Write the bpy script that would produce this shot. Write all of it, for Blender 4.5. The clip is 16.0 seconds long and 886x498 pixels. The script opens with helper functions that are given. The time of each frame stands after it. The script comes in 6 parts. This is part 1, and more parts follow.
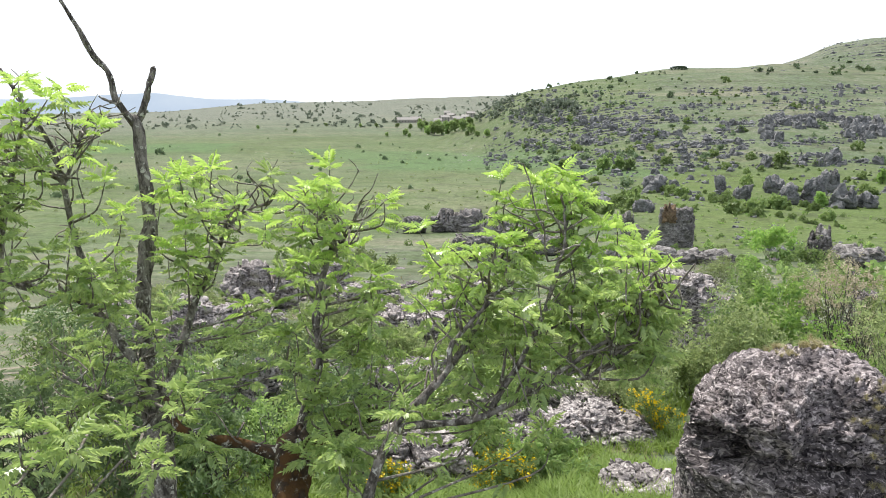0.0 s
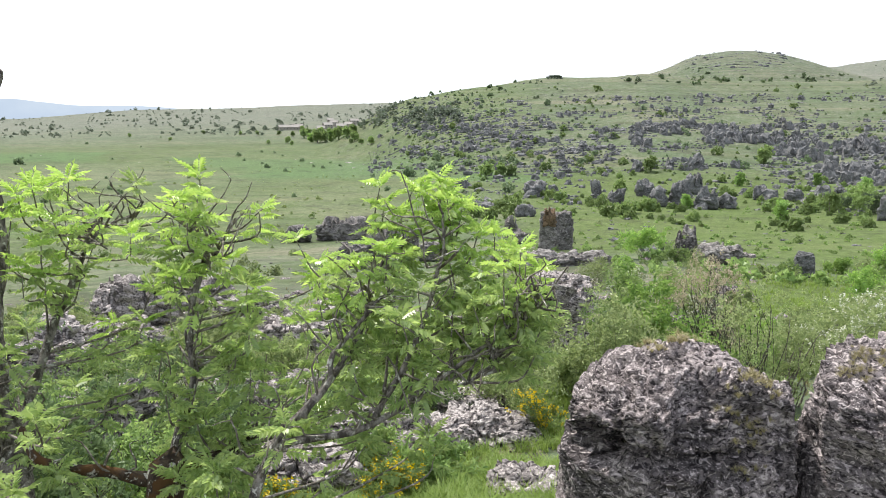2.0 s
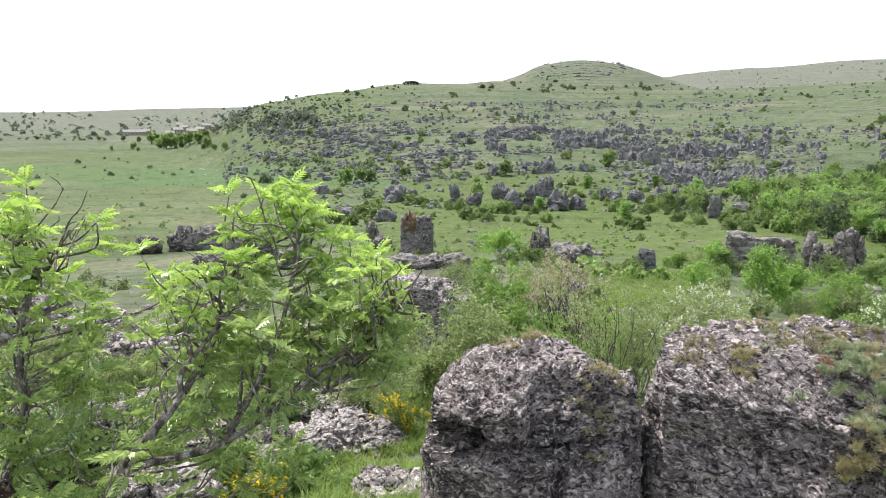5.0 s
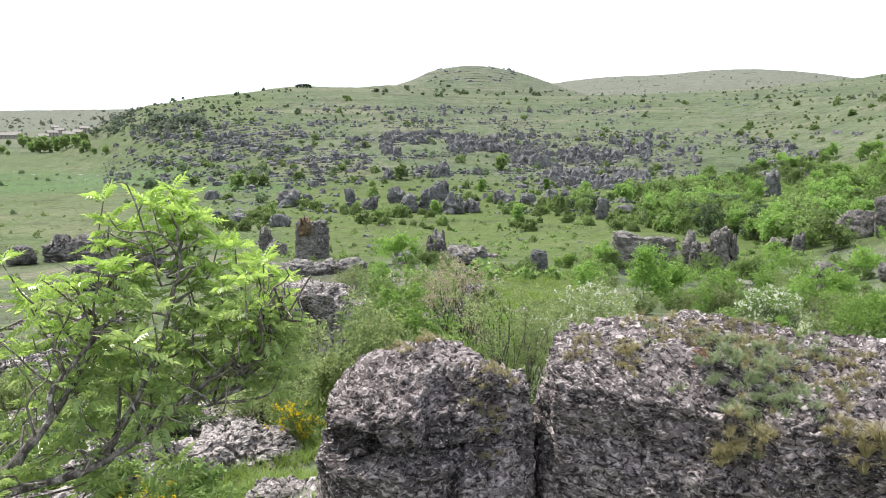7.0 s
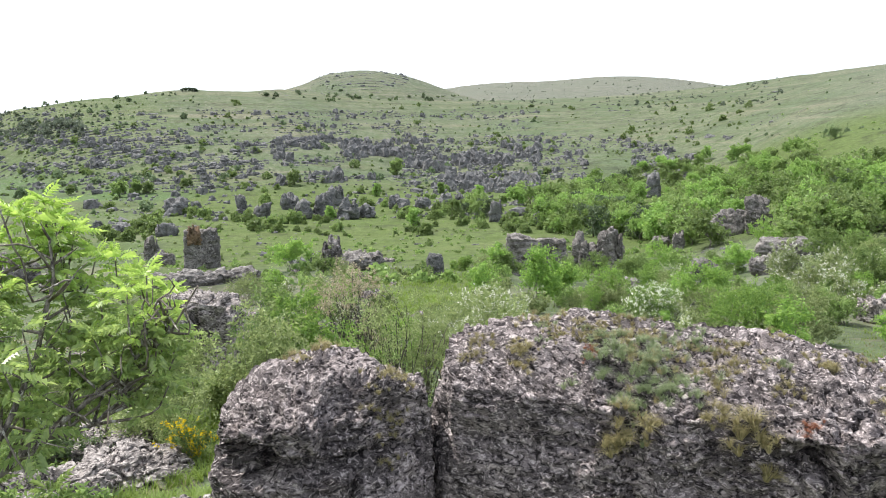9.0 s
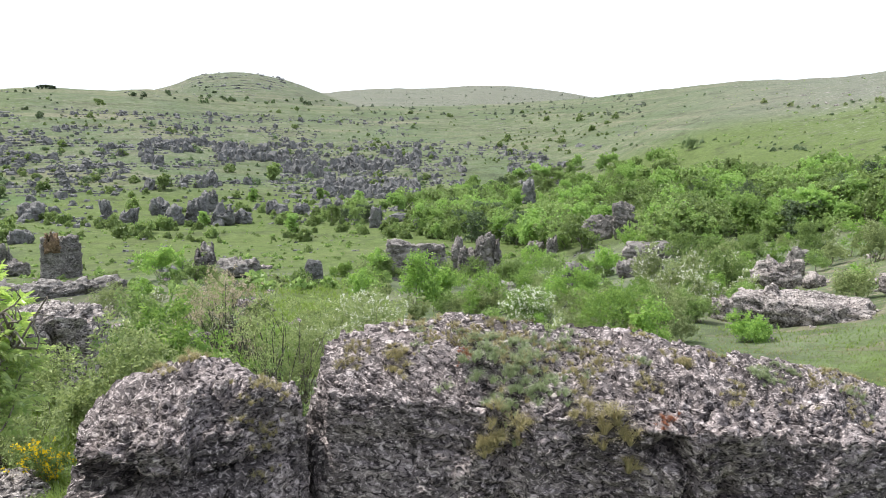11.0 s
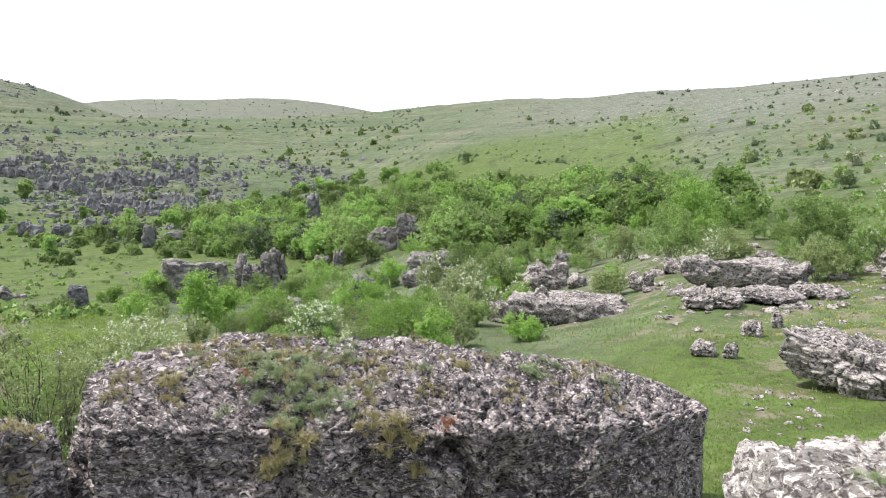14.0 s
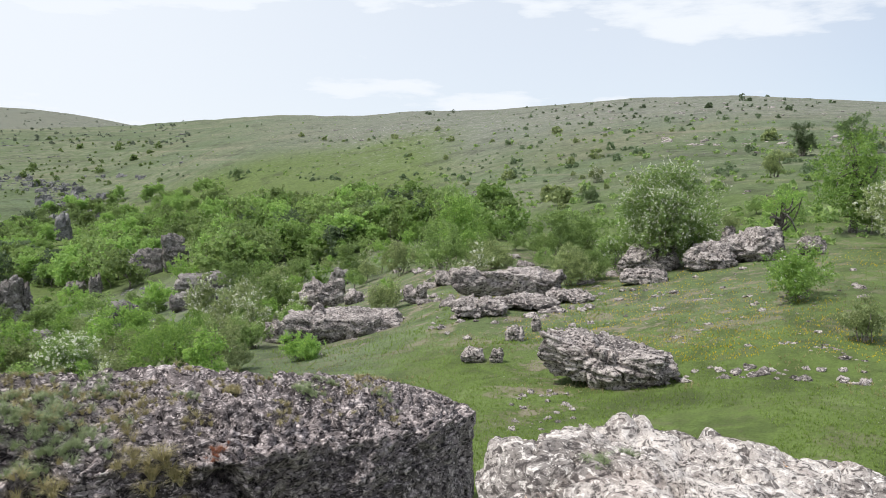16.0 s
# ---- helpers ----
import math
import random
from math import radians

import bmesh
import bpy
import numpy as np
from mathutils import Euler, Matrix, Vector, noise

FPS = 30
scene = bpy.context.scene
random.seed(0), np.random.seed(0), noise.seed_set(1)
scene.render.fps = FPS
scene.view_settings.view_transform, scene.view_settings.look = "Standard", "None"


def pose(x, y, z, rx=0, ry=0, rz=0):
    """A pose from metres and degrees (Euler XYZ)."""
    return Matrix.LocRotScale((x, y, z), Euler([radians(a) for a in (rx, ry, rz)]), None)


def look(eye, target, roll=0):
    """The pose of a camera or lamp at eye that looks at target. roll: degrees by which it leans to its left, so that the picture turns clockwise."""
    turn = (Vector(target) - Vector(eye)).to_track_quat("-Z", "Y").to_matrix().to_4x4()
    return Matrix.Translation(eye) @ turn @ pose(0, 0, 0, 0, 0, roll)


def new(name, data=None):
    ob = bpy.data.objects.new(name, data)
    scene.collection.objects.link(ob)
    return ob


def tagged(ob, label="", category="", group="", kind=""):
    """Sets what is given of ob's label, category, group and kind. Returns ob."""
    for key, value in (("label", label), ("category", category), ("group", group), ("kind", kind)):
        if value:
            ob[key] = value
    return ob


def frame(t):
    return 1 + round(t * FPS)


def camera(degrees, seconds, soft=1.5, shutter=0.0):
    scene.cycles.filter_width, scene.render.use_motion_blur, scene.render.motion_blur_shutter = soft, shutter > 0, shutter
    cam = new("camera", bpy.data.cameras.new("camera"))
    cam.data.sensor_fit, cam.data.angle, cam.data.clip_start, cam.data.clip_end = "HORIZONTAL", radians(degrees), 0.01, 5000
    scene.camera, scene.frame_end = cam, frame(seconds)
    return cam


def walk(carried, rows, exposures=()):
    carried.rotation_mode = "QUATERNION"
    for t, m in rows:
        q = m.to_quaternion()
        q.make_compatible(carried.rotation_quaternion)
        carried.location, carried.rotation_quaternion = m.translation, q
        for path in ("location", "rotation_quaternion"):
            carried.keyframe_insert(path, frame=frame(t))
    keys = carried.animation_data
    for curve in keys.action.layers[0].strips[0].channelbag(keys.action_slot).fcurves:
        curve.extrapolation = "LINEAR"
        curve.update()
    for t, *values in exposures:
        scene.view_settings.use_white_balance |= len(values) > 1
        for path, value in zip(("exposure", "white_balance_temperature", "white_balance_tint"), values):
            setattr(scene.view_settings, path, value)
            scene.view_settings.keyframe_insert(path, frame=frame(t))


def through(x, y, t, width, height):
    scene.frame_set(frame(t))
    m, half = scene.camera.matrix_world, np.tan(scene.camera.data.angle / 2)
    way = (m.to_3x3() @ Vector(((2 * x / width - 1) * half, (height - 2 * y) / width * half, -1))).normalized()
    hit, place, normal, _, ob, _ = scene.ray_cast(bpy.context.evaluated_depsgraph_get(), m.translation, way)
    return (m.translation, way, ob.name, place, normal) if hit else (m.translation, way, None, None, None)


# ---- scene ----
# The camera: a hand-held turn on top of a rock, eye level at z = 0.
# Rows: seconds, x, y, z, heading (clockwise from +y), pitch, roll in degrees.
cam = camera(61.88, 16.0, soft=0.8)
PATH = [
    (0, -0.110, -0.037, 0.000, -30.141, -10.524, -0.203),
    (0.5, -0.100, -0.022, -0.001, -28.096, -10.430, -0.172),
    (1, -0.091, -0.008, -0.002, -25.985, -10.340, -0.227),
    (1.5, -0.089, 0.005, -0.001, -23.500, -10.175, -0.140),
    (2, -0.085, 0.004, -0.001, -21.263, -10.000, -0.163),
    (2.5, -0.078, 0.003, -0.003, -19.496, -9.939, -0.363),
    (3, -0.072, 0.005, -0.002, -17.942, -9.854, -0.412),
    (3.5, -0.066, 0.007, -0.005, -16.217, -9.774, -0.503),
    (4, -0.063, 0.009, -0.003, -14.352, -9.720, -0.345),
    (6.5, -0.028, 0.023, -0.000, -4.384, -9.407, 0.291),
    (7, -0.019, 0.027, -0.001, -2.358, -9.302, 0.252),
    (7.5, -0.012, 0.021, 0.001, -0.276, -9.217, -0.018),
    (8, -0.010, 0.023, 0.000, 1.831, -9.170, 0.037),
    (8.5, -0.005, 0.023, 0.002, 3.794, -9.064, 0.140),
    (9, -0.002, 0.023, 0.000, 5.751, -8.911, 0.151),
    (11.5, 0.044, 0.010, 0.000, 17.496, -8.238, 1.624),
    (12, 0.049, 0.014, 0.004, 19.805, -8.082, 1.984),
    (12.5, 0.060, 0.015, 0.002, 22.151, -7.772, 1.592),
    (13, 0.069, 0.013, 0.000, 24.907, -7.543, 1.525),
    (13.5, 0.076, 0.003, 0.000, 27.966, -7.288, 1.379),
    (14, 0.087, -0.008, 0.001, 31.623, -6.999, 1.068),
    (14.5, 0.103, -0.021, 0.001, 36.647, -6.630, 1.530),
    (15, 0.109, -0.034, 0.000, 42.306, -6.151, 2.029),
    (15.5, 0.114, -0.043, 0.002, 46.118, -5.899, 1.525),
    (16, 0.119, -0.055, 0.004, 48.854, -5.369, 1.131),
]
walk(cam, [(t, pose(x, y, z, 0, 0, -heading) @ pose(0, 0, 0, 90 + pitch) @ pose(0, 0, 0, 0, 0, roll))
           for t, x, y, z, heading, pitch, roll in PATH], [(0, 0.47), (13.5, 0.46), (15, 0.24), (16, 0.01)])

# ---- sky and sun ----
SUN_AZ, SUN_EL = radians(-50), radians(61)
world = bpy.data.worlds.new("world")
scene.world = world
world.use_nodes = True
wn, wl = world.node_tree.nodes, world.node_tree.links
wn.clear()
w_out = wn.new("ShaderNodeOutputWorld")
w_bg = wn.new("ShaderNodeBackground")
w_bg.inputs["Strength"].default_value = 0.08
w_sky = wn.new("ShaderNodeTexSky")
w_sky.sky_type = "NISHITA"
w_sky.sun_disc = False
w_sky.sun_elevation, w_sky.sun_rotation = SUN_EL, SUN_AZ
w_sky.altitude, w_sky.air_density, w_sky.dust_density = 900, 1.0, 1.0
w_co = wn.new("ShaderNodeTexCoord")
# thin white veil, denser on the sun's side, and a few torn clouds
w_dot = wn.new("ShaderNodeVectorMath")
w_dot.operation = "DOT_PRODUCT"
wl.new(w_co.outputs["Generated"], w_dot.inputs[0])
w_dot.inputs[1].default_value = (math.sin(SUN_AZ), math.cos(SUN_AZ), 0.0)
w_veil = wn.new("ShaderNodeMapRange")
w_veil.interpolation_type = "SMOOTHSTEP"
w_veil.inputs["From Min"].default_value, w_veil.inputs["From Max"].default_value = -0.45, 0.55
w_veil.inputs["To Min"].default_value, w_veil.inputs["To Max"].default_value = 0.74, 0.98
wl.new(w_dot.outputs["Value"], w_veil.inputs["Value"])
w_map = wn.new("ShaderNodeMapping")
w_map.inputs["Scale"].default_value = (1.6, 1.6, 7.0)
wl.new(w_co.outputs["Generated"], w_map.inputs["Vector"])
w_noise = wn.new("ShaderNodeTexNoise")
w_noise.inputs["Scale"].default_value, w_noise.inputs["Detail"].default_value = 1.7, 7
w_noise.inputs["Roughness"].default_value = 0.55
wl.new(w_map.outputs[0], w_noise.inputs["Vector"])
w_cl = wn.new("ShaderNodeMapRange")
w_cl.interpolation_type = "SMOOTHSTEP"
w_cl.inputs["From Min"].default_value, w_cl.inputs["From Max"].default_value = 0.37, 0.56
wl.new(w_noise.outputs[0], w_cl.inputs["Value"])
w_max = wn.new("ShaderNodeMath")
w_max.operation = "MAXIMUM"
w_sep = wn.new("ShaderNodeSeparateXYZ")
wl.new(w_co.outputs["Generated"], w_sep.inputs[0])
w_low = wn.new("ShaderNodeMapRange")
w_low.interpolation_type = "SMOOTHSTEP"
for w_key, w_val in (("From Min", 0.0), ("From Max", 0.20), ("To Min", 0.9), ("To Max", 0.12)):
    w_low.inputs[w_key].default_value = w_val
wl.new(w_sep.outputs["Z"], w_low.inputs["Value"])
w_haze = wn.new("ShaderNodeMath")
w_haze.operation = "MAXIMUM"
w_back = wn.new("ShaderNodeMapRange")
w_back.interpolation_type = "SMOOTHSTEP"
for w_key, w_val in (("From Min", -1.0), ("From Max", -0.40), ("To Min", 0.35), ("To Max", 1.0)):
    w_back.inputs[w_key].default_value = w_val
wl.new(w_dot.outputs["Value"], w_back.inputs["Value"])
w_thin = wn.new("ShaderNodeMath")
w_thin.operation = "MULTIPLY"
wl.new(w_veil.outputs[0], w_thin.inputs[0])
wl.new(w_back.outputs[0], w_thin.inputs[1])
wl.new(w_thin.outputs[0], w_haze.inputs[0])
wl.new(w_low.outputs[0], w_haze.inputs[1])
wl.new(w_haze.outputs[0], w_max.inputs[0])
wl.new(w_cl.outputs[0], w_max.inputs[1])
w_mix = wn.new("ShaderNodeMix")
w_mix.data_type = "RGBA"
wl.new(w_max.outputs[0], w_mix.inputs["Factor"])
w_tint = wn.new("ShaderNodeMix")
w_tint.data_type, w_tint.blend_type = "RGBA", "MULTIPLY"
w_tint.inputs[0].default_value = 1.0
wl.new(w_sky.outputs[0], w_tint.inputs[6])
w_tint.inputs[7].default_value = (1.2, 1.40, 1.58, 1)
wl.new(w_tint.outputs[2], w_mix.inputs[6])
w_mix.inputs[7].default_value = (11.2, 11.8, 12.6, 1)
wl.new(w_mix.outputs[2], w_bg.inputs["Color"])
wl.new(w_bg.outputs[0], w_out.inputs[0])

sun_data = bpy.data.lights.new("sun", "SUN")
sun_data.energy, sun_data.angle, sun_data.color = 4.3, radians(0.6), (1.0, 0.95, 0.87)
sun_dir = Vector((math.sin(SUN_AZ) * math.cos(SUN_EL), math.cos(SUN_AZ) * math.cos(SUN_EL), math.sin(SUN_EL)))
sun = new("sun", sun_data)
sun.matrix_world = look(sun_dir * 100, (0, 0, 0))

# ---- noise and mesh tools ----
def hashed(i, j, k, seed):
    h = (i.astype(np.int64) * 374761393 + j.astype(np.int64) * 668265263 + k.astype(np.int64) * 2147483647 + seed * 974634777) & 0xFFFFFFFF
    h = ((h ^ (h >> 13)) * 1274126177) & 0xFFFFFFFF
    h = ((h ^ (h >> 15)) * 2246822519) & 0xFFFFFFFF
    return ((h ^ (h >> 16)) & 0xFFFFFF) / 16777215.0


def vnoise(p, seed=0):
    """Smooth value noise from -1 to 1 at rows of points."""
    p = np.asarray(p, float)
    b = np.floor(p)
    f = p - b
    f = f * f * f * (f * (f * 6 - 15) + 10)
    i, j, k = b.T
    out = 0
    for di in (0, 1):
        for dj in (0, 1):
            for dk in (0, 1):
                w = (f[:, 0] if di else 1 - f[:, 0]) * (f[:, 1] if dj else 1 - f[:, 1]) * (f[:, 2] if dk else 1 - f[:, 2])
                out = out + w * hashed(i + di, j + dj, k + dk, seed)
    return out * 2 - 1


def fbm(p, octaves=4, seed=0, gain=0.5):
    p = np.asarray(p, float)
    out, amp, total = 0, 1.0, 0
    for o in range(octaves):
        out = out + amp * vnoise(p * 2.03 ** o + 17.3 * o, seed + o)
        total += amp
        amp *= gain
    return out / total


def ridged(p, octaves=4, seed=0):
    p = np.asarray(p, float)
    out, amp, total = 0, 1.0, 0
    for o in range(octaves):
        out = out + amp * (1 - 2 * np.abs(vnoise(p * 2.1 ** o + 9.1 * o, seed + o)))
        total += amp
        amp *= 0.5
    return out / total


def cells(p, seed=0, owner=False):
    """Distance to the nearest and the second nearest of scattered points, one in each unit cell, and the nearest one's own random number."""
    p = np.asarray(p, float)
    b = np.floor(p)
    f1, f2, own = np.full(len(p), 9.0), np.full(len(p), 9.0), np.zeros(len(p))
    for di in (-1, 0, 1):
        for dj in (-1, 0, 1):
            for dk in (-1, 0, 1):
                c = b + (di, dj, dk)
                q = c + np.stack([hashed(*c.T, seed + s) for s in (1, 2, 3)], -1)
                dist = np.sqrt(((q - p) ** 2).sum(1))
                f2 = np.minimum(f2, np.maximum(f1, dist))
                own = np.where(dist < f1, hashed(*c.T, seed + 9), own)
                f1 = np.minimum(f1, dist)
    return (f1, f2, own) if owner else (f1, f2)


def worms(p, scale, seed):
    """Curled ridges, 1 on their crests and 0 in the pits between, as water leaves them on dolomite."""
    q = np.asarray(p, float) / scale
    warp = np.stack([vnoise(q * 0.55 + 13.7 * i, seed + i) for i in range(3)], 1) * 1.1
    n = np.abs(vnoise(q + warp, seed + 5))
    return np.clip(n / 0.32, 0, 1) ** 0.7


def smooth(a, b, x):
    t = np.clip((x - a) / (b - a), 0, 1)
    return t * t * (3 - 2 * t)


def mesh_of(name, verts, faces, material, flat=False):
    """A mesh from arrays: rows of points, and rows of three or four corners (or several such arrays)."""
    blocks = [np.asarray(f) for f in (faces if isinstance(faces, (list, tuple)) else [faces])]
    verts = np.asarray(verts, np.float32)
    me = bpy.data.meshes.new(name)
    me.vertices.add(len(verts))
    me.vertices.foreach_set("co", verts.ravel())
    counts = np.concatenate([np.full(len(b), b.shape[1]) for b in blocks])
    loops = np.concatenate([b.ravel() for b in blocks]).astype(np.int32)
    me.loops.add(len(loops))
    me.loops.foreach_set("vertex_index", loops)
    me.polygons.add(len(counts))
    me.polygons.foreach_set("loop_start", np.concatenate([[0], np.cumsum(counts)[:-1]]).astype(np.int32))
    me.polygons.foreach_set("loop_total", counts.astype(np.int32))
    me.polygons.foreach_set("use_smooth", np.full(len(counts), not flat))
    me.update()
    me.validate()
    if material:
        me.materials.append(material)
    return me


def part(name, mesh, parent, label=""):
    """Links a mesh as one part under a thing or a part, both in the thing's own axes."""
    ob = new(name, mesh)
    ob.parent = parent
    if label:
        ob["label"] = label
    return ob


def joined(pieces):
    """Several (verts, faces) as one pair."""
    vs, fs, n = [], [], 0
    for v, f in pieces:
        vs.append(v)
        fs.append(np.asarray(f) + n)
        n += len(v)
    return np.concatenate(vs), np.concatenate(fs)


def spread(base_v, base_f, places, axes, sizes):
    """Copies of a small mesh at many places; axes: (n, 3, 3) with the copy's x, y, z as rows."""
    v = np.einsum("vk,nkj->nvj", base_v, axes) * np.asarray(sizes)[:, None, None] + places[:, None, :]
    f = base_f[None] + (np.arange(len(places)) * len(base_v))[:, None, None]
    return v.reshape(-1, 3), f.reshape(-1, base_f.shape[1])


def random_axes(rng, n, up=0.0, toward=None):
    """Random axes whose z leans to `toward` (rows) or up."""
    z = rng.normal(size=(n, 3))
    z /= np.linalg.norm(z, axis=1, keepdims=True)
    z = z + up * (np.array([0, 0, 1.0]) if toward is None else toward)
    z /= np.linalg.norm(z, axis=1, keepdims=True) + 1e-9
    x = np.cross(z, rng.normal(size=(n, 3)))
    x /= np.linalg.norm(x, axis=1, keepdims=True) + 1e-9
    return np.stack([x, np.cross(z, x), z], 1)


def tube(points, radii, sides=7, seed=0, knobs=0.0):
    """A tapered limb along a line of points."""
    pts, radii = np.asarray(points, float), np.asarray(radii, float)
    t = np.gradient(pts, axis=0)
    t /= np.linalg.norm(t, axis=1, keepdims=True) + 1e-9
    ref = np.array([0.31, 0.17, 0.93]) if abs(t[0, 2]) < 0.9 else np.array([0.93, 0.31, 0.1])
    u = np.cross(t, ref)
    u /= np.linalg.norm(u, axis=1, keepdims=True) + 1e-9
    w = np.cross(t, u)
    a = np.arange(sides) * 2 * math.pi / sides
    ring = np.cos(a)[None, :, None] * u[:, None] + np.sin(a)[None, :, None] * w[:, None]
    rr = np.repeat(radii[:, None], sides, 1)
    v = (pts[:, None] + ring * rr[..., None]).reshape(-1, 3)
    if knobs:
        n = vnoise(v / (radii.max() * 1.6 + 1e-6), seed) * knobs + vnoise(v / (radii.max() * 0.6 + 1e-6), seed + 5) * knobs * 0.5
        v = v + ring.reshape(-1, 3) * (n * rr.ravel())[:, None]
    m = len(pts)
    i, j = np.meshgrid(np.arange(m - 1), np.arange(sides), indexing="ij")
    a0, a1 = (i * sides + j).ravel(), (i * sides + (j + 1) % sides).ravel()
    f = np.stack([a0, a1, a1 + sides, a0 + sides], 1)
    tip = len(v)
    v = np.concatenate([v, pts[-1:] + t[-1:] * radii[-1], pts[:1]])
    last, first = (m - 1) * sides + np.arange(sides), np.arange(sides)
    caps = np.concatenate([np.stack([last, np.roll(last, -1), np.full(sides, tip), np.full(sides, tip)], 1),
                           np.stack([np.roll(first, -1), first, np.full(sides, tip + 1), np.full(sides, tip + 1)], 1)])
    return v, f, caps[:, :3]


def curve_through(points, n=24):
    """A smooth line (Catmull-Rom) through a few points."""
    p = np.asarray(points, float)
    p = np.concatenate([2 * p[:1] - p[1:2], p, 2 * p[-1:] - p[-2:-1]])
    s = np.linspace(0, len(p) - 3 - 1e-6, n)
    k = s.astype(int)
    u = (s - k)[:, None]
    a, b, c, d = p[k], p[k + 1], p[k + 2], p[k + 3]
    return 0.5 * (2 * b + (c - a) * u + (2 * a - 5 * b + 4 * c - d) * u ** 2 + (3 * b - a - 3 * c + d) * u ** 3)

# ---- materials ----
class Nodes:
    """A short way to write a node material."""

    def __init__(self, name):
        self.mat = bpy.data.materials.new(name)
        self.mat.use_nodes = True
        self.n, self.l = self.mat.node_tree.nodes, self.mat.node_tree.links
        self.n.clear()
        self.out = self.n.new("ShaderNodeOutputMaterial")
        self.pos = self.n.new("ShaderNodeNewGeometry").outputs["Position"]

    def put(self, socket, value):
        if isinstance(value, bpy.types.NodeSocket):
            self.l.new(value, socket)
        elif isinstance(value, (tuple, list)) and len(value) == 3 and socket.type == "RGBA":
            socket.default_value = (*value, 1)
        else:
            socket.default_value = value

    def noise(self, scale, detail=4, rough=0.55, vector=None, distortion=0.0):
        t = self.n.new("ShaderNodeTexNoise")
        self.put(t.inputs["Vector"], vector or self.pos)
        t.inputs["Scale"].default_value, t.inputs["Detail"].default_value = scale, detail
        t.inputs["Roughness"].default_value, t.inputs["Distortion"].default_value = rough, distortion
        return t.outputs[0]

    def ramp(self, value, lo, hi, a=0.0, b=1.0):
        t = self.n.new("ShaderNodeMapRange")
        t.interpolation_type = "SMOOTHSTEP"
        for key, v in (("Value", value), ("From Min", lo), ("From Max", hi), ("To Min", a), ("To Max", b)):
            self.put(t.inputs[key], v)
        return t.outputs[0]

    def mix(self, factor, a, b, kind="MIX"):
        t = self.n.new("ShaderNodeMix")
        t.data_type, t.blend_type = "RGBA", kind
        self.put(t.inputs[0], factor)
        self.put(t.inputs[6], a)
        self.put(t.inputs[7], b)
        return t.outputs[2]

    def math(self, op, a, b=0.0):
        t = self.n.new("ShaderNodeMath")
        t.operation = op
        self.put(t.inputs[0], a)
        self.put(t.inputs[1], b)
        return t.outputs[0]

    def attr(self, name):
        t = self.n.new("ShaderNodeAttribute")
        t.attribute_name = name
        return t.outputs["Fac"]

    def island(self):
        return self.n.new("ShaderNodeNewGeometry").outputs["Random Per Island"]

    def each(self):
        return self.n.new("ShaderNodeObjectInfo").outputs["Random"]

    def scaled(self, sx, sy, sz):
        t = self.n.new("ShaderNodeMapping")
        t.inputs["Scale"].default_value = (sx, sy, sz)
        self.put(t.inputs["Vector"], self.pos)
        return t.outputs[0]

    def hue(self, colour, h=0.5, s=1.0, v=1.0):
        t = self.n.new("ShaderNodeHueSaturation")
        for key, x in (("Hue", h), ("Saturation", s), ("Value", v), ("Color", colour)):
            self.put(t.inputs[key], x)
        return t.outputs[0]

    def bump(self, height, strength, distance, before=None):
        t = self.n.new("ShaderNodeBump")
        t.inputs["Strength"].default_value, t.inputs["Distance"].default_value = strength, distance
        self.put(t.inputs["Height"], height)
        if before:
            self.put(t.inputs["Normal"], before)
        return t.outputs[0]

    def solid(self, colour, rough=0.9, normal=None, specular=0.25):
        p = self.n.new("ShaderNodeBsdfPrincipled")
        self.put(p.inputs["Base Color"], colour)
        self.put(p.inputs["Roughness"], rough)
        p.inputs["Specular IOR Level"].default_value = specular
        if normal:
            self.put(p.inputs["Normal"], normal)
        self.l.new(p.outputs[0], self.out.inputs[0])
        return self.mat

    def leaf(self, colour, through, share=0.45, rough=0.5, gloss=0.35):
        p = self.n.new("ShaderNodeBsdfPrincipled")
        self.put(p.inputs["Base Color"], colour)
        p.inputs["Roughness"].default_value = rough
        p.inputs["Specular IOR Level"].default_value = gloss
        t = self.n.new("ShaderNodeBsdfTranslucent")
        self.put(t.inputs["Color"], through)
        m = self.n.new("ShaderNodeMixShader")
        m.inputs[0].default_value = share
        self.l.new(p.outputs[0], m.inputs[1])
        self.l.new(t.outputs[0], m.inputs[2])
        self.l.new(m.outputs[0], self.out.inputs[0])
        return self.mat


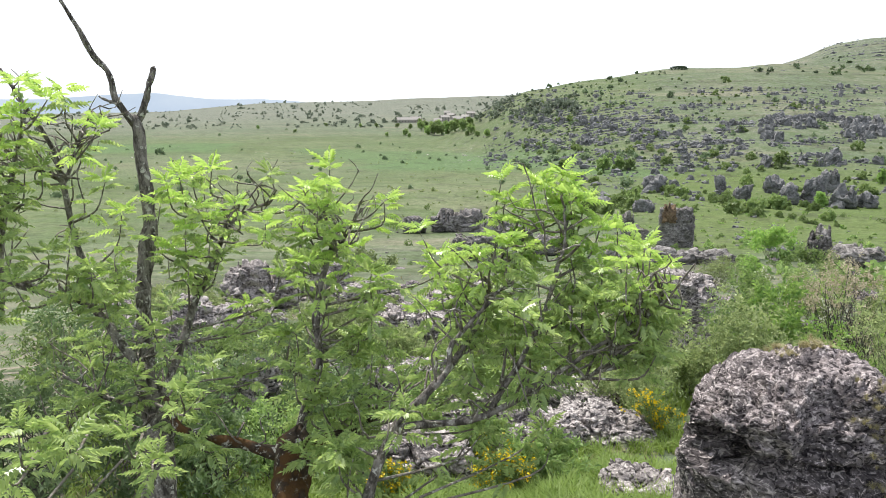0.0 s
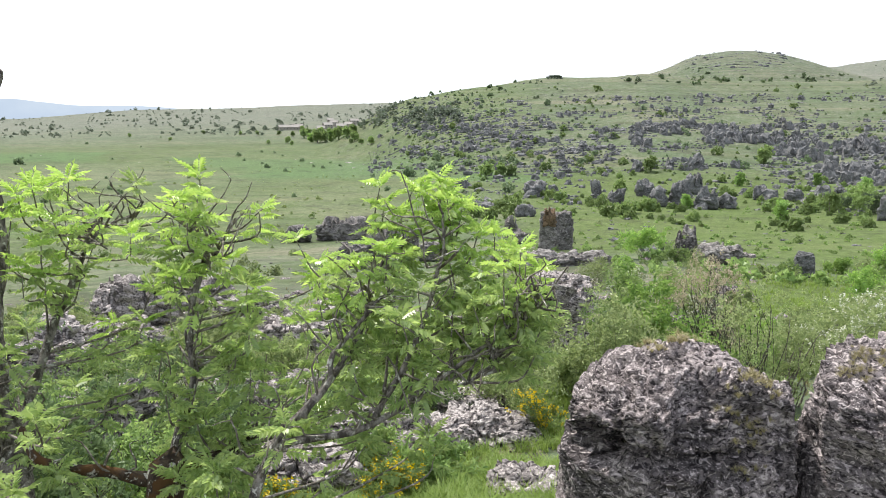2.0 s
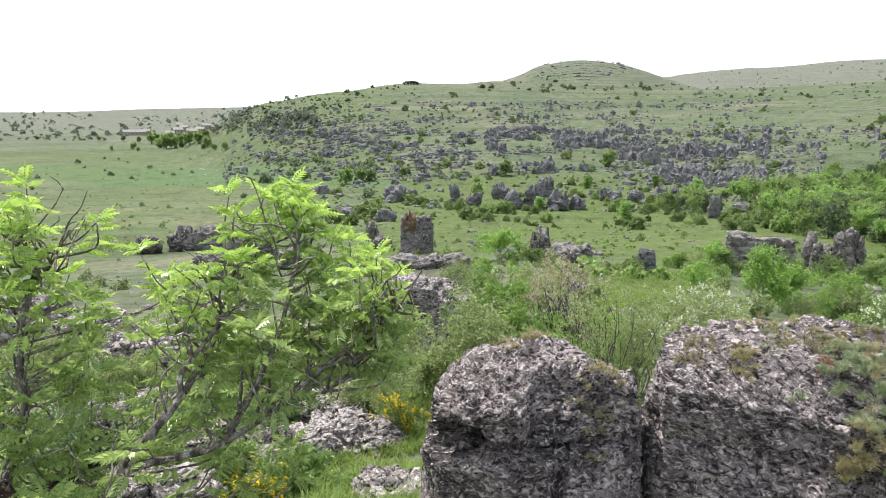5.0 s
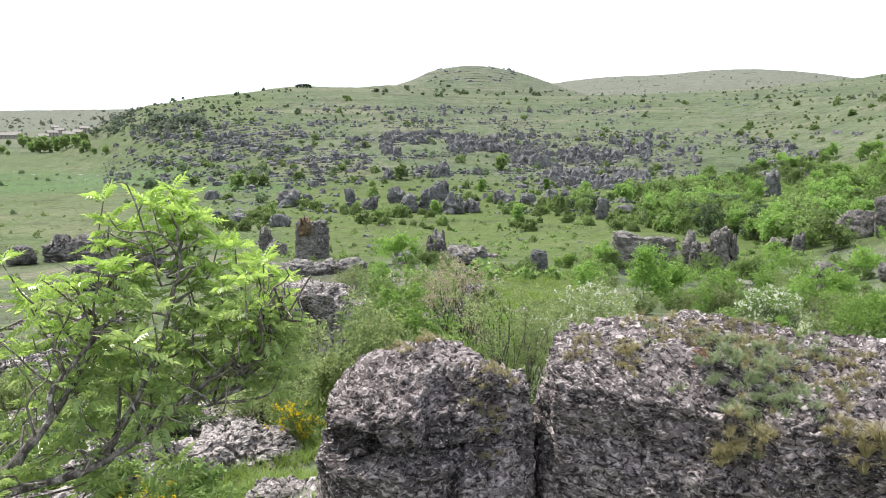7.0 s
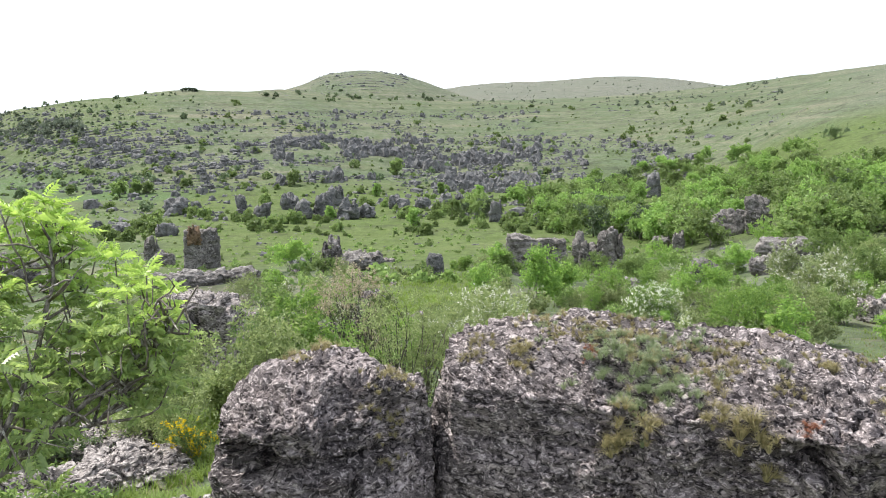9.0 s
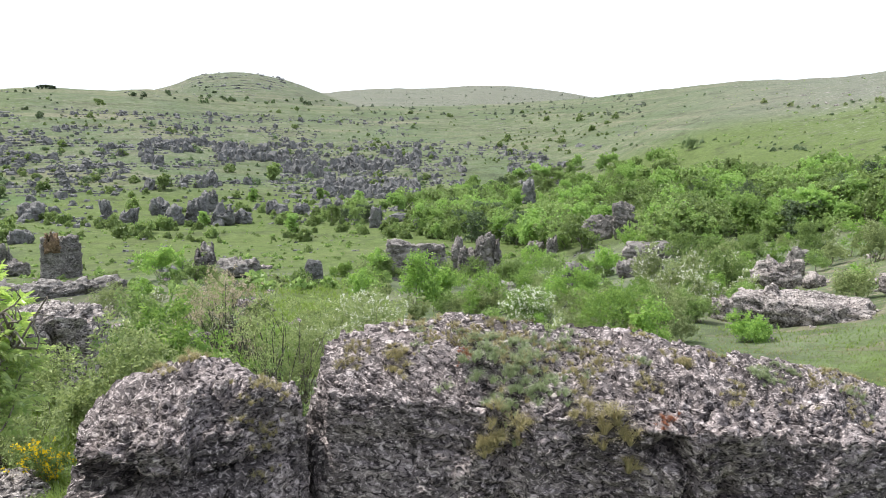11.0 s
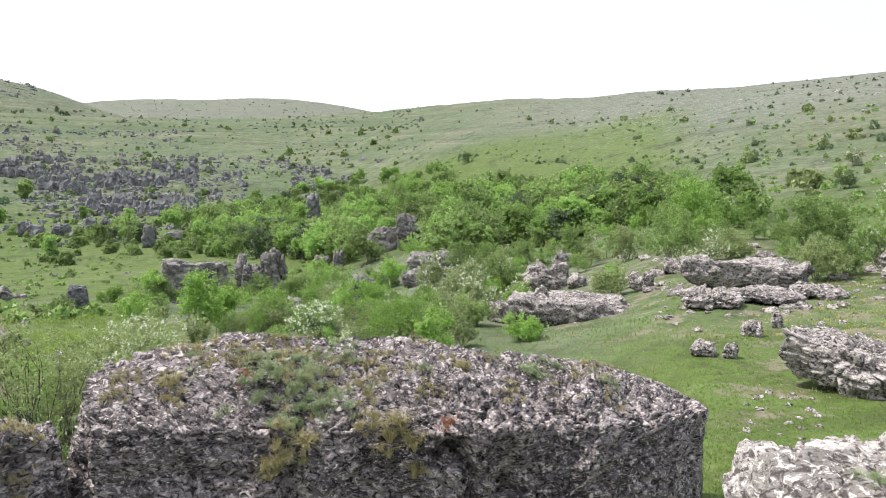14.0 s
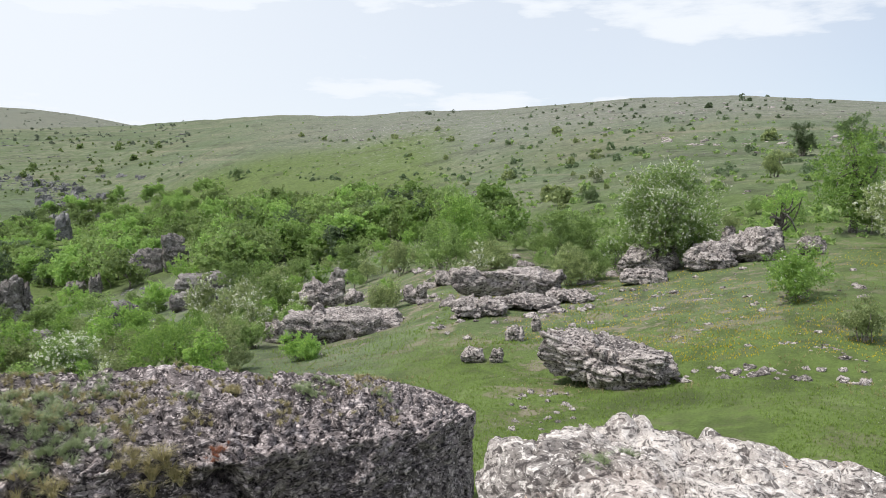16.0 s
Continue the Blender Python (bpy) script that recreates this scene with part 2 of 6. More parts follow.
def rock_material(name, pale, mid, dark, speck, lichen=0.0, grain=1.0, crumb=1.0, relief=1.0):
    """Karst-weathered stone: worm-like curls, pits painted dark as if shaded, grey lichen crusts and pale lichen
    specks.
    """
    k = Nodes(name)
    a = k.noise(1.3 * grain, 5, 0.62)
    m = k.noise(5 * grain, 6, 0.66)
    worm = k.noise(17 * grain, 4, 0.6, k.scaled(1, 1, 1.6), 1.1)
    fine = k.noise(55 * grain, 4, 0.66)
    pit_shade = (dark[0] * 0.42, dark[1] * 0.40, dark[2] * 0.42)
    col = k.mix(k.ramp(m, 0.38, 0.62), mid, pale)
    col = k.mix(k.ramp(a, 0.47, 0.62, 0.0, 0.7), col, dark)
    col = k.mix(k.ramp(k.noise(2.4 * grain, 5, 0.7), 0.54, 0.68, 0, 0.45), col, (mid[0] * 1.03, mid[1] * 0.93, mid[2] * 0.89))
    # crests of the worm bump paled, shade painted black in its pits
    col = k.mix(k.ramp(worm, 0.54, 0.63, 0, 0.75), col, speck)
    col = k.mix(k.ramp(worm, 0.48, 0.39, 0, 0.95 * crumb), col, pit_shade)
    # the hollows of the fine bump are painted with the same shade
    col = k.mix(k.ramp(fine, 0.46, 0.36, 0, 0.55 * crumb), col, pit_shade)
    spots = k.math("MULTIPLY", k.ramp(k.noise(42 * grain, 3, 0.6), 0.60, 0.66), k.ramp(k.noise(4 * grain, 4, 0.7), 0.46, 0.60, 0, 0.9))
    col = k.mix(spots, col, speck)
    if lichen:
        spot = k.ramp(k.noise(7.0, 5, 0.75), 0.66, 0.70, 0, lichen)
        col = k.mix(spot, col, (0.55, 0.27, 0.07))
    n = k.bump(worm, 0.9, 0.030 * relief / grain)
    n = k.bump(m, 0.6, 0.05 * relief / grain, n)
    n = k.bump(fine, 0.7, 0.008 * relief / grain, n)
    return k.solid(col, 0.92, n, 0.15)


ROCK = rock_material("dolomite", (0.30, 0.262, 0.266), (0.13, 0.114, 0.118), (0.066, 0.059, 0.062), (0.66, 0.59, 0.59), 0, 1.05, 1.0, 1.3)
ROCK_MID = rock_material("meadow_dolomite", (0.44, 0.40, 0.39), (0.25, 0.226, 0.222), (0.10, 0.091, 0.09), (0.62, 0.57, 0.555), 0, 0.7, 1.0)
ROCK_WHITE = rock_material("pale_dolomite", (0.60, 0.555, 0.535), (0.35, 0.318, 0.306), (0.105, 0.094, 0.091), (0.78, 0.74, 0.72), 0.8, 2.0, 0.85, 1.2)
# hillside stone: greys cooled slightly to blue, painting in distance haze
ROCK_HAZED = rock_material("hazed_dolomite", (0.225, 0.226, 0.232), (0.142, 0.144, 0.149), (0.070, 0.071, 0.075), (0.31, 0.31, 0.312), 0, 0.22, 0.5)
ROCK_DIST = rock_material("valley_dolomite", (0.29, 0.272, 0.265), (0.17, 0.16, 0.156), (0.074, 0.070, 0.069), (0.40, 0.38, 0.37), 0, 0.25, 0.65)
ROCK_RED = rock_material("ochre_dolomite", (0.27, 0.185, 0.115), (0.18, 0.125, 0.08), (0.085, 0.063, 0.046), (0.31, 0.25, 0.19), 0, 0.5, 0.5)


def ground_material():
    k = Nodes("turf")
    big, mid_n, fine = k.noise(0.016, 5, 0.6), k.noise(0.16, 6, 0.66), k.noise(2.2, 6, 0.72)
    streak = k.noise(1.0, 5, 0.65, k.scaled(0.012, 0.05, 0.02))
    tufty = k.noise(0.7, 6, 0.75)
    col = k.mix(k.ramp(big, 0.36, 0.62), (0.122, 0.162, 0.094), (0.172, 0.192, 0.124))
    col = k.mix(k.ramp(mid_n, 0.47, 0.58, 0, 0.85), col, (0.098, 0.138, 0.063))
    col = k.mix(k.ramp(streak, 0.50, 0.64, 0, 0.5), col, (0.19, 0.185, 0.122))
    terrace = k.noise(1.0, 4, 0.6, k.scaled(0.006, 0.006, 0.45))
    col = k.mix(k.ramp(terrace, 0.52, 0.62, 0, 0.5), col, (0.085, 0.112, 0.056))
    col = k.mix(k.ramp(terrace, 0.42, 0.34, 0, 0.5), col, (0.24, 0.225, 0.165))
    # dry grass; far off the same mask paints distance haze as grey turf
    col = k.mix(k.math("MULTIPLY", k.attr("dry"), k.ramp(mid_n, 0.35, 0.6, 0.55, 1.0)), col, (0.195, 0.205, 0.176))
    col = k.mix(k.attr("lush"), col, (0.106, 0.157, 0.038))
    col = k.mix(k.attr("crop"), col, (0.106, 0.172, 0.070))
    col = k.mix(k.ramp(fine, 0.42, 0.62, 0, 0.6), col, k.hue(col, 0.49, 0.9, 0.66))
    col = k.mix(k.ramp(tufty, 0.50, 0.57, 0, 0.55), col, k.hue(col, 0.5, 0.95, 0.55))
    col = k.mix(k.ramp(k.noise(24, 5, 0.75), 0.42, 0.60, 0, 0.6), col, k.hue(col, 0.495, 1.0, 0.6))
    col = k.mix(k.ramp(k.noise(0.09, 6, 0.72), 0.52, 0.62, 0, 0.75), col, k.hue(col, 0.49, 0.8, 0.6))
    col = k.mix(k.ramp(tufty, 0.44, 0.36, 0, 0.5), col, k.hue(col, 0.49, 0.85, 1.5))
    stones = k.ramp(k.noise(0.4, 8, 0.82), 0.54, 0.60)
    stones = k.math("MULTIPLY", stones, k.attr("stony"))
    col = k.mix(stones, col, k.mix(k.ramp(k.noise(0.9, 6, 0.8), 0.42, 0.58), (0.13, 0.128, 0.13), (0.36, 0.345, 0.335)))
    bare = k.math("MULTIPLY", k.ramp(k.noise(1.1, 7, 0.74), 0.50, 0.60), k.attr("bare"))
    col = k.mix(bare, col, k.mix(k.ramp(fine, 0.4, 0.6), (0.13, 0.105, 0.07), (0.235, 0.205, 0.165)))
    n = k.bump(fine, 0.8, 0.1)
    n = k.bump(k.noise(14, 4, 0.7), 0.8, 0.03, n)
    return k.solid(col, 0.95, n, 0.1)


TURF = ground_material()


def leaf_material(name, young, old, share=0.45, spread_v=0.5, through=1.25, gloss=0.35):
    k = Nodes(name)
    col = k.mix(k.island(), young, old)
    col = k.hue(col, 0.5, 1.0, k.ramp(k.each(), 0, 1, 1 - spread_v * 0.35, 1 + spread_v * 0.35))
    thr = k.hue(col, 0.492, 1.08, through)
    return k.leaf(col, thr, share, 0.38 if gloss > 0.8 else 0.45, gloss)


ASH_LEAF = leaf_material("ash_leaf", (0.41, 0.51, 0.20), (0.225, 0.325, 0.115), 0.50, 0.2, 1.42, 0.9)
ASH_TIP = leaf_material("young_ash_leaf", (0.48, 0.62, 0.19), (0.34, 0.49, 0.145), 0.50, 0.2, 1.32, 0.9)
GREEN_LEAF = leaf_material("green_leaf", (0.29, 0.395, 0.145), (0.125, 0.20, 0.07), 0.45, 0.7)
FRESH_LEAF = leaf_material("fresh_leaf", (0.31, 0.45, 0.13), (0.14, 0.255, 0.07), 0.48, 0.7)
GREY_LEAF = leaf_material("grey_green_leaf", (0.36, 0.42, 0.20), (0.16, 0.215, 0.09), 0.4, 0.5)
DARK_LEAF = leaf_material("dark_leaf", (0.16, 0.22, 0.10), (0.09, 0.14, 0.065), 0.35, 0.7)
PINE_LEAF = leaf_material("pine_needle", (0.09, 0.12, 0.07), (0.06, 0.085, 0.05), 0.2, 0.5)
FRESH_FAR = leaf_material("grove_leaf", (0.265, 0.39, 0.125), (0.195, 0.31, 0.10), 0.45, 0.8)
GREEN_FAR = leaf_material("far_green_leaf", (0.25, 0.335, 0.125), (0.18, 0.26, 0.10), 0.42, 0.8)
DARK_FAR = leaf_material("far_dark_leaf", (0.155, 0.205, 0.115), (0.115, 0.165, 0.09), 0.35, 0.8)
# far foliage paled towards grey-green, distance haze put into its colour
HAZED_LEAF = leaf_material("hazed_leaf", (0.19, 0.225, 0.165), (0.145, 0.18, 0.13), 0.3, 0.8)
PETAL = leaf_material("white_petal", (0.80, 0.80, 0.74), (0.64, 0.66, 0.56), 0.35, 0.2, 1.0)
YELLOW_PETAL = leaf_material("yellow_petal", (0.75, 0.60, 0.02), (0.62, 0.45, 0.02), 0.3, 0.2, 1.0)
RUSTY_LEAF = leaf_material("pinkish_leaf", (0.52, 0.45, 0.36), (0.30, 0.28, 0.17), 0.35, 0.3)
GRASS = leaf_material("grass_blade", (0.25, 0.34, 0.09), (0.16, 0.24, 0.06), 0.45, 0.3, 1.2, 0.2)
DRY_GRASS = leaf_material("dry_grass_blade", (0.40, 0.355, 0.20), (0.25, 0.23, 0.115), 0.3, 0.3, 1.0, 0.2)
GREY_HERB = leaf_material("grey_herb", (0.30, 0.35, 0.21), (0.20, 0.26, 0.13), 0.3, 0.3, 1.0, 0.2)
RED_HERB = leaf_material("red_stonecrop", (0.34, 0.12, 0.075), (0.25, 0.13, 0.07), 0.2, 0.2, 1.0, 0.3)


def bark_material(name, pale, dark, moss=None):
    k = Nodes(name)
    a, b = k.noise(16, 6, 0.72, k.scaled(1.6, 1.6, 0.6)), k.noise(70, 5, 0.7)
    col = k.mix(k.ramp(a, 0.38, 0.62), dark, pale)
    col = k.mix(k.ramp(b, 0.5, 0.7, 0, 0.7), col, dark)
    col = k.mix(k.ramp(k.noise(26, 4, 0.7), 0.57, 0.62), col, (0.46, 0.45, 0.41))
    if moss:
        col = k.mix(k.ramp(k.noise(9, 5, 0.6), 0.44, 0.58), col, moss)
    n = k.bump(a, 0.8, 0.012)
    n = k.bump(b, 0.7, 0.005, n)
    return k.solid(col, 0.9, n, 0.2)


BARK = bark_material("ash_bark", (0.26, 0.238, 0.215), (0.05, 0.043, 0.038))
BARK_MOSSY = bark_material("mossy_bark", (0.075, 0.055, 0.04), (0.028, 0.021, 0.017), (0.085, 0.045, 0.018))
BARK_DARK = bark_material("dark_bark", (0.12, 0.11, 0.10), (0.045, 0.04, 0.037))
TWIG = bark_material("twig_bark", (0.25, 0.228, 0.20), (0.11, 0.094, 0.078))

# ---- land forms ----
# Depth of the land below the eye, by heading (rows) and distance (columns).
FLOOR_R = np.array([0, 6, 13, 25, 45, 75, 110, 160, 220, 300, 450.0])
FLOOR_AZ = np.array([-60, -25, 0, 18, 36, 55, 80.0])
FLOOR_Z = np.array([
    [-1.9, -3.2, -4.2, -6.5, -9.5, -14, -17.5, -20, -22, -24, -25],
    [-1.9, -3.5, -4.7, -6.5, -9.5, -14, -17.5, -20, -21.8, -24, -25],
    [-1.9, -3.4, -4.4, -6.0, -8.0, -13, -17, -19.5, -21.5, -23.5, -24],
    [-1.9, -3.4, -4.4, -6.0, -9.3, -14, -16, -17, -17.5, -18, -16],
    [-1.9, -3.2, -3.7, -5.4, -7.5, -9, -9.5, -9.5, -9, -8, -5],
    [-1.9, -3.1, -3.6, -3.7, -3.9, -3.9, -4, -4, -4, -4, -4],
    [-1.9, -2.9, -3.0, -2.2, -1.6, -1.5, -1.5, -1.5, -1.5, -1.5, -1.5]])
# Ridges: heading, elevation of the crest in degrees, its distance, the distance of the foot.
HILL = [(-31, -2.0, 640, 520), (-28, -0.6, 640, 470), (-25.8, 0.75, 630, 420), (-24, 1.43, 620, 380), (-22.1, 1.78, 610, 340), (-20.5, 2.16, 610, 320), (-17.8, 2.48, 610, 300), (-16.2, 2.70, 615, 290), (-13.4, 2.96, 620, 285),
        (-9.3, 3.05, 630, 280), (-6.4, 3.17, 640, 275), (0, 2.62, 680, 280), (10, 2.5, 750, 300), (20, 2.9, 740, 290), (26.5, 3.42, 700, 255),
        (31, 3.98, 660, 190), (36, 4.5, 620, 140), (42, 4.66, 580, 105), (47, 5.12, 540, 85), (52, 5.3, 500, 66),
        (58, 5.78, 460, 52), (64, 6.18, 430, 44), (71, 6.18, 400, 42), (79.5, 5.6, 380, 42), (95, 5, 380, 42)]
SUMMIT = [(-10, 2.2), (-6.3, 3.15), (-4.6, 3.65), (-3.3, 4.25), (-2, 4.5), (-0.4, 4.68), (1.2, 4.6), (2.6, 4.34), (4, 4.0), (6, 3.25), (9, 2.4)]
FAR_HILLS = [(2, 2.8), (6, 3.35), (9.3, 3.73), (14.1, 3.9), (17.4, 4.15), (21, 4.08), (23.8, 3.77), (26.4, 3.35), (31, 2.6)]
PLATEAU = [(-80, 0.0), (-56, 0.0), (-49, 0.2), (-46, 0.5), (-43.4, 0.68), (-38, 0.78), (-32, 1.03), (-27, 1.18), (-22, 1.3), (-15, 1.2)]


def table(rows, az, column=1):
    """A smooth reading of a small table by heading."""
    a = np.array(rows, float)
    x, y = a[:, 0], a[:, column]
    m = np.gradient(y, x)
    q = np.clip(az, x[0], x[-1])
    k = np.clip(np.searchsorted(x, q) - 1, 0, len(x) - 2)
    h = x[k + 1] - x[k]
    t = (q - x[k]) / h
    return ((1 + 2 * t) * (1 - t) ** 2 * y[k] + t * (1 - t) ** 2 * h * m[k] + t * t * (3 - 2 * t) * y[k + 1] + t * t * (t - 1) * h * m[k + 1])


def rise(base, r, foot, crest, top):
    t = np.clip((r - foot) / (crest - foot), 0, 1)
    t = 0.72 * t + 0.28 * t * t * (3 - 2 * t)
    return np.where(r > foot, base + (top - base) * t - np.clip(r - crest, 0, None) * 0.06, base)


def land(x, y, rough=True):
    """Height of the ground at x, y (arrays)."""
    x, y = np.atleast_1d(np.asarray(x, float)), np.atleast_1d(np.asarray(y, float))
    r, az = np.hypot(x, y), np.degrees(np.arctan2(x, y))
    behind = np.clip((np.abs(az - 10) - 95) / 40, 0, 1)
    qa = np.clip(az, -60, 80)
    k = np.clip(np.searchsorted(FLOOR_AZ, qa) - 1, 0, len(FLOOR_AZ) - 2)
    u = (qa - FLOOR_AZ[k]) / (FLOOR_AZ[k + 1] - FLOOR_AZ[k])
    u = u * u * (3 - 2 * u)
    lr, q = np.log1p(FLOOR_R), np.log1p(np.clip(r, 0, 450))
    rows = np.stack([np.interp(q, lr, z) for z in FLOOR_Z])
    n = np.arange(len(r))
    z = rows[k, n] * (1 - u) + rows[k + 1, n] * u
    z = z * (1 - behind) + (-2.2 - 0.02 * r) * behind
    flat = z
    gate = 1 - behind
    rad = math.pi / 180
    e, c, f = (table(HILL, az, i) for i in (1, 2, 3))
    on = smooth(-33, -28, az) * gate
    hill = rise(flat, r, f, c, np.tan(e * rad) * c)
    z = np.maximum(z, flat + (hill - flat) * on)
    e = table(SUMMIT, az)
    on = smooth(-12, -8, az) * (1 - smooth(8, 12, az))
    z = np.maximum(z, flat + (rise(flat, r, 640, 1000, np.tan(e * rad) * 1000) - flat) * on)
    e = table(FAR_HILLS, az)
    on = smooth(-4, 3, az) * (1 - smooth(30, 40, az))
    z = np.maximum(z, flat + (rise(flat, r, 900, 1700, np.tan(e * rad) * 1700) - flat) * on)
    e = table(PLATEAU, az)
    on = smooth(-110, -80, az) * (1 - smooth(-14, -5, az))
    z = np.maximum(z, flat + (rise(flat, r, 760, 1900, np.tan(e * rad) * 1900) - flat) * on)
    if rough:
        p = np.stack([x, y, 0 * x], 1)
        z = z + fbm(p / 26, 4, 3) * np.clip(r - 30, 0, 160) * 0.006 + fbm(p / 3.1, 3, 8) * 0.16 * smooth(4, 9, r) + vnoise(p / 0.5, 5) * 0.02
        z = z + fbm(p / 9, 3, 21) * 0.25 * smooth(14, 40, r)
    return z


SIGHT_R = np.geomspace(4, 2300, 420)


def sight(az, el):
    """How far off the ground is met, from eye level, at headings and elevations (arrays); nan above the skyline."""
    out = []
    for a, e in zip(az, el):
        z = land(SIGHT_R * math.sin(radians(a)), SIGHT_R * math.cos(radians(a)), False)
        hit = np.nonzero(np.degrees(np.arctan2(z, SIGHT_R)) >= e)[0]
        hit = hit[hit > 0]
        out.append(SIGHT_R[hit[0]] if len(hit) else np.nan)
    return np.array(out)


def polar(az, r):
    return r * math.sin(radians(az)), r * math.cos(radians(az))

# ---- the ground, one sheet to the horizon ----
def inside(x, y, corners, soft):
    """1 inside a convex outline of (heading, distance) corners, softly 0 outside."""
    pts = np.array([polar(*c) for c in corners])
    mid_p = pts.mean(0)
    d = np.full(len(x), 1e9)
    for a, b in zip(pts, np.roll(pts, -1, 0)):
        n = np.array([-(b - a)[1], (b - a)[0]]) / np.linalg.norm(b - a)
        if n @ (mid_p - a) < 0:
            n = -n
        d = np.minimum(d, (x - a[0]) * n[0] + (y - a[1]) * n[1])
    return smooth(-soft, soft, d)


def make_ground():
    az = np.concatenate([np.arange(-68, 92, 0.3), np.arange(92, 292, 4.0)])
    rr = np.concatenate([[0.05, 0.5], np.geomspace(1.0, 4800, 270)])
    a, r = np.meshgrid(np.radians(az), rr, indexing="ij")
    x, y = (r * np.sin(a)).ravel(), (r * np.cos(a)).ravel()
    z = land(x, y)
    m, n = len(az), len(rr)
    i, j = np.meshgrid(np.arange(m), np.arange(n - 1), indexing="ij")
    i2 = (i + 1) % m
    f = np.stack([i * n + j, i * n + j + 1, i2 * n + j + 1, i2 * n + j], -1).reshape(-1, 4)
    me = mesh_of("ground", np.stack([x, y, z], 1), f, TURF)
    h, d = np.degrees(np.arctan2(x, y)), np.hypot(x, y)
    p = np.stack([x, y, 0 * x], 1)
    wob = fbm(p / 40, 3, 31) * 14
    crop = inside(x + wob, y + wob, [(-58, 520), (-46, 500), (-45.5, 640), (-58, 690)], 14)
    crop = np.maximum(crop, inside(x + wob, y, [(-39, 330), (-31, 300), (-24.5, 360), (-25, 430), (-33, 400)], 9))
    crop = np.maximum(crop, inside(x + wob, y, [(-22, 300), (-15, 262), (-12, 285), (-19, 330)], 8) * 0.9)
    crop = np.maximum(crop, inside(x + wob, y, [(-41, 520), (-30, 470), (-22, 400), (-20.5, 310), (-30, 300), (-40, 420)], 12) * 0.8)
    # far plateau: pale dry grass, with haze painted in as grey
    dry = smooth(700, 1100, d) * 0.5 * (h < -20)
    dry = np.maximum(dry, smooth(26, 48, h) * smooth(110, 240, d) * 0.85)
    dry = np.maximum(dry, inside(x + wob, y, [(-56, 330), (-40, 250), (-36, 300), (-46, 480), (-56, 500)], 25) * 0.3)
    # painted haze: all land beyond 760 m turns greyer with distance
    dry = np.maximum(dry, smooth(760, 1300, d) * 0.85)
    dry = np.maximum(dry, inside(x, y, [(36, 19), (46, 16), (60, 15), (78, 15), (80, 34), (40, 46)], 3) * 0.15)
    lush = smooth(38, 50, h) * (1 - smooth(100, 170, h)) * (1 - smooth(30, 90, d)) * 0.85
    lush = np.maximum(lush, smooth(8, 20, h) * (1 - smooth(46, 52, h)) * smooth(70, 100, d) * (1 - smooth(250, 320, d)) * 0.8)
    lush = np.maximum(lush, smooth(-20, -12, h) * (1 - smooth(14, 22, h)) * smooth(55, 80, d) * (1 - smooth(270, 330, d)) * 0.75)
    lush = np.maximum(lush, (1 - smooth(-18, -12, h)) * smooth(90, 130, d) * (1 - smooth(640, 900, d)) * 0.35)
    lush = np.maximum(lush, inside(x, y, [(1.5, 17), (9.5, 17), (8.5, 44), (1, 44)], 2) * 0.9)
    lush = lush * (1 - 0.5 * inside(x, y, [(38, 20), (48, 17.5), (60, 16), (78, 17), (80, 36), (40, 50)], 3))
    stony = smooth(32, 48, h) * smooth(120, 300, d) * 0.95 + smooth(10, 30, h) * smooth(500, 640, d) * 0.4
    stony = np.maximum(stony, (h > -30) * (h < 12) * smooth(300, 380, d) * (1 - smooth(560, 640, d)) * 0.45)
    stony = np.maximum(stony, smooth(650, 760, d) * (h > -12) * (h < 30) * 0.8)
    bare = (1 - smooth(5, 12, d)) * 0.9
    bare = np.maximum(bare, inside(x, y, [(52, 11), (62, 9.5), (63, 14), (56, 16)], 1.2) * 0.9)
    bare = np.maximum(bare, inside(x, y, [(36, 20), (46, 16.5), (60, 15), (78, 17), (80, 36), (40, 50)], 3) * 0.75)
    bare = np.maximum(bare, (h < 0) * smooth(6, 9, d) * (1 - smooth(25, 50, d)) * 0.9)
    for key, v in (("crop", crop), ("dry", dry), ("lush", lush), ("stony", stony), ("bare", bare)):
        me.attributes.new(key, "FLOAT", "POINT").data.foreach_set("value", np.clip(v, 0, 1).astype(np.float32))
    return tagged(new("ground", me), "green pasture land with dry grass and bare stony patches", "ground", kind="structure")


make_ground()


def make_mountains():
    """The far mountain line, kilometres beyond the plain; its haze is painted as a blue glow."""
    az = np.linspace(-85, -33, 160)
    e = 0.55 + 0.75 * np.exp(-((az + 51.5) / 5.5) ** 2) + 0.35 * np.exp(-((az + 62) / 7) ** 2) + 0.35 * np.exp(-((az + 43) / 3.0) ** 2)
    e = e + vnoise(np.stack([az / 1.7, 0 * az, 0 * az], 1), 4) * 0.06 - 0.5 * smooth(-41, -33, az)
    rows = []
    for s, d in ((0.0, 4300), (1.0, 4650), (0.2, 4800)):
        top = np.tan(np.radians(e)) * 4650 * s - 120 * (1 - s)
        rows.append(np.stack([d * np.sin(np.radians(az)), d * np.cos(np.radians(az)), top], 1))
    m = len(az)
    f = np.concatenate([np.stack([k * m + np.arange(m - 1), k * m + np.arange(1, m), (k + 1) * m + np.arange(1, m), (k + 1) * m + np.arange(m - 1)], 1) for k in (0, 1)])
    # glowing pale blues stand in for the haze over the mountains
    k = Nodes("haze_blue_glow")
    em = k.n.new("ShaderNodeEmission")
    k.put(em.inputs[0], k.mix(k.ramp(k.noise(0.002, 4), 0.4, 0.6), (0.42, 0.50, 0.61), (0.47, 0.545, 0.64)))
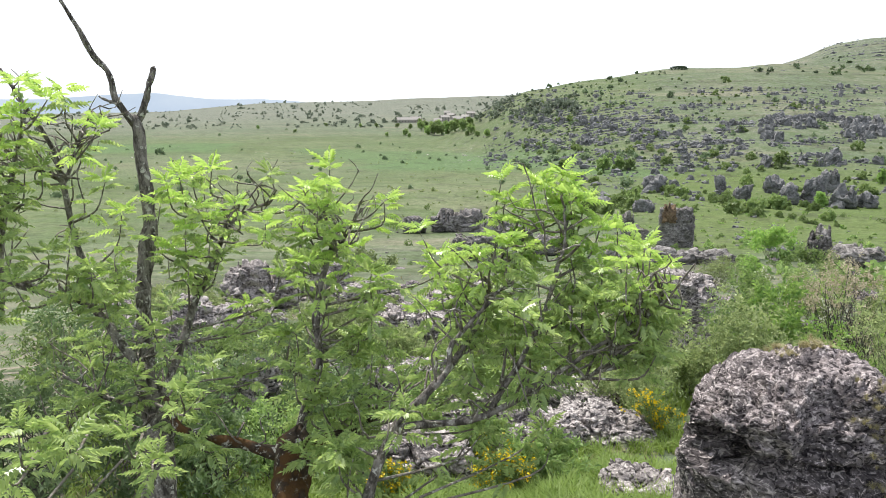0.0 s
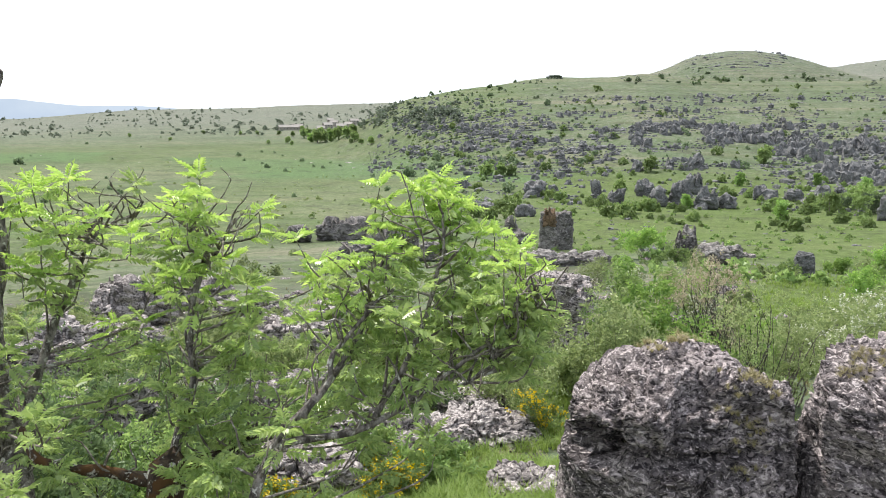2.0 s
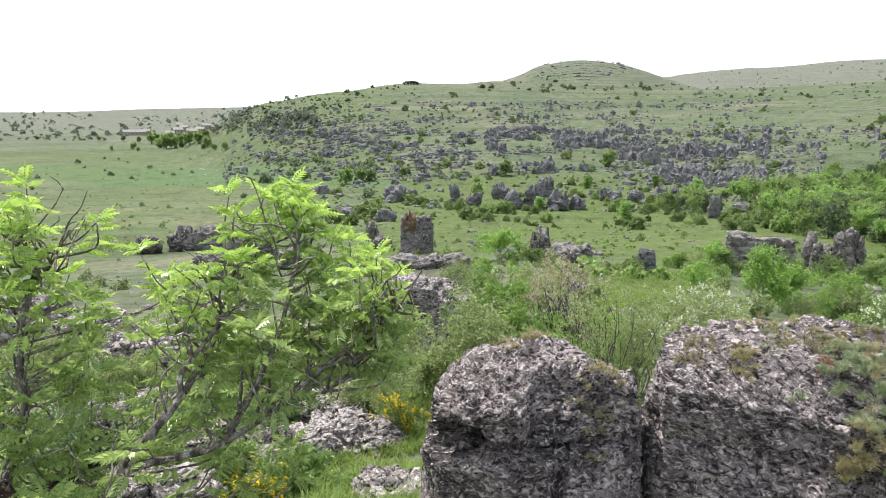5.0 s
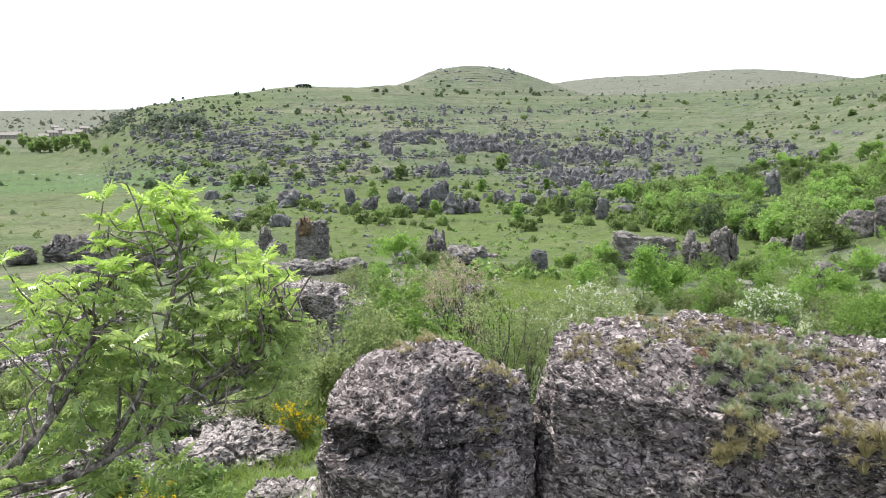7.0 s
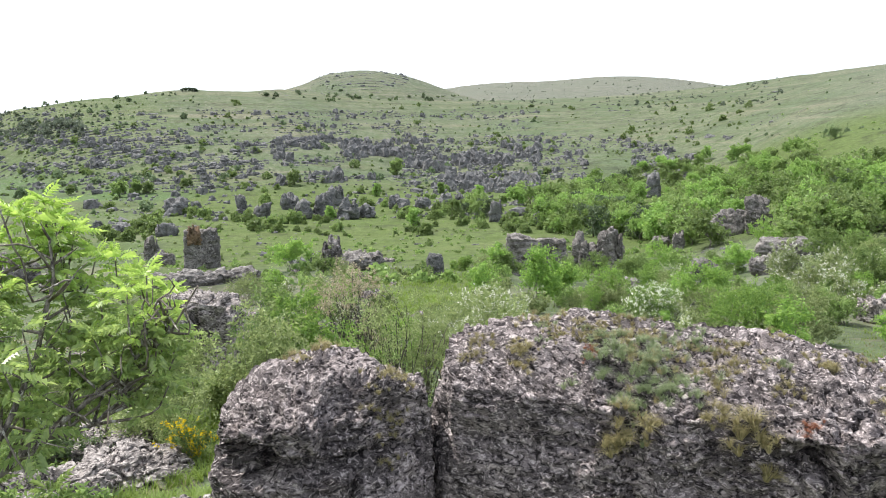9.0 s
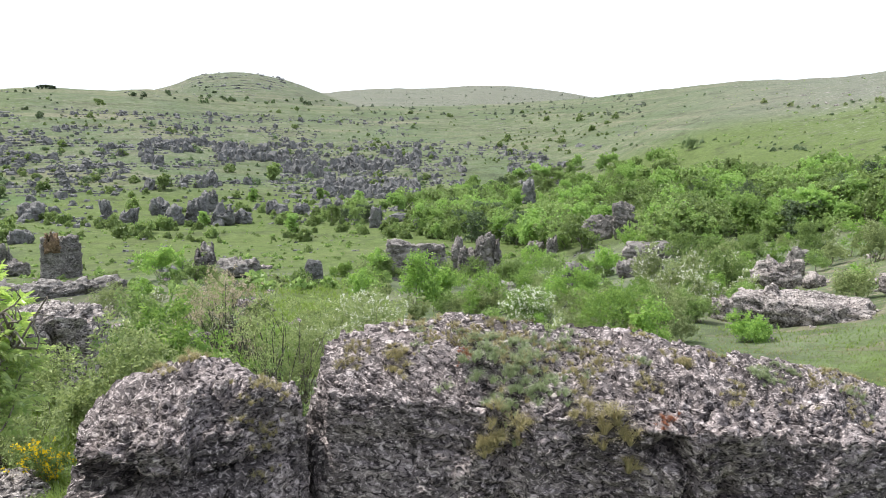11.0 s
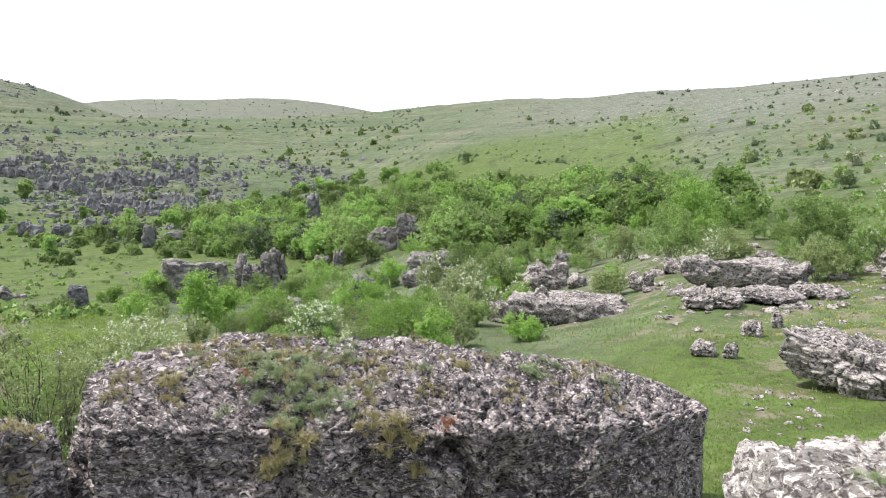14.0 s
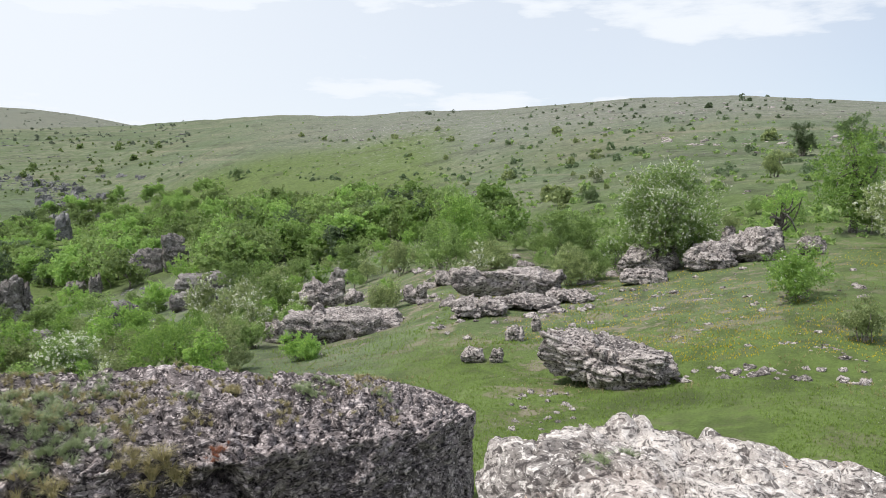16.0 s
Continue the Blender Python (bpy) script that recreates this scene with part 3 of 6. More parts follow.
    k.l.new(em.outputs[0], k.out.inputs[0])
    tagged(new("backdrop", mesh_of("backdrop", np.concatenate(rows), f, k.mat)), "distant mountain range glowing pale blue as painted haze", "mountains", kind="structure")


make_mountains()

# ---- rocks ----
def box_grid(nx, ny, nz):
    """A closed box surface from -1 to 1 with shared corners."""
    out_v, out_f, n = [], [], 0
    for axis, (a, b) in ((0, (ny, nz)), (1, (nz, nx)), (2, (nx, ny))):
        for side in (-1, 1):
            u, v = np.meshgrid(np.linspace(-1, 1, a + 1), np.linspace(-1, 1, b + 1), indexing="ij")
            q = np.zeros((u.size, 3))
            q[:, axis], q[:, (axis + 1) % 3], q[:, (axis + 2) % 3] = side, u.ravel(), v.ravel()
            i, j = np.meshgrid(np.arange(a), np.arange(b), indexing="ij")
            k = (i * (b + 1) + j).ravel()
            f = np.stack([k, k + b + 1, k + b + 2, k + 1], 1)
            out_v.append(q)
            out_f.append((f if side > 0 else f[:, ::-1]) + n)
            n += len(q)
    v, f = np.concatenate(out_v), np.concatenate(out_f)
    _, first, back = np.unique(np.round(v, 6), axis=0, return_index=True, return_inverse=True)
    return v[first], back.ravel()[f]


def rock_shape(w, d, h, seed, step, boxy=0.5, lump=0.2, strata=0.06, pit=0.028, taper=0.14, lean=(0, 0), fine=True, rag=0.42, tilt=0.0, under=0.0):
    """A weathered dolomite block: w, d, h in metres, its foot at z = 0."""
    n = [max(3, min(150, int(round(s / step)))) for s in (w, d, h)]
    c, f = box_grid(*n)
    ball = c / np.linalg.norm(c, axis=1, keepdims=True)
    q = c * boxy + ball * (1 - boxy) * 1.18
    p = q * np.array([w, d, h]) / 2
    out = ball * np.array([1, 1, 0.8])
    out /= np.linalg.norm(out, axis=1, keepdims=True)
    size = (w * d * h) ** (1 / 3)
    s = np.array([seed * 3.7, seed * 1.9, seed * 7.3])
    p = p + out * (fbm(p / (0.55 * size) + s, 3, seed) * lump * size)[:, None]
    warp = np.stack([fbm(p / (0.3 * size) + s + 40 * i, 2, seed + i) for i in range(3)], 1) * 0.35
    f1, f2 = cells(p / (0.55 * size) + s + warp, seed)
    p = p - out * ((1 - smooth(0.0, 0.10, f2 - f1)) * lump * 0.5 * size)[:, None]
    p = p + out * (ridged(p / (0.34 * size) + s, 3, seed + 5) * lump * 0.42 * size)[:, None]
    # columns of unequal height, parted by fissures
    up = smooth(0.15, 0.9, p[:, 2] / h + 0.5)
    flat_p = np.stack([p[:, 0], p[:, 1], 0 * p[:, 0]], 1)
    q1, q2, own = cells(flat_p / (0.36 * w) + s + warp * 0.7, seed + 13, True)
    p[:, 2] -= rag * own * h * up
    split = 1 - smooth(0.0, 0.14, q2 - q1)
    p = p - out * np.array([1, 1, 0.6]) * (split * up * 0.09 * size)[:, None]
    layer = p[:, 2] / (0.16 * size) + fbm(p / (0.5 * size) + s, 2, seed + 3) * 0.9
    saw = np.abs((layer % 1.0) - 0.5) * 2
    flat_out = out * np.array([1, 1, 0.15])
    p = p - flat_out * ((1 - smooth(0.0, 0.45, saw)) * strata * size)[:, None]
    if fine:
        p = p + out * (ridged(p / (0.16 * size) + s, 3, seed + 7) * pit * 1.3 * size)[:, None]
        p = p + out * ((worms(p * np.array([1, 1, 1.6]) + s, 0.13 * size, seed + 9) - 0.5) * pit * 1.3 * size)[:, None]
    lo, hi = p.min(0), p.max(0)
    p = (p - (lo + hi) / 2) / (hi - lo) * np.array([w, d, h])
    t = (p[:, 2] / h + 0.5).clip(0, 1.2)
    p[:, 2] += tilt * h * p[:, 0] / w * t
    p[:, :2] *= (1 - under * (1 - t) ** 2)[:, None]
    p[:, :2] *= (1 - taper * t)[:, None]
    p[:, 0] += lean[0] * t * h
    p[:, 1] += lean[1] * t * h
    p[:, 2] += h / 2
    return p, f


ROCK_LABEL = "weathered grey dolomite rock standing in grass"


def outcrop(name, az, r, w, h, seed, depth=0.8, sink=0.12, turn=0, step=None, material=None, label=ROCK_LABEL, base=None, **shape):
    """A rock on the ground at a heading and distance from the viewpoint, w wide across the line of sight."""
    x, y = polar(az, r + w * depth * 0.35)
    z = float(land(x, y)[0]) if base is None else base
    full = h * (1 + sink)
    v, f = rock_shape(w, w * depth, full, seed, step or min(max(0.0026 * r, max(w, h) / 70), max(w, h) / 14), **shape)
    ob = new(name, mesh_of(name, v, f, material or (ROCK if r < 9 else ROCK_MID if r < 36 else ROCK_DIST if r < 130 else ROCK_HAZED)))
    ob.matrix_world = pose(x, y, z - h * sink, 0, 0, -az + turn)
    return tagged(ob, label, "rock", "dolomite rocks")

# the ruin-like rocks of the valley side
outcrop("rock_pillar", -12.5, 78, 4.0, 4.6, 11, boxy=0.9, taper=0.12, lump=0.09, strata=0.02, rag=0.14, label="tall square grey dolomite pillar above a rock ledge")
outcrop("rock", -13.05, 77.6, 1.7, 1.5, 12, boxy=0.7, taper=0.15, base=-10.6, sink=0.5, material=ROCK_RED, label="ochre weathered cap stone on a grey pillar")
outcrop("rock_pillar", -16.0, 104, 2.3, 3.5, 13, boxy=0.75, taper=0.1)
outcrop("rock", -15.2, 90, 2.8, 1.9, 14)
outcrop("rock", -14.2, 203, 6.9, 4.6, 15, boxy=0.8, taper=0.06)
outcrop("rock", -17.9, 165, 4.8, 2.1, 16)
outcrop("rock", -14.9, 143, 4.6, 2.5, 17)
outcrop("rock", -19.5, 176, 2.6, 1.8, 18)
outcrop("rock", -9.4, 186, 3.2, 6.0, 19, lean=(-0.12, 0), boxy=0.6)
outcrop("rock", -8.2, 186, 4.6, 4.0, 20, lean=(0.2, 0))
outcrop("rock", -5.0, 174, 5.5, 5.0, 21, boxy=0.4, taper=0.4)
outcrop("rock", -3.4, 176, 6.5, 6.6, 22, boxy=0.4, taper=0.35)
outcrop("rock", -1.6, 174, 6.0, 5.4, 23, boxy=0.5, taper=0.25)
outcrop("rock", -0.2, 178, 5.0, 3.6, 24)
outcrop("rock", -6.0, 215, 6.0, 5.2, 25)
outcrop("rock", -2.6, 222, 8.0, 6.5, 26, taper=0.4)
outcrop("rock_ledge", -12.6, 42, 6.9, 1.5, 27, base=-8.95, rag=0.25, boxy=0.8, depth=0.35, taper=0.0, label="long low grey dolomite ledge below a pillar")
outcrop("rock", -16.6, 60, 2.4, 1.2, 28)
outcrop("rock", -13.4, 16.6, 2.7, 2.2, 29, base=-5.75, boxy=0.6, taper=0.1, rag=0.1, depth=0.9, under=0.3, lump=0.14, strata=0.02, label="rounded grey dolomite block with a dark overhang among shrubs")
outcrop("rock", -2.8, 45, 1.8, 2.2, 30, taper=0.3, label="brown-grey dolomite block behind flowering shrubs")
outcrop("rock", -0.5, 43, 3.0, 1.1, 31)
outcrop("rock", 5.1, 41, 1.15, 1.3, 32, boxy=0.7, rag=0.12, material=ROCK_HAZED, label="single dark upright block on a grassy shoulder")
outcrop("rock_wall", 13.0, 58, 5.0, 3.5, 33, boxy=0.88, depth=0.35, taper=0.0, rag=0.08, lump=0.12, label="grey dolomite wall rising out of green bushes")
outcrop("rock_pillar", 16.3, 84, 1.9, 3.8, 34, taper=0.2)
outcrop("rock_pillar", 17.1, 76, 2.4, 3.4, 35, boxy=0.7)
outcrop("rock_pillar", 18.6, 76, 3.4, 4.9, 36, boxy=0.75, taper=0.15)
outcrop("rock", 23.6, 88, 1.7, 3.0, 37, taper=0.2)
outcrop("rock", 22.3, 98, 3.0, 1.7, 38)
outcrop("rock_ridge", 27.3, 95, 7.0, 3.4, 39, depth=0.5, taper=0.2)
outcrop("rock_pillar", 28.9, 92, 3.6, 4.5, 40, rag=0.15, boxy=0.75)
outcrop("rock_wall", 31.4, 60, 5.8, 1.5, 41, rag=0.1, lump=0.12, boxy=0.88, depth=0.5)
outcrop("rock", 29.4, 46, 1.6, 1.4, 42)
outcrop("rock", 31.0, 46, 1.7, 1.2, 43)
outcrop("rock", 25.7, 43, 2.0, 1.6, 44, boxy=0.7)
outcrop("rock", 20.0, 39, 2.2, 1.0, 45)
outcrop("rock_pillar", 21.6, 196, 4.4, 6.6, 46, taper=0.2, rag=0.2, boxy=0.7, label="dark dolomite stack standing out of a green grove")
outcrop("rock", 9.8, 150, 3.0, 4.6, 47, boxy=0.7)
outcrop("rock", 13.0, 138, 2.2, 2.8, 48)
outcrop("rock", 7.1, 190, 4.0, 3.8, 49)
outcrop("rock", 4.2, 200, 5.0, 3.4, 50)
outcrop("rock", 2.0, 205, 4.0, 4.0, 51)
# left of the shoulder, under the ash tree's sight line
outcrop("rock_ridge", -29.0, 106, 9.0, 3.6, 52, depth=0.5, boxy=0.8, label="dark broken dolomite ridge at the plain's edge")
outcrop("rock", -32.5, 104, 4.0, 2.6, 53)
outcrop("rock", -26.0, 98, 5.0, 3.0, 54)
outcrop("rock", -24.5, 78, 4.0, 2.6, 55)
outcrop("rock", -27.5, 60, 5.0, 2.4, 56, depth=0.6)
outcrop("rock", -22.0, 66, 3.6, 2.0, 57)
outcrop("rock", -44.5, 24, 3.0, 1.6, 58, label="pale pinkish-grey dolomite block seen through branches")
outcrop("rock", -40.5, 27, 3.4, 1.5, 59)
outcrop("rock", -46.0, 19, 2.4, 0.9, 60, label="flat pale dolomite slab seen through branches")
outcrop("rock", -36.5, 22, 2.6, 1.1, 61)
outcrop("rock", -33.0, 17, 2.4, 1.0, 62)
outcrop("rock", -29.0, 20, 2.6, 1.4, 63)
outcrop("rock", -37.3, 9.2, 1.2, 0.8, 64)
outcrop("rock", -31.0, 10.5, 1.6, 0.7, 65)
SLOPE_L = "low brownish-grey dolomite slab among grass and broom"
outcrop("flat_rock", -18.2, 8.4, 1.5, 0.42, 66, boxy=0.6, rag=0.25, taper=0.2, depth=0.9, material=ROCK_MID, label=SLOPE_L)
outcrop("flat_rock", -20.8, 9.8, 1.7, 0.45, 67, boxy=0.6, rag=0.3, depth=0.9, material=ROCK_MID, label=SLOPE_L)
outcrop("flat_rock", -23.5, 8.0, 1.5, 0.40, 68, boxy=0.55, rag=0.3, depth=0.9, material=ROCK_MID, label=SLOPE_L)
outcrop("flat_rock", -26.5, 7.0, 1.3, 0.38, 69, boxy=0.55, rag=0.3, depth=0.9, material=ROCK_MID, label=SLOPE_L)
outcrop("flat_rock", -15.0, 6.3, 0.9, 0.32, 70, boxy=0.55, rag=0.2, depth=1.0, material=ROCK_MID, label=SLOPE_L)
outcrop("flat_rock", -30.0, 8.6, 1.5, 0.5, 105, boxy=0.55, rag=0.3, depth=0.9, material=ROCK_MID, label=SLOPE_L)
outcrop("flat_rock", -33.5, 6.6, 1.4, 0.5, 106, boxy=0.55, rag=0.3, depth=0.9, material=ROCK_MID, label=SLOPE_L)
outcrop("rock", -48.0, 9.0, 1.6, 0.9, 71)
outcrop("rock", -52.0, 14.0, 2.4, 1.3, 72)
# beside the meadow
outcrop("rock_ledge", 41.6, 21.5, 3.9, 0.86, 80, boxy=0.75, depth=0.6, taper=0.05, rag=0.3, lump=0.13, strata=0.035, under=0.15, step=0.07, label="flat-topped grey dolomite ledge at the meadow's edge")
outcrop("rock", 39.8, 30, 2.1, 1.05, 81, boxy=0.7, base=-5.1, label="grey dolomite block lying on a ledge")
outcrop("rock", 39.6, 22.6, 0.6, 0.5, 82, base=-4.3, taper=0.35, label="small rough stone on a dolomite ledge")
outcrop("rock_ledge", 54.2, 23.4, 3.9, 0.9, 83, boxy=0.78, depth=0.5, taper=0.0, rag=0.35, lump=0.15, strata=0.03, under=0.2, step=0.07, label="dark-faced dolomite ledge with yellow stonecrop on top")
SLAB_L = "pale broken dolomite slab sloping into the meadow"
outcrop("flat_rock", 52.0, 19.4, 2.0, 0.55, 84, taper=0.35, depth=0.9, step=0.045, rag=0.5, lump=0.24, pit=0.05, label=SLAB_L)
outcrop("flat_rock", 55.6, 20.4, 2.4, 0.45, 85, taper=0.3, depth=0.6, step=0.045, rag=0.5, lump=0.22, pit=0.05, label=SLAB_L)
outcrop("flat_rock", 59.0, 21.6, 1.8, 0.40, 86, taper=0.35, step=0.045, rag=0.5, lump=0.24, pit=0.05, label=SLAB_L)
outcrop("stone", 51.8, 14.6, 0.52, 0.32, 87, label="small grey stone lying in the meadow")
outcrop("stone", 53.7, 14.5, 0.32, 0.3, 88, label="small grey stone lying in the meadow")
outcrop("stone", 55.0, 16.7, 0.5, 0.38, 89, label="small grey stone lying in the meadow")
outcrop("stone", 56.6, 18.0, 0.3, 0.4, 90, label="small dark stone lying in the meadow")
outcrop("boulder", 62.4, 12.4, 2.7, 0.84, 91, depth=0.62, turn=-14, step=0.026, boxy=0.66, lump=0.19, strata=0.04, rag=0.16, taper=0.10, tilt=-0.4, under=0.34, pit=0.028, label="large wedge-shaped grey dolomite boulder in short grass")
outcrop("rock_cone", 64.8, 27.0, 2.7, 1.35, 93, taper=0.55, label="cone of pale layered dolomite below a flowering tree")
outcrop("flat_rock", 64.4, 24.5, 1.7, 0.5, 94, boxy=0.8, label="low pale dolomite slab in the meadow")
outcrop("rock", 69.0, 25.8, 1.9, 1.0, 95, label="pale dolomite rock at the foot of a tree")
outcrop("rock", 71.6, 26.6, 2.4, 1.25, 96, label="pale dolomite rock at the foot of a tree")
outcrop("rock", 75.6, 27, 1.0, 0.6, 97, label="grey stone in the meadow")
outcrop("rock", 44.5, 30, 0.9, 0.8, 98)
outcrop("rock", 42.2, 33, 1.0, 0.7, 99)
outcrop("rock", 41.0, 48, 1.4, 1.3, 100, label="single pale boulder on the far slope")
outcrop("rock", 47.0, 26, 1.0, 0.7, 101)
outcrop("rock", 49.5, 30, 1.2, 0.6, 102)
outcrop("rock", 36.5, 24, 1.0, 0.8, 103)
outcrop("boulder", 79.8, 2.5, 0.5, 1.05, 104, depth=0.8, base=-2.0, step=0.03, rag=0.1, material=ROCK_WHITE, label="small rounded pale boulder beside a larger one")


# the big rocks at the viewpoint
def resample(points, n):
    p = np.asarray(points, float)
    s = np.concatenate([[0], np.cumsum(np.linalg.norm(np.diff(p[:, :2], axis=0), axis=1))])
    p = np.concatenate([2 * p[:1] - p[1:2], p, 2 * p[-1:] - p[-2:-1]])
    s = np.concatenate([[-s[1]], s, [2 * s[-1] - s[-2]]])
    return np.stack([np.interp(np.linspace(-0.06, 1.06, n) * s[-2], s, p[:, i]) for i in range(3)], 1)


def big_rock(name, front, back, foot, step, seed, boxy, jag, label, material, bulge=0.0, cracks=(), knobs=(), crumb=0.115, bitten=0.30):
    """A long block between a front and a back edge (x, y and the height of the top along them)."""
    fr, bk = resample(front, 60), resample(back, 60)
    length = np.linalg.norm(np.diff(fr[:, :2], axis=0), axis=1).sum()
    deep = np.linalg.norm(fr[:, :2] - bk[:, :2], axis=1).mean()
    tall = fr[:, 2].mean() - foot
    c, f = box_grid(*[int(s / step) for s in (length, deep, tall)])
    ball = c / np.linalg.norm(c, axis=1, keepdims=True)
    q = c * boxy + ball * (1 - boxy) * 1.16
    u, v, w = ((q + 1) / 2).T
    k = (np.clip(u, -0.055, 1.055) + 0.06) * 59 / 1.12
    k0 = np.clip(k.astype(int), 0, 58)
    t = (k - k0)[:, None]
    a, b = fr[k0] * (1 - t) + fr[k0 + 1] * t, bk[k0] * (1 - t) + bk[k0 + 1] * t
    p = a * (1 - v)[:, None] + b * v[:, None]
    top = p[:, 2]
    p[:, 2] = foot + (top - foot) * w
    # outward directions in the world
    e = np.stack([np.gradient(fr[:, 0]), np.gradient(fr[:, 1])], 1)
    e /= np.linalg.norm(e, axis=1, keepdims=True)
    e = e[k0]
    out = np.stack([ball[:, 0] * e[:, 0] - ball[:, 1] * e[:, 1], ball[:, 0] * e[:, 1] + ball[:, 1] * e[:, 0], ball[:, 2]], 1)
    p = p - np.stack([-e[:, 1], e[:, 0], 0 * u], 1) * (bulge * (1 - np.clip(w, 0, 1)) * (v < 0.5))[:, None]
    s = np.array([seed * 3.1, seed * 1.7, seed * 5.3])
    rough = 0.30 + 0.70 * smooth(0.62, 0.95, w + 0.10 * fbm(p / 0.45 + s, 2, seed + 30))
    p = p + out * (fbm(p / 0.7 + s, 3, seed) * 0.085)[:, None]
    p = p + out * (fbm(p / 0.26 + s, 3, seed + 1) * jag * 1.1 * rough)[:, None]
    # bites out of the front edge
    bite = fbm(np.stack([p[:, 0], 0 * u, p[:, 2] * 0.6], 1) / 0.42 + s, 3, seed + 33)
    p = p + np.stack([-e[:, 1], e[:, 0], 0 * u - 0.35], 1) * (np.clip(bite + 0.1, 0, None) * bitten * smooth(0.55, 0.95, w) * (1 - smooth(0.2, 0.6, v)))[:, None]
    # broken blocks with open joints
    f1, f2 = cells(p * np.array([1, 1, 1.5]) / 0.30 + s + fbm(p / 0.15, 2, seed)[:, None] * 0.4, seed + 4)
    p = p - out * ((1 - smooth(0.0, 0.13, f2 - f1)) * jag * 0.9 * rough)[:, None]
    # thin beds that weather back unevenly
    bed = p[:, 2] / 0.075 + fbm(p / 0.3 + s, 3, seed + 11) * 1.6
    gap = 1 - smooth(0.0, 0.30, np.abs(bed % 1.0 - 0.5))
    p = p - out * np.array([1, 1, 0.4]) * (gap * smooth(-0.15, 0.25, vnoise(p / 0.2 + s, seed + 14)) * jag * 0.75 * rough)[:, None]
    # curled crumbs, flatter than wide, with pits between
    flat_p = p * np.array([0.85, 1, 2.1])
    p = p + out * ((worms(flat_p + s, crumb, seed + 6) - 0.6) * jag * 1.6 * rough)[:, None]
    p = p + out * ((worms(flat_p + s * 2, crumb * 0.42, seed + 8) - 0.6) * jag * 0.65 * (0.25 + 0.75 * rough))[:, None]
    p = p - out * (smooth(0.60, 0.85, vnoise(p / 0.10 + s, seed + 9) * 0.5 + 0.5) * jag * 0.8 * rough)[:, None]
    for x0, z0, z1, wide, dent in cracks:
        near_c = np.exp(-np.abs((p[:, 0] - x0 + fbm(p / 0.22 + s, 3, seed + 12) * 0.09) / wide) ** 2.4) * (1 - smooth(0.3, 0.45, v)) * smooth(z0 - 0.05, z0 + 0.03, p[:, 2]) * (1 - smooth(z1 - 0.02, z1 + 0.03, p[:, 2]))
        p = p + np.stack([-e[:, 1], e[:, 0], 0 * u], 1) * (near_c * dent)[:, None]
    for x0, y0, wide, lift in knobs:
        near_k = np.exp(-((((p[:, 0] - x0) ** 2 + (p[:, 1] - y0) ** 2) / wide ** 2) ** 3))
        p[:, 2] += near_k * lift * smooth(0.5, 0.9, w)
    return tagged(new(name, mesh_of(name, p, f, material)), label, "rock", "rocks at the viewpoint")


NEAR_ROCKS = [
    big_rock("boulder", [(-1.12, 5.0, -2.12), (-0.92, 4.76, -1.98), (-0.5, 4.60, -1.88), (0.0, 4.70, -1.86), (0.38, 4.9, -1.93)],
         [(-1.12, 5.5, -1.86), (-0.8, 5.55, -1.62), (-0.35, 5.5, -1.56), (0.0, 5.45, -1.64), (0.44, 5.4, -1.80)],
         -3.7, 0.014, 3, 0.77, 0.042, "rounded grey karst boulder with a dark hollow and dry moss", ROCK, 0.12,
         [(-0.88, -2.28, -2.04, 0.15, 0.6), (-0.62, -2.17, -2.11, 0.2, 0.28), (-0.2, -2.22, -2.16, 0.5, 0.14), (-0.14, -3.6, -2.33, 0.025, 0.12)]),
    big_rock("boulder", [(0.47, 5.15, -1.76), (0.75, 4.95, -1.72), (1.2, 4.68, -1.75), (2.0, 4.26, -1.76), (2.7, 3.83, -1.76), (3.6, 3.68, -1.83),
                     (4.6, 3.84, -2.0), (5.35, 4.13, -2.15), (5.8, 4.45, -2.3)],
         [(0.5, 5.75, -1.52), (1.2, 5.75, -1.43), (1.65, 5.66, -1.36), (2.1, 5.45, -1.37), (2.9, 5.12, -1.45), (3.7, 4.95, -1.58), (4.5, 4.85, -1.72),
          (5.1, 4.8, -1.93), (5.6, 4.75, -2.13), (5.95, 4.68, -2.32)],
         -3.9, 0.0150, 8, 0.83, 0.042, "long flat-topped grey karst boulder with grass tufts on it", ROCK, 0.06,
         [(1.68, -2.7, -1.6, 0.10, 0.13), (5.2, -3.6, -2.3, 0.03, 0.12), (2.62, -2.0, -1.83, 0.09, 0.2), (2.72, -2.35, -2.0, 0.035, 0.12)]),
    big_rock("boulder", [(1.14, 0.80, -1.0), (1.45, 0.25, -0.72), (2.3, -0.1, -0.88), (2.86, -0.02, -1.32)],
         [(1.36, 1.02, -0.96), (1.72, 1.16, -0.70), (2.0, 1.08, -0.70), (2.25, 1.02, -0.735), (2.5, 0.88, -0.81), (2.70, 0.72, -0.95), (2.86, 0.55, -1.25)],
         -2.2, 0.0105, 15, 0.78, 0.023, "pale sunlit karst boulder with orange lichen spots", ROCK_WHITE, 0.0, (),
             [(2.15, 0.95, 0.07, 0.05), (2.46, 0.80, 0.05, 0.035), (1.76, 1.08, 0.11, 0.01)], 0.10, 0.06)]


# ---- plants ----
def quad_leaf(length, width, fold=0.25, droop=0.25):
    """One folded, drooping leaf along +x."""
    v = np.array([[0, 0, 0], [0.45 * length, width / 2, fold * width], [length, 0, -droop * length], [0.45 * length, -width / 2, fold * width]])
    return v, np.array([[0, 2, 1], [0, 3, 2]])


def turned(v, az, up=0.0):
    c, s = math.cos(az), math.sin(az)
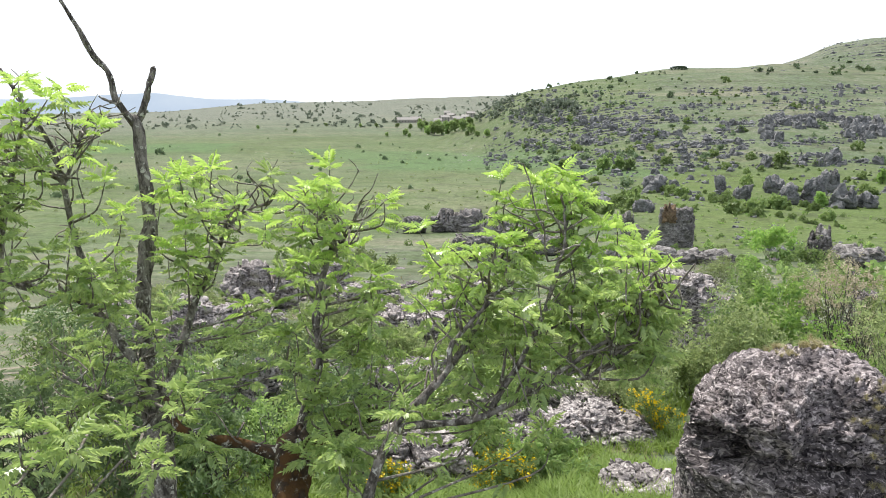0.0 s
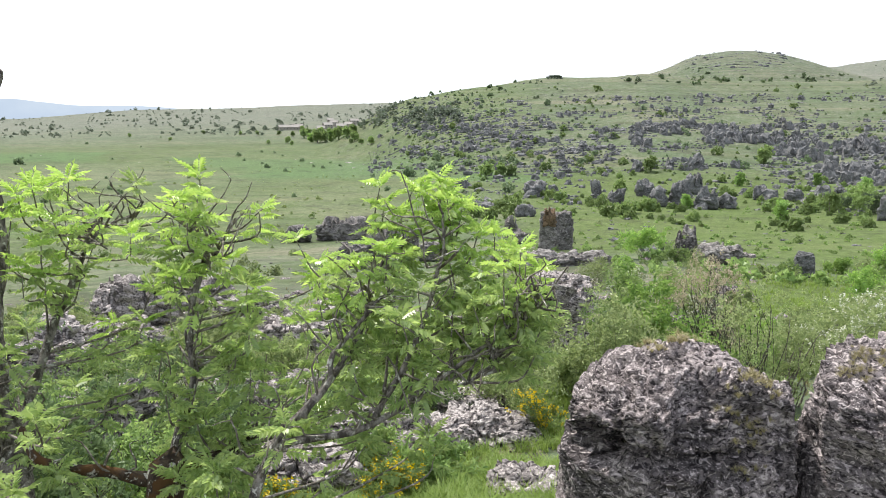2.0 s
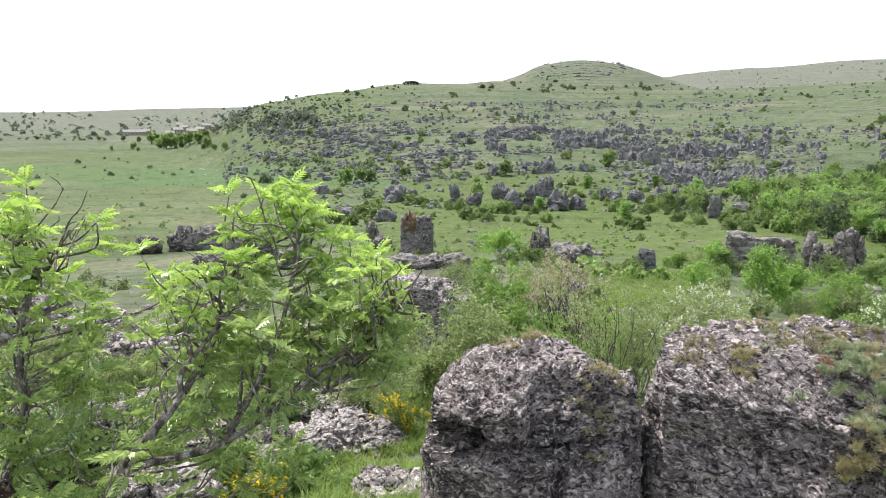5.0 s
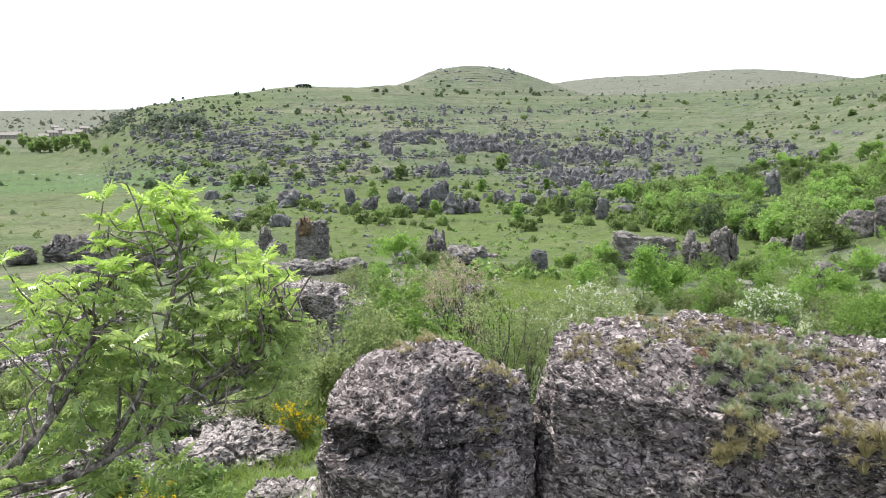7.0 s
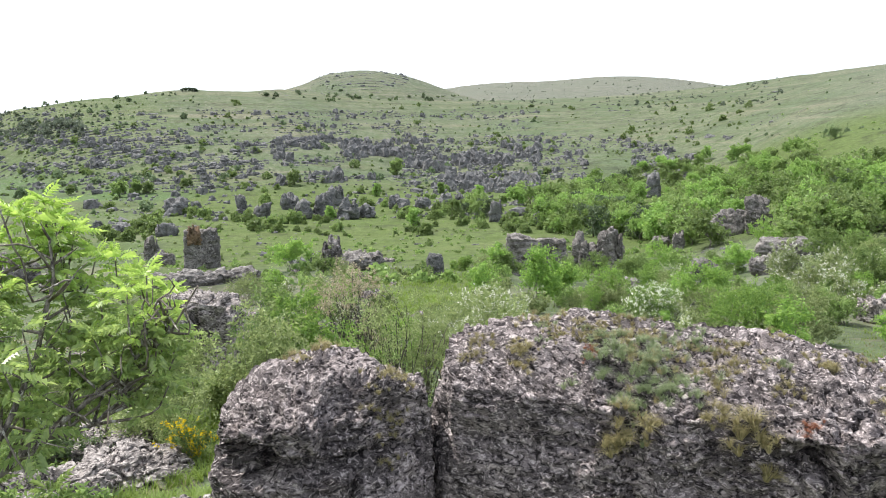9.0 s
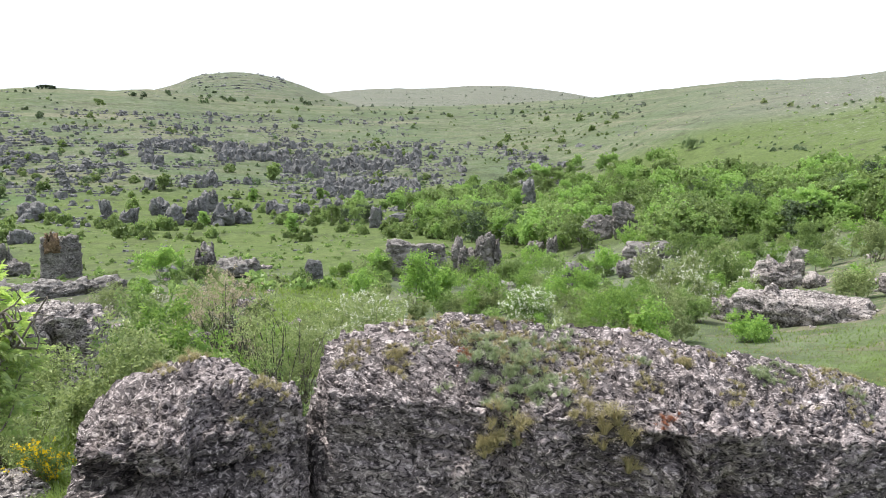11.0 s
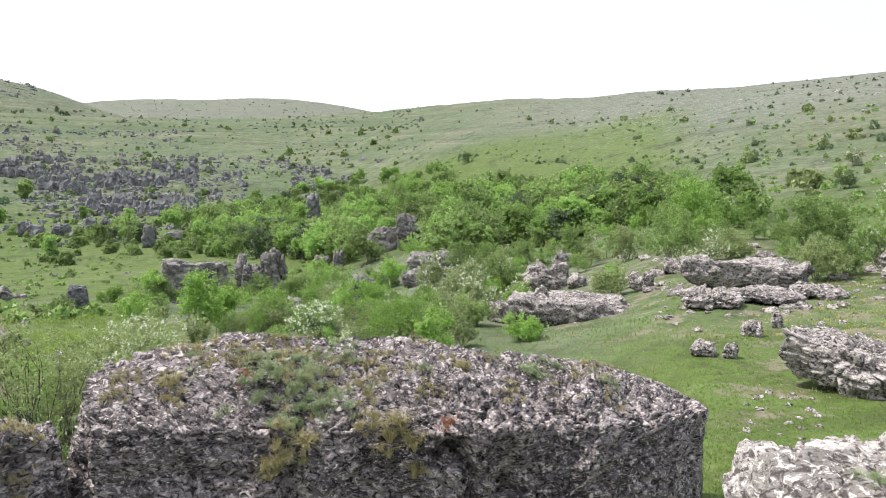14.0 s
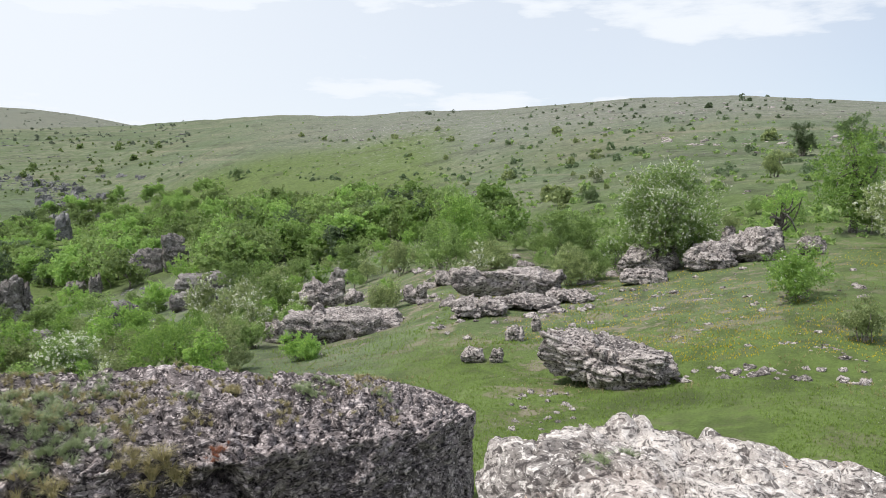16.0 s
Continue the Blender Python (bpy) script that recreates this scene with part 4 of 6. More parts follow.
    v = v @ np.array([[math.cos(up), 0, math.sin(up)], [0, 1, 0], [-math.sin(up), 0, math.cos(up)]])
    return v @ np.array([[c, s, 0], [-s, c, 0], [0, 0, 1]])


def compound_leaf(pairs=5):
    """A pinnate leaf of unit length along +x, arching over."""
    out = []
    arch = lambda s: np.array([s, 0, 0.28 * s - 0.64 * s * s])
    for i in range(pairs):
        s = 0.26 + 0.62 * i / pairs
        for side in (-1, 1):
            v, f = quad_leaf(0.33 - 0.025 * abs(i - 2), 0.15, 0.22, 0.55)
            out.append((turned(v, side * 1.0) + arch(s), f))
    v, f = quad_leaf(0.3, 0.1, 0.2, 0.3)
    out.append((v + arch(0.86), f))
    stalk = np.array([arch(s) + (0, w, 0) for s in (0, 0.45, 0.9) for w in (-0.008, 0.008)])
    out.append((stalk, np.array([[0, 2, 3], [0, 3, 1], [2, 4, 5], [2, 5, 3]])))
    return joined(out)


def leaf_spray(n=7, long=0.5, wide=0.24, seed=1):
    """A little twig of simple leaves, about one unit long, along +z."""
    rng = np.random.default_rng(seed)
    out = []
    for i in range(n):
        v, f = quad_leaf(long * rng.uniform(0.8, 1.15), wide * rng.uniform(0.8, 1.2), 0.3, 0.2)
        out.append((turned(v, i * 2.4 + rng.uniform(-0.4, 0.4), rng.uniform(0.0, 0.9)) + (0, 0, 0.9 * i / n), f))
    return joined(out)


SPRAY, SPRAY_FINE, SPRAY_FAR = leaf_spray(6, 0.55, 0.26), leaf_spray(7, 0.45, 0.16, 3), leaf_spray(3, 0.8, 0.75, 9)
_b = leaf_spray(5, 0.34, 0.3, 5)
BLOSSOM = (_b[0], _b[1])


def crown_points(rng, w, h, n, lobes=7, flat_bottom=0.15, shell=0.5):
    """Points through an uneven crown w wide and h high, its foot at z = 0, and their outward ways."""
    ang, out_r = rng.uniform(0, 6.28, lobes), rng.uniform(0.08, 0.3, lobes) * w
    c = np.stack([np.cos(ang) * out_r, np.sin(ang) * out_r, h * rng.uniform(0.25, 0.72, lobes)], 1)
    c[:, :2] *= np.clip(1.35 - c[:, 2:] / h * 0.8, 0.5, 1)
    c[0] = (0, 0, 0.55 * h)
    c[1] = (rng.normal(0, 0.08) * w, rng.normal(0, 0.08) * w, 0.74 * h)
    rad = rng.uniform(0.17, 0.28, lobes)
    m = max(8, n // 9)
    pick = rng.integers(0, lobes, m)
    d = rng.normal(size=(m, 3))
    d /= np.linalg.norm(d, axis=1, keepdims=True)
    s = np.cbrt(rng.uniform(shell ** 3, 1.2, m))
    p = c[pick] + d * (rad[pick] * s)[:, None] * np.array([w, w, h * 0.85])
    own = rng.integers(0, m, n)
    p = p[own] + rng.normal(0, 0.030 * (w + h), (n, 3)) * np.array([1, 1, 0.75])
    d = d[own] + rng.normal(0, 0.35, (n, 3))
    d /= np.linalg.norm(d, axis=1, keepdims=True)
    keep = (p[:, 2] > flat_bottom * h * rng.uniform(0, 1, n)) & (vnoise(p / (0.16 * (w + h)) + rng.uniform(0, 99), 7) > -0.40)
    return p[keep], d[keep], c


def stems_mesh(rng, tips, spread_r, radius, material, sides=5, bend=0.15, flare=1.0):
    vs, fs3, fs4, n = [], [], [], 0
    for tip in tips:
        a = rng.uniform(0, 6.28)
        root = np.array([math.cos(a), math.sin(a), 0]) * spread_r * rng.uniform(0, 1) + (0, 0, -0.1)
        low_p, high_p = (root * (1 - q) + tip * q + rng.normal(0, bend, 3) * np.array([1, 1, 0.4]) * np.linalg.norm(tip) * 0.6 for q in (0.33, 0.7))
        line = curve_through([root, low_p, high_p, tip], 7)
        v, f4, f3 = tube(line, np.linspace(radius * flare, radius * 0.3, 7), sides)
        vs.append(v), fs4.append(f4 + n), fs3.append(f3 + n)
        n += len(v)
    if not vs:
        return None
    return mesh_of("twig_work", np.concatenate(vs), [np.concatenate(fs4), np.concatenate(fs3)], material)


def shrub_kind(w, h, seed, leaf, n=900, size=0.16, spray=None, blossom=0, petal=None, stems=7, bark=None, lobes=7, radius=0.02, shell=0.5, trunk=False, singles=True, bloom=0.8):
    """The meshes of a shrub or small tree: stems or a trunk, foliage and, if any, blossom."""
    rng = np.random.default_rng(seed)
    p, d, c = crown_points(rng, w, h, n, lobes, 0.32 if trunk else 0.1, shell)
    ax = random_axes(rng, len(p), 0.7, d + np.array([0, 0, 0.6]))
    v, f = spread(*(spray or SPRAY), p, ax, size * rng.uniform(0.7, 1.3, len(p)))
    out = [("foliage", mesh_of("foliage", v, f, leaf, True))]
    tips = list(c) + list(p[rng.integers(0, len(p), stems)])
    if trunk:
        line = curve_through([(0, 0, -0.15), (0.04 * w, 0, 0.25 * h), (0, 0.03 * w, 0.7 * h)], 9)
        tv, t4, t3 = tube(line, np.linspace(radius * 2.6, radius * 0.9, 9), 8, seed, 0.25)
        out.append(("trunk", mesh_of("trunk", tv, [t4, t3], bark or BARK_DARK)))
        vs, a4, a3, m = [], [], [], 0
        for tip in tips:
            s = rng.integers(3, 8)
            line2 = curve_through([line[s], line[s] * 0.5 + tip * 0.5 + rng.normal(0, 0.05, 3) * h, tip], 7)
            bv, b4, b3 = tube(line2, np.linspace(radius * 1.1, radius * 0.25, 7), 5)
            vs.append(bv), a4.append(b4 + m), a3.append(b3 + m)
            m += len(bv)
        out.append(("branching", mesh_of("branching", np.concatenate(vs), [np.concatenate(a4), np.concatenate(a3)], bark or BARK_DARK)))
    else:
        for tip in (list(c) if singles else list(c)[:1]):
            out.append(("stem", stems_mesh(rng, [tip], w * 0.12, radius * (1 if singles else 2), bark or TWIG)))
        if stems > 8:
            out.append(("twig_work", stems_mesh(rng, tips[len(c):], w * 0.12, radius * 0.7, bark or TWIG)))
    if blossom:
        q, e, _ = crown_points(np.random.default_rng(seed), w * 1.03, h * 1.03, n, lobes, 0.32 if trunk else 0.1, 0.8)
        pick = np.random.default_rng(seed + 5).permutation(len(q))[:blossom]
        q, e = q[pick], e[pick]
        bv, bf = spread(*BLOSSOM, q, random_axes(rng, len(q), 1.0, e + np.array([0, 0, 0.5])), size * bloom * rng.uniform(0.6, 1.3, len(q)))
        out.append(("blossom", mesh_of("blossom", bv, bf, petal or PETAL, True)))
    return out


def plant(name, kind, m, label, category="shrub", group="", scale=1.0):
    base = new(name)
    for part_name, me in kind:
        ob = part(part_name, me, base)
        if part_name in ("twig_work", "branching", "blossom", "foliage"):
            ob["kind"] = "stuff"
    base.matrix_world = m
    base.scale = (scale,) * 3
    return tagged(base, label, category, group)


def shrub(name, az, r, w, h, seed, leaf, label, base=None, category="shrub", **kw):
    x, y = polar(az, r + 0.3 * w)
    z = float(land(x, y)[0]) if base is None else base
    return plant(name, shrub_kind(w * 1.14, h, seed, leaf, **kw), pose(x, y, z - 0.03, 0, 0, seed * 47), label, category)


# lines of sight that stay open to a rock: heading, half width, nearest and farthest distance
OPEN = [(21.6, 0.9, 120, 196), (28.3, 2.2, 55, 93), (31.4, 2.6, 26, 60), (13.0, 2.3, 26, 58), (17.6, 2.2, 30, 76), (-13.4, 4.2, 7, 16.6), (-12.6, 4.6, 17, 42), (25.7, 1.4, 28, 43), (9.8, 0.7, 110, 150), (23.6, 0.8, 60, 88)]


def hidden_line(az, r):
    az, r = np.atleast_1d(az), np.atleast_1d(r)
    out = np.zeros(len(az), bool)
    for a, w, lo, hi in OPEN:
        out |= (np.abs(az - a) < w) & (r > lo) & (r < hi)
    return out


# ---- the rocky slopes: countless outcrops, far off ----
def rock_field(name, az_range, el_range, n, size, seed, keep, label, material, squat=0.75, clump=0.05, bands=8):
    rng = np.random.default_rng(seed)
    az, el = rng.uniform(*az_range, n * 4), rng.uniform(*el_range, n * 4)
    d = fbm(np.stack([az * clump * 2.2, el * clump * bands, 0 * az], 1) * 2.5, 3, seed)
    ok = d > keep
    az, el = az[ok][:n], el[ok][:n]
    r = sight(az, el)
    ok = np.isfinite(r)
    az, r = az[ok], r[ok]
    x, y = r * np.sin(np.radians(az)), r * np.cos(np.radians(az))
    z = land(x, y)
    pieces = []
    kinds = [rock_shape(1, rng.uniform(0.6, 1), squat * rng.uniform(0.5, 1.2), seed + i, 0.36, boxy=rng.uniform(0.5, 0.9), lump=0.34, strata=0.06, taper=rng.uniform(0.05, 0.4), fine=False) for i in range(8)]
    s = np.minimum(size[0] * np.exp(rng.exponential(0.5, len(x))), size[1])
    for k, (v, f) in enumerate(kinds):
        pick = np.arange(len(x)) % 8 == k
        a = rng.uniform(0, 6.28, pick.sum())
        ax = np.stack([np.stack([np.cos(a), np.sin(a), 0 * a], 1), np.stack([-np.sin(a), np.cos(a), 0 * a], 1), np.tile([0, 0, 1.0], (pick.sum(), 1))], 1)
        pieces.append(spread(v, f, np.stack([x, y, z - 0.26 * s], 1)[pick], ax, s[pick]))
    v, f = joined(pieces)
    return tagged(new(name, mesh_of(name, v, f, material, True)), label, "rocks", kind="stuff")


rock_field("hillside_rocks", (-27, 13), (-4.3, 1.6), 4600, (0.85, 5.0), 210, -0.03, "grey dolomite outcrops strewn over a grassy hillside", ROCK_HAZED, bands=20)
rock_field("hillside_rocks", (-27, -14.5), (-1.5, 2.6), 1000, (0.9, 4.5), 216, -0.1, "dark dolomite outcrops along the hill's shoulder", ROCK_HAZED)
rock_field("hillside_rocks", (2, 27), (-3.6, -0.2), 1400, (0.9, 5.0), 220, -0.03, "grey dolomite outcrops strewn over a grassy slope", ROCK_HAZED)
rock_field("hillside_rocks", (-7, 13), (-4.6, -0.6), 1300, (1.5, 6.0), 224, 0.06, "dark dolomite blocks crowded on the lower hillside", ROCK_HAZED, 1.0, bands=14)
rock_field("hillside_rocks", (-25, -8), (-2.9, -0.6), 700, (1.3, 5.0), 228, 0.02, "dark dolomite blocks in a belt below the shoulder", ROCK_HAZED, 0.8, bands=16)
rock_field("valley_rocks", (-20, 14), (-6.6, -4.0), 420, (0.9, 5.0), 230, -0.05, "broken dolomite rocks at the edge of the plain", ROCK_HAZED, 0.8)
rock_field("valley_rocks", (-17, 36), (-10, -6.0), 330, (0.4, 2.6), 236, -0.05, "low broken dolomite rocks in pasture", ROCK_HAZED, 0.5)
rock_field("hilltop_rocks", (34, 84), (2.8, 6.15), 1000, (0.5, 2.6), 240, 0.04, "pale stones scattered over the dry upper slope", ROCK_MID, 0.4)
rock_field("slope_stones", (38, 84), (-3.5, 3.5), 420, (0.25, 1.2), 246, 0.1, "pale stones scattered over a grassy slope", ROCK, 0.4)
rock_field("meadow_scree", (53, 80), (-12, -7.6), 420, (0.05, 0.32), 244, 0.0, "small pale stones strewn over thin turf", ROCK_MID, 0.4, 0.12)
rock_field("plateau_rocks", (-60, -22), (-0.6, 1.0), 260, (1.5, 5.0), 250, 0.0, "low outcrops dotted over a far plateau", ROCK_HAZED, 0.4)
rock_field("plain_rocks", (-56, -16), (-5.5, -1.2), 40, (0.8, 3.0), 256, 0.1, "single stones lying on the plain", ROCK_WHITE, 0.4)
rock_field("summit_rocks", (-4.2, 3), (3.3, 4.5), 260, (1.5, 6.5), 260, -0.3, "rock band round a grassy summit", ROCK_HAZED, 0.5)
rock_field("summit_rocks", (-8, 9), (2.6, 4.4), 600, (1.0, 3.6), 264, -0.1, "low outcrops dotted over a grassy summit", ROCK_HAZED, 0.4)
rock_field("hillside_rocks", (3, 30), (0.6, 3.9), 800, (1.0, 4.0), 268, -0.1, "low outcrops dotted over far grassy hills", ROCK_HAZED, 0.4)


def bush_field(name, az_range, el_range, n, size, seed, keep, label, leaf, each=34, clump=0.05, tall=0.8, nearest=0, leafy=1.0):
    rng = np.random.default_rng(seed)
    az, el = rng.uniform(*az_range, n * 3), rng.uniform(*el_range, n * 3)
    ok = fbm(np.stack([az * clump * 2.2, el * clump * 8, 0 * az], 1) * 2.5, 3, seed) > keep
    az, el = az[ok][:n], el[ok][:n]
    r = sight(az, el)
    ok = np.isfinite(r) & ~hidden_line(az, r) & (np.nan_to_num(r) > nearest)
    az, r = az[ok], r[ok]
    x, y = r * np.sin(np.radians(az)), r * np.cos(np.radians(az))
    z = land(x, y)
    s = np.minimum(size[0] * np.exp(rng.exponential(0.45, len(x))), size[1])
    d = rng.normal(size=(len(x), each, 3))
    d /= np.linalg.norm(d, axis=2, keepdims=True)
    d[..., 2] = np.abs(d[..., 2])
    p = d * np.cbrt(rng.uniform(0.1, 1, (len(x), each, 1))) * np.array([0.42, 0.42, tall * 0.85])
    p = p + np.sin(p[..., ::-1] * 9 + np.arange(len(x))[:, None, None]) * 0.12
    p = p * s[:, None, None] + np.stack([x, y, z], 1)[:, None]
    size_l = np.repeat(s, each) * rng.uniform(0.26, 0.42, len(x) * each) * (34 / each) ** 0.4 * leafy
    v, f = spread(*SPRAY_FAR, p.reshape(-1, 3), random_axes(rng, len(x) * each, 0.8, d.reshape(-1, 3)), size_l)
    return tagged(new(name, mesh_of(name, v, f, leaf, True)), label, "bushes", kind="stuff")


bush_field("hillside_bushes", (-26, 28), (-4.4, 2.2), 800, (0.8, 3.6), 310, -0.1, "small bushes dotted over the rocky hillside", GREEN_FAR)
bush_field("hillside_bushes", (-26, 14), (-4.2, 1.0), 420, (0.8, 3.0), 314, -0.2, "dark bushes between hillside rocks", DARK_FAR, 24)
bush_field("hillside_bushes", (-28, -17), (-1.8, 1.9), 130, (1.0, 3.6), 318, -0.1, "dark green scrub on the hill's rocky flank", DARK_FAR, 30)
bush_field("slope_bushes", (28, 84), (-0.5, 5.8), 520, (0.35, 1.3), 320, -0.05, "small dark bushes dotted over the dry slope", DARK_FAR, 22)
bush_field("crest_bushes", (40, 84), (4.6, 6.15), 170, (0.5, 1.7), 328, -0.2, "small dark bushes along the dry crest", DARK_FAR, 22)
bush_field("slope_bushes", (36, 84), (-2.5, 4.0), 80, (0.6, 2.2), 326, 0.0, "grey-green bushes dotted over the dry slope", GREY_LEAF, 40)
bush_field("plain_bushes", (-58, -14), (-6.0, -1.2), 90, (1.2, 5.0), 330, -0.05, "low bushes scattered over the plain", DARK_FAR)
bush_field("plateau_bushes", (-60, -20), (-1.2, 1.1), 900, (1.8, 6.5), 340, -0.15, "small trees dotted over a far plateau", HAZED_LEAF, 14)
bush_field("valley_bushes", (-20, 16), (-7.8, -4.0), 260, (0.8, 3.4), 350, -0.1, "green bushes among valley rocks", GREEN_FAR, 80)
bush_field("valley_bushes", (-16, 16), (-7.5, -4.2), 60, (1.4, 4.2), 354, -0.1, "green bushes among valley rocks", GREEN_FAR, 100)
bush_field("summit_bushes", (-10, 9), (2.4, 3.5), 36, (1.5, 4), 360, -0.1, "dark bushes below a grassy summit", DARK_FAR)
bush_field("far_bushes", (8, 30), (1.8, 4.1), 260, (1.0, 2.6), 368, -0.3, "small bushes dotted over far grassy hills", HAZED_LEAF, 8, 0.3)
bush_field("far_trees", (-27, -12), (0.8, 2.9), 60, (1.2, 3.4), 366, -0.2, "dark trees along the rocky hill's crest", DARK_FAR, 30)

rock_field("near_slope_rocks", (-18, 4), (-15, -8.6), 130, (0.3, 1.5), 270, -0.15, "broken grey rocks between shrubs on the slope", ROCK, 0.55)
rock_field("near_slope_rocks", (-58, -18), (-19, -8.5), 190, (0.3, 1.7), 276, -0.1, "pale broken rocks below the ash trees", ROCK, 0.55)
bush_field("slope_scrub", (-60, 13), (-22, -7.5), 480, (0.35, 1.3), 372, -0.1, "low grey-green scrub on the slope", GREY_LEAF, 80, nearest=14, leafy=0.6)
bush_field("slope_scrub", (-60, 30), (-12, -6.8), 200, (0.4, 1.5), 376, 0.0, "low green scrub on the slope", GREEN_LEAF, 80, nearest=14, leafy=0.6)

bush_field("pasture_tussocks", (-22, 24), (-11.5, -4.6), 1100, (0.25, 0.9), 380, -0.25, "grass tussocks and small herbs in rough pasture", GREEN_LEAF, 14, 0.2, 0.5)
bush_field("pasture_tussocks", (-58, -12), (-9, -3.0), 600, (0.3, 1.2), 384, -0.1, "grass tussocks in dry pasture", GREY_LEAF, 12, 0.2, 0.4)
bush_field("slope_tussocks", (30, 84), (-4, 4.5), 1000, (0.25, 0.9), 388, -0.25, "dark grass tussocks on the open slope", GREEN_LEAF, 12, 0.2, 0.45)
bush_field("summit_bushes", (-3, 8), (2.35, 2.75), 34, (1.5, 3.2), 364, -0.4, "line of dark bushes below the summit", DARK_LEAF, 16)

# the grove in the hollow: shrubs and young trees of a few kinds
GROVE_TOP = [(6, -6.2), (12, -5.4), (16, -4.1), (20, -2.9), (24, -2.0), (28.5, -1.45), (31, -1.7), (36, -2.7), (41, -2.8), (46, -3.2), (52, -3.8)]
GROVE_LOW = [(6, -6.6), (12, -7.3), (16, -7.9), (22, -8.4), (30, -8.3), (36, -7.2), (41, -6.2), (46, -5.2), (52, -4.6)]
GROVE_KINDS = [shrub_kind(4.2, 4.0, 400 + i, leaf, n=640, size=0.30, lobes=12, spray=SPRAY_FAR, radius=0.05, shell=0.75, stems=3, singles=False)
               for i, leaf in enumerate((FRESH_FAR, FRESH_FAR, GREEN_FAR, GREEN_FAR, DARK_FAR))]
GROVE_LABELS = ("light green rounded bush in a dense grove", "light green bush in a dense grove", "green bush in a dense grove", "green rounded bush in a dense grove", "dark green bush in a dense grove")


def make_grove():
    rng = np.random.default_rng(44)
    az = np.concatenate([rng.uniform(13, 47, 360), rng.uniform(6, 54, 60)])
    u = rng.uniform(0, 1, len(az)) ** 0.9
    el = table(GROVE_LOW, az) * (1 - u) + table(GROVE_TOP, az) * u
    r = sight(az, el)
    for a, d, k, s in zip(az, r, rng.choice(5, len(az), p=(0.24, 0.22, 0.26, 0.20, 0.08)), rng.uniform(0.6, 1.35, len(az))):
        if not np.isfinite(d) or hidden_line(a, d)[0]:
            continue
        x, y = polar(a, d)
        plant("bush", GROVE_KINDS[k], pose(x, y, float(land(x, y)[0]) - 0.2, 0, 0, a * 777 % 360), GROVE_LABELS[k], "bush", "grove bushes", s * 1.25 * (0.5 + 0.5 * min(1, d / 140)))


make_grove()
for gi, (ga, ge) in enumerate((((15, 22), (-7.4, -3.6)), ((20, 28), (-8.0, -2.6)), ((26, 36), (-7.8, -2.4)), ((34, 44), (-6.6, -3.2)), ((40, 54), (-5.2, -3.4)))):
    bush_field("grove_thicket", ga, ge, 50, (1.6, 3.6), 395 + gi, -0.4, "light green thicket closing a dense grove", (FRESH_FAR, GREEN_FAR)[gi % 2], 170, leafy=0.5)

# single trees of the valley and the plain
LONE = shrub_kind(6, 7, 450, GREEN_FAR, n=420, size=0.9, spray=SPRAY_FAR, lobes=8, radius=0.1, shell=0.6, stems=3, trunk=True)
LONE_FRESH = shrub_kind(6, 7, 451, FRESH_FAR, n=420, size=0.9, spray=SPRAY_FAR, lobes=8, radius=0.1, shell=0.6, stems=3, trunk=True)
PINE = shrub_kind(7, 6.5, 452, PINE_LEAF, n=420, size=0.9, spray=SPRAY_FAR, lobes=7, radius=0.12, shell=0.4, stems=3, singles=False)


def lone(kind, az, r, scale, label, group="valley trees"):
    x, y = polar(az, r)
    plant("tree", kind, pose(x, y, float(land(x, y)[0]) - 0.2, 0, 0, az * 91), label, "tree", group, scale)


for a, d, s in ((2.2, 330, 1.1), (-5.6, 300, 0.9), (8.5, 220, 0.7), (-3.0, 168, 0.5), (3.4, 150, 0.55), (-17.9, 300, 1.0), (-16.8, 302, 0.85), (-16.0, 300, 0.7), (-21.0, 320, 0.6), (0.6, 260, 0.7), (5.6, 260, 0.6)):
    lone(LONE_FRESH if d < 280 else LONE, a, d, s, "small leafy green tree in the valley pasture")
for a, s in ((-13.35, 0.4), (-13.15, 0.5), (-12.95, 0.52), (-12.75, 0.55), (-12.55, 0.52), (-12.4, 0.46)):
    lone(PINE, a, 606, s, "dark pine in a small clump on the hill's skyline", "skyline pines")
for a, e, s in ((-31.8, -1.5, 2.0), (-31.3, -1.75, 1.7), (-30.8, -1.8, 2.4), (-30.2, -1.8, 2.2), (-29.7, -1.7, 1.7), (-29.2, -1.55, 2.0), (-28.6, -1.4, 1.8), (-31.5, -1.3, 1.9), (-30.5, -1.45, 2.2), (-29.4, -1.3, 1.8), (-28.0, -1.7, 1.4), (-32.6, -1.3, 1.2), (-33.6, -1.25, 1.1),
                (-35.2, -1.2, 1.0), (-36.4, -1.2, 0.9), (-39, -1.1, 0.9), (-31.0, -1.2, 1.3), (-29.9, -1.2, 1.4), (-28.2, -1.0, 1.2), (-34.4, -1.9, 0.9), (-44, -1.3, 0.9), (-41.3, -1.6, 0.8)):
    lone(LONE if s != 1.7 else LONE_FRESH, a, float(sight([a], [e])[0]), s * 0.8, "broad leafy tree at the hamlet's edge", "hamlet trees")

rng_h = np.random.default_rng(77)
for a, e, s in zip(rng_h.uniform(-33.6, -26.6, 16), rng_h.uniform(-1.95, -0.75, 16), rng_h.uniform(0.6, 1.1, 16)):
    lone(LONE, a, float(sight([a], [e])[0]), s, "broad leafy tree at the hamlet's edge", "hamlet trees")

for a, d in ((28.6, 262), (29.4, 258), (30.4, 250), (31.2, 246), (27.6, 268)):
    lone(LONE, a, d, 0.45, "small slender tree at the pasture's edge")

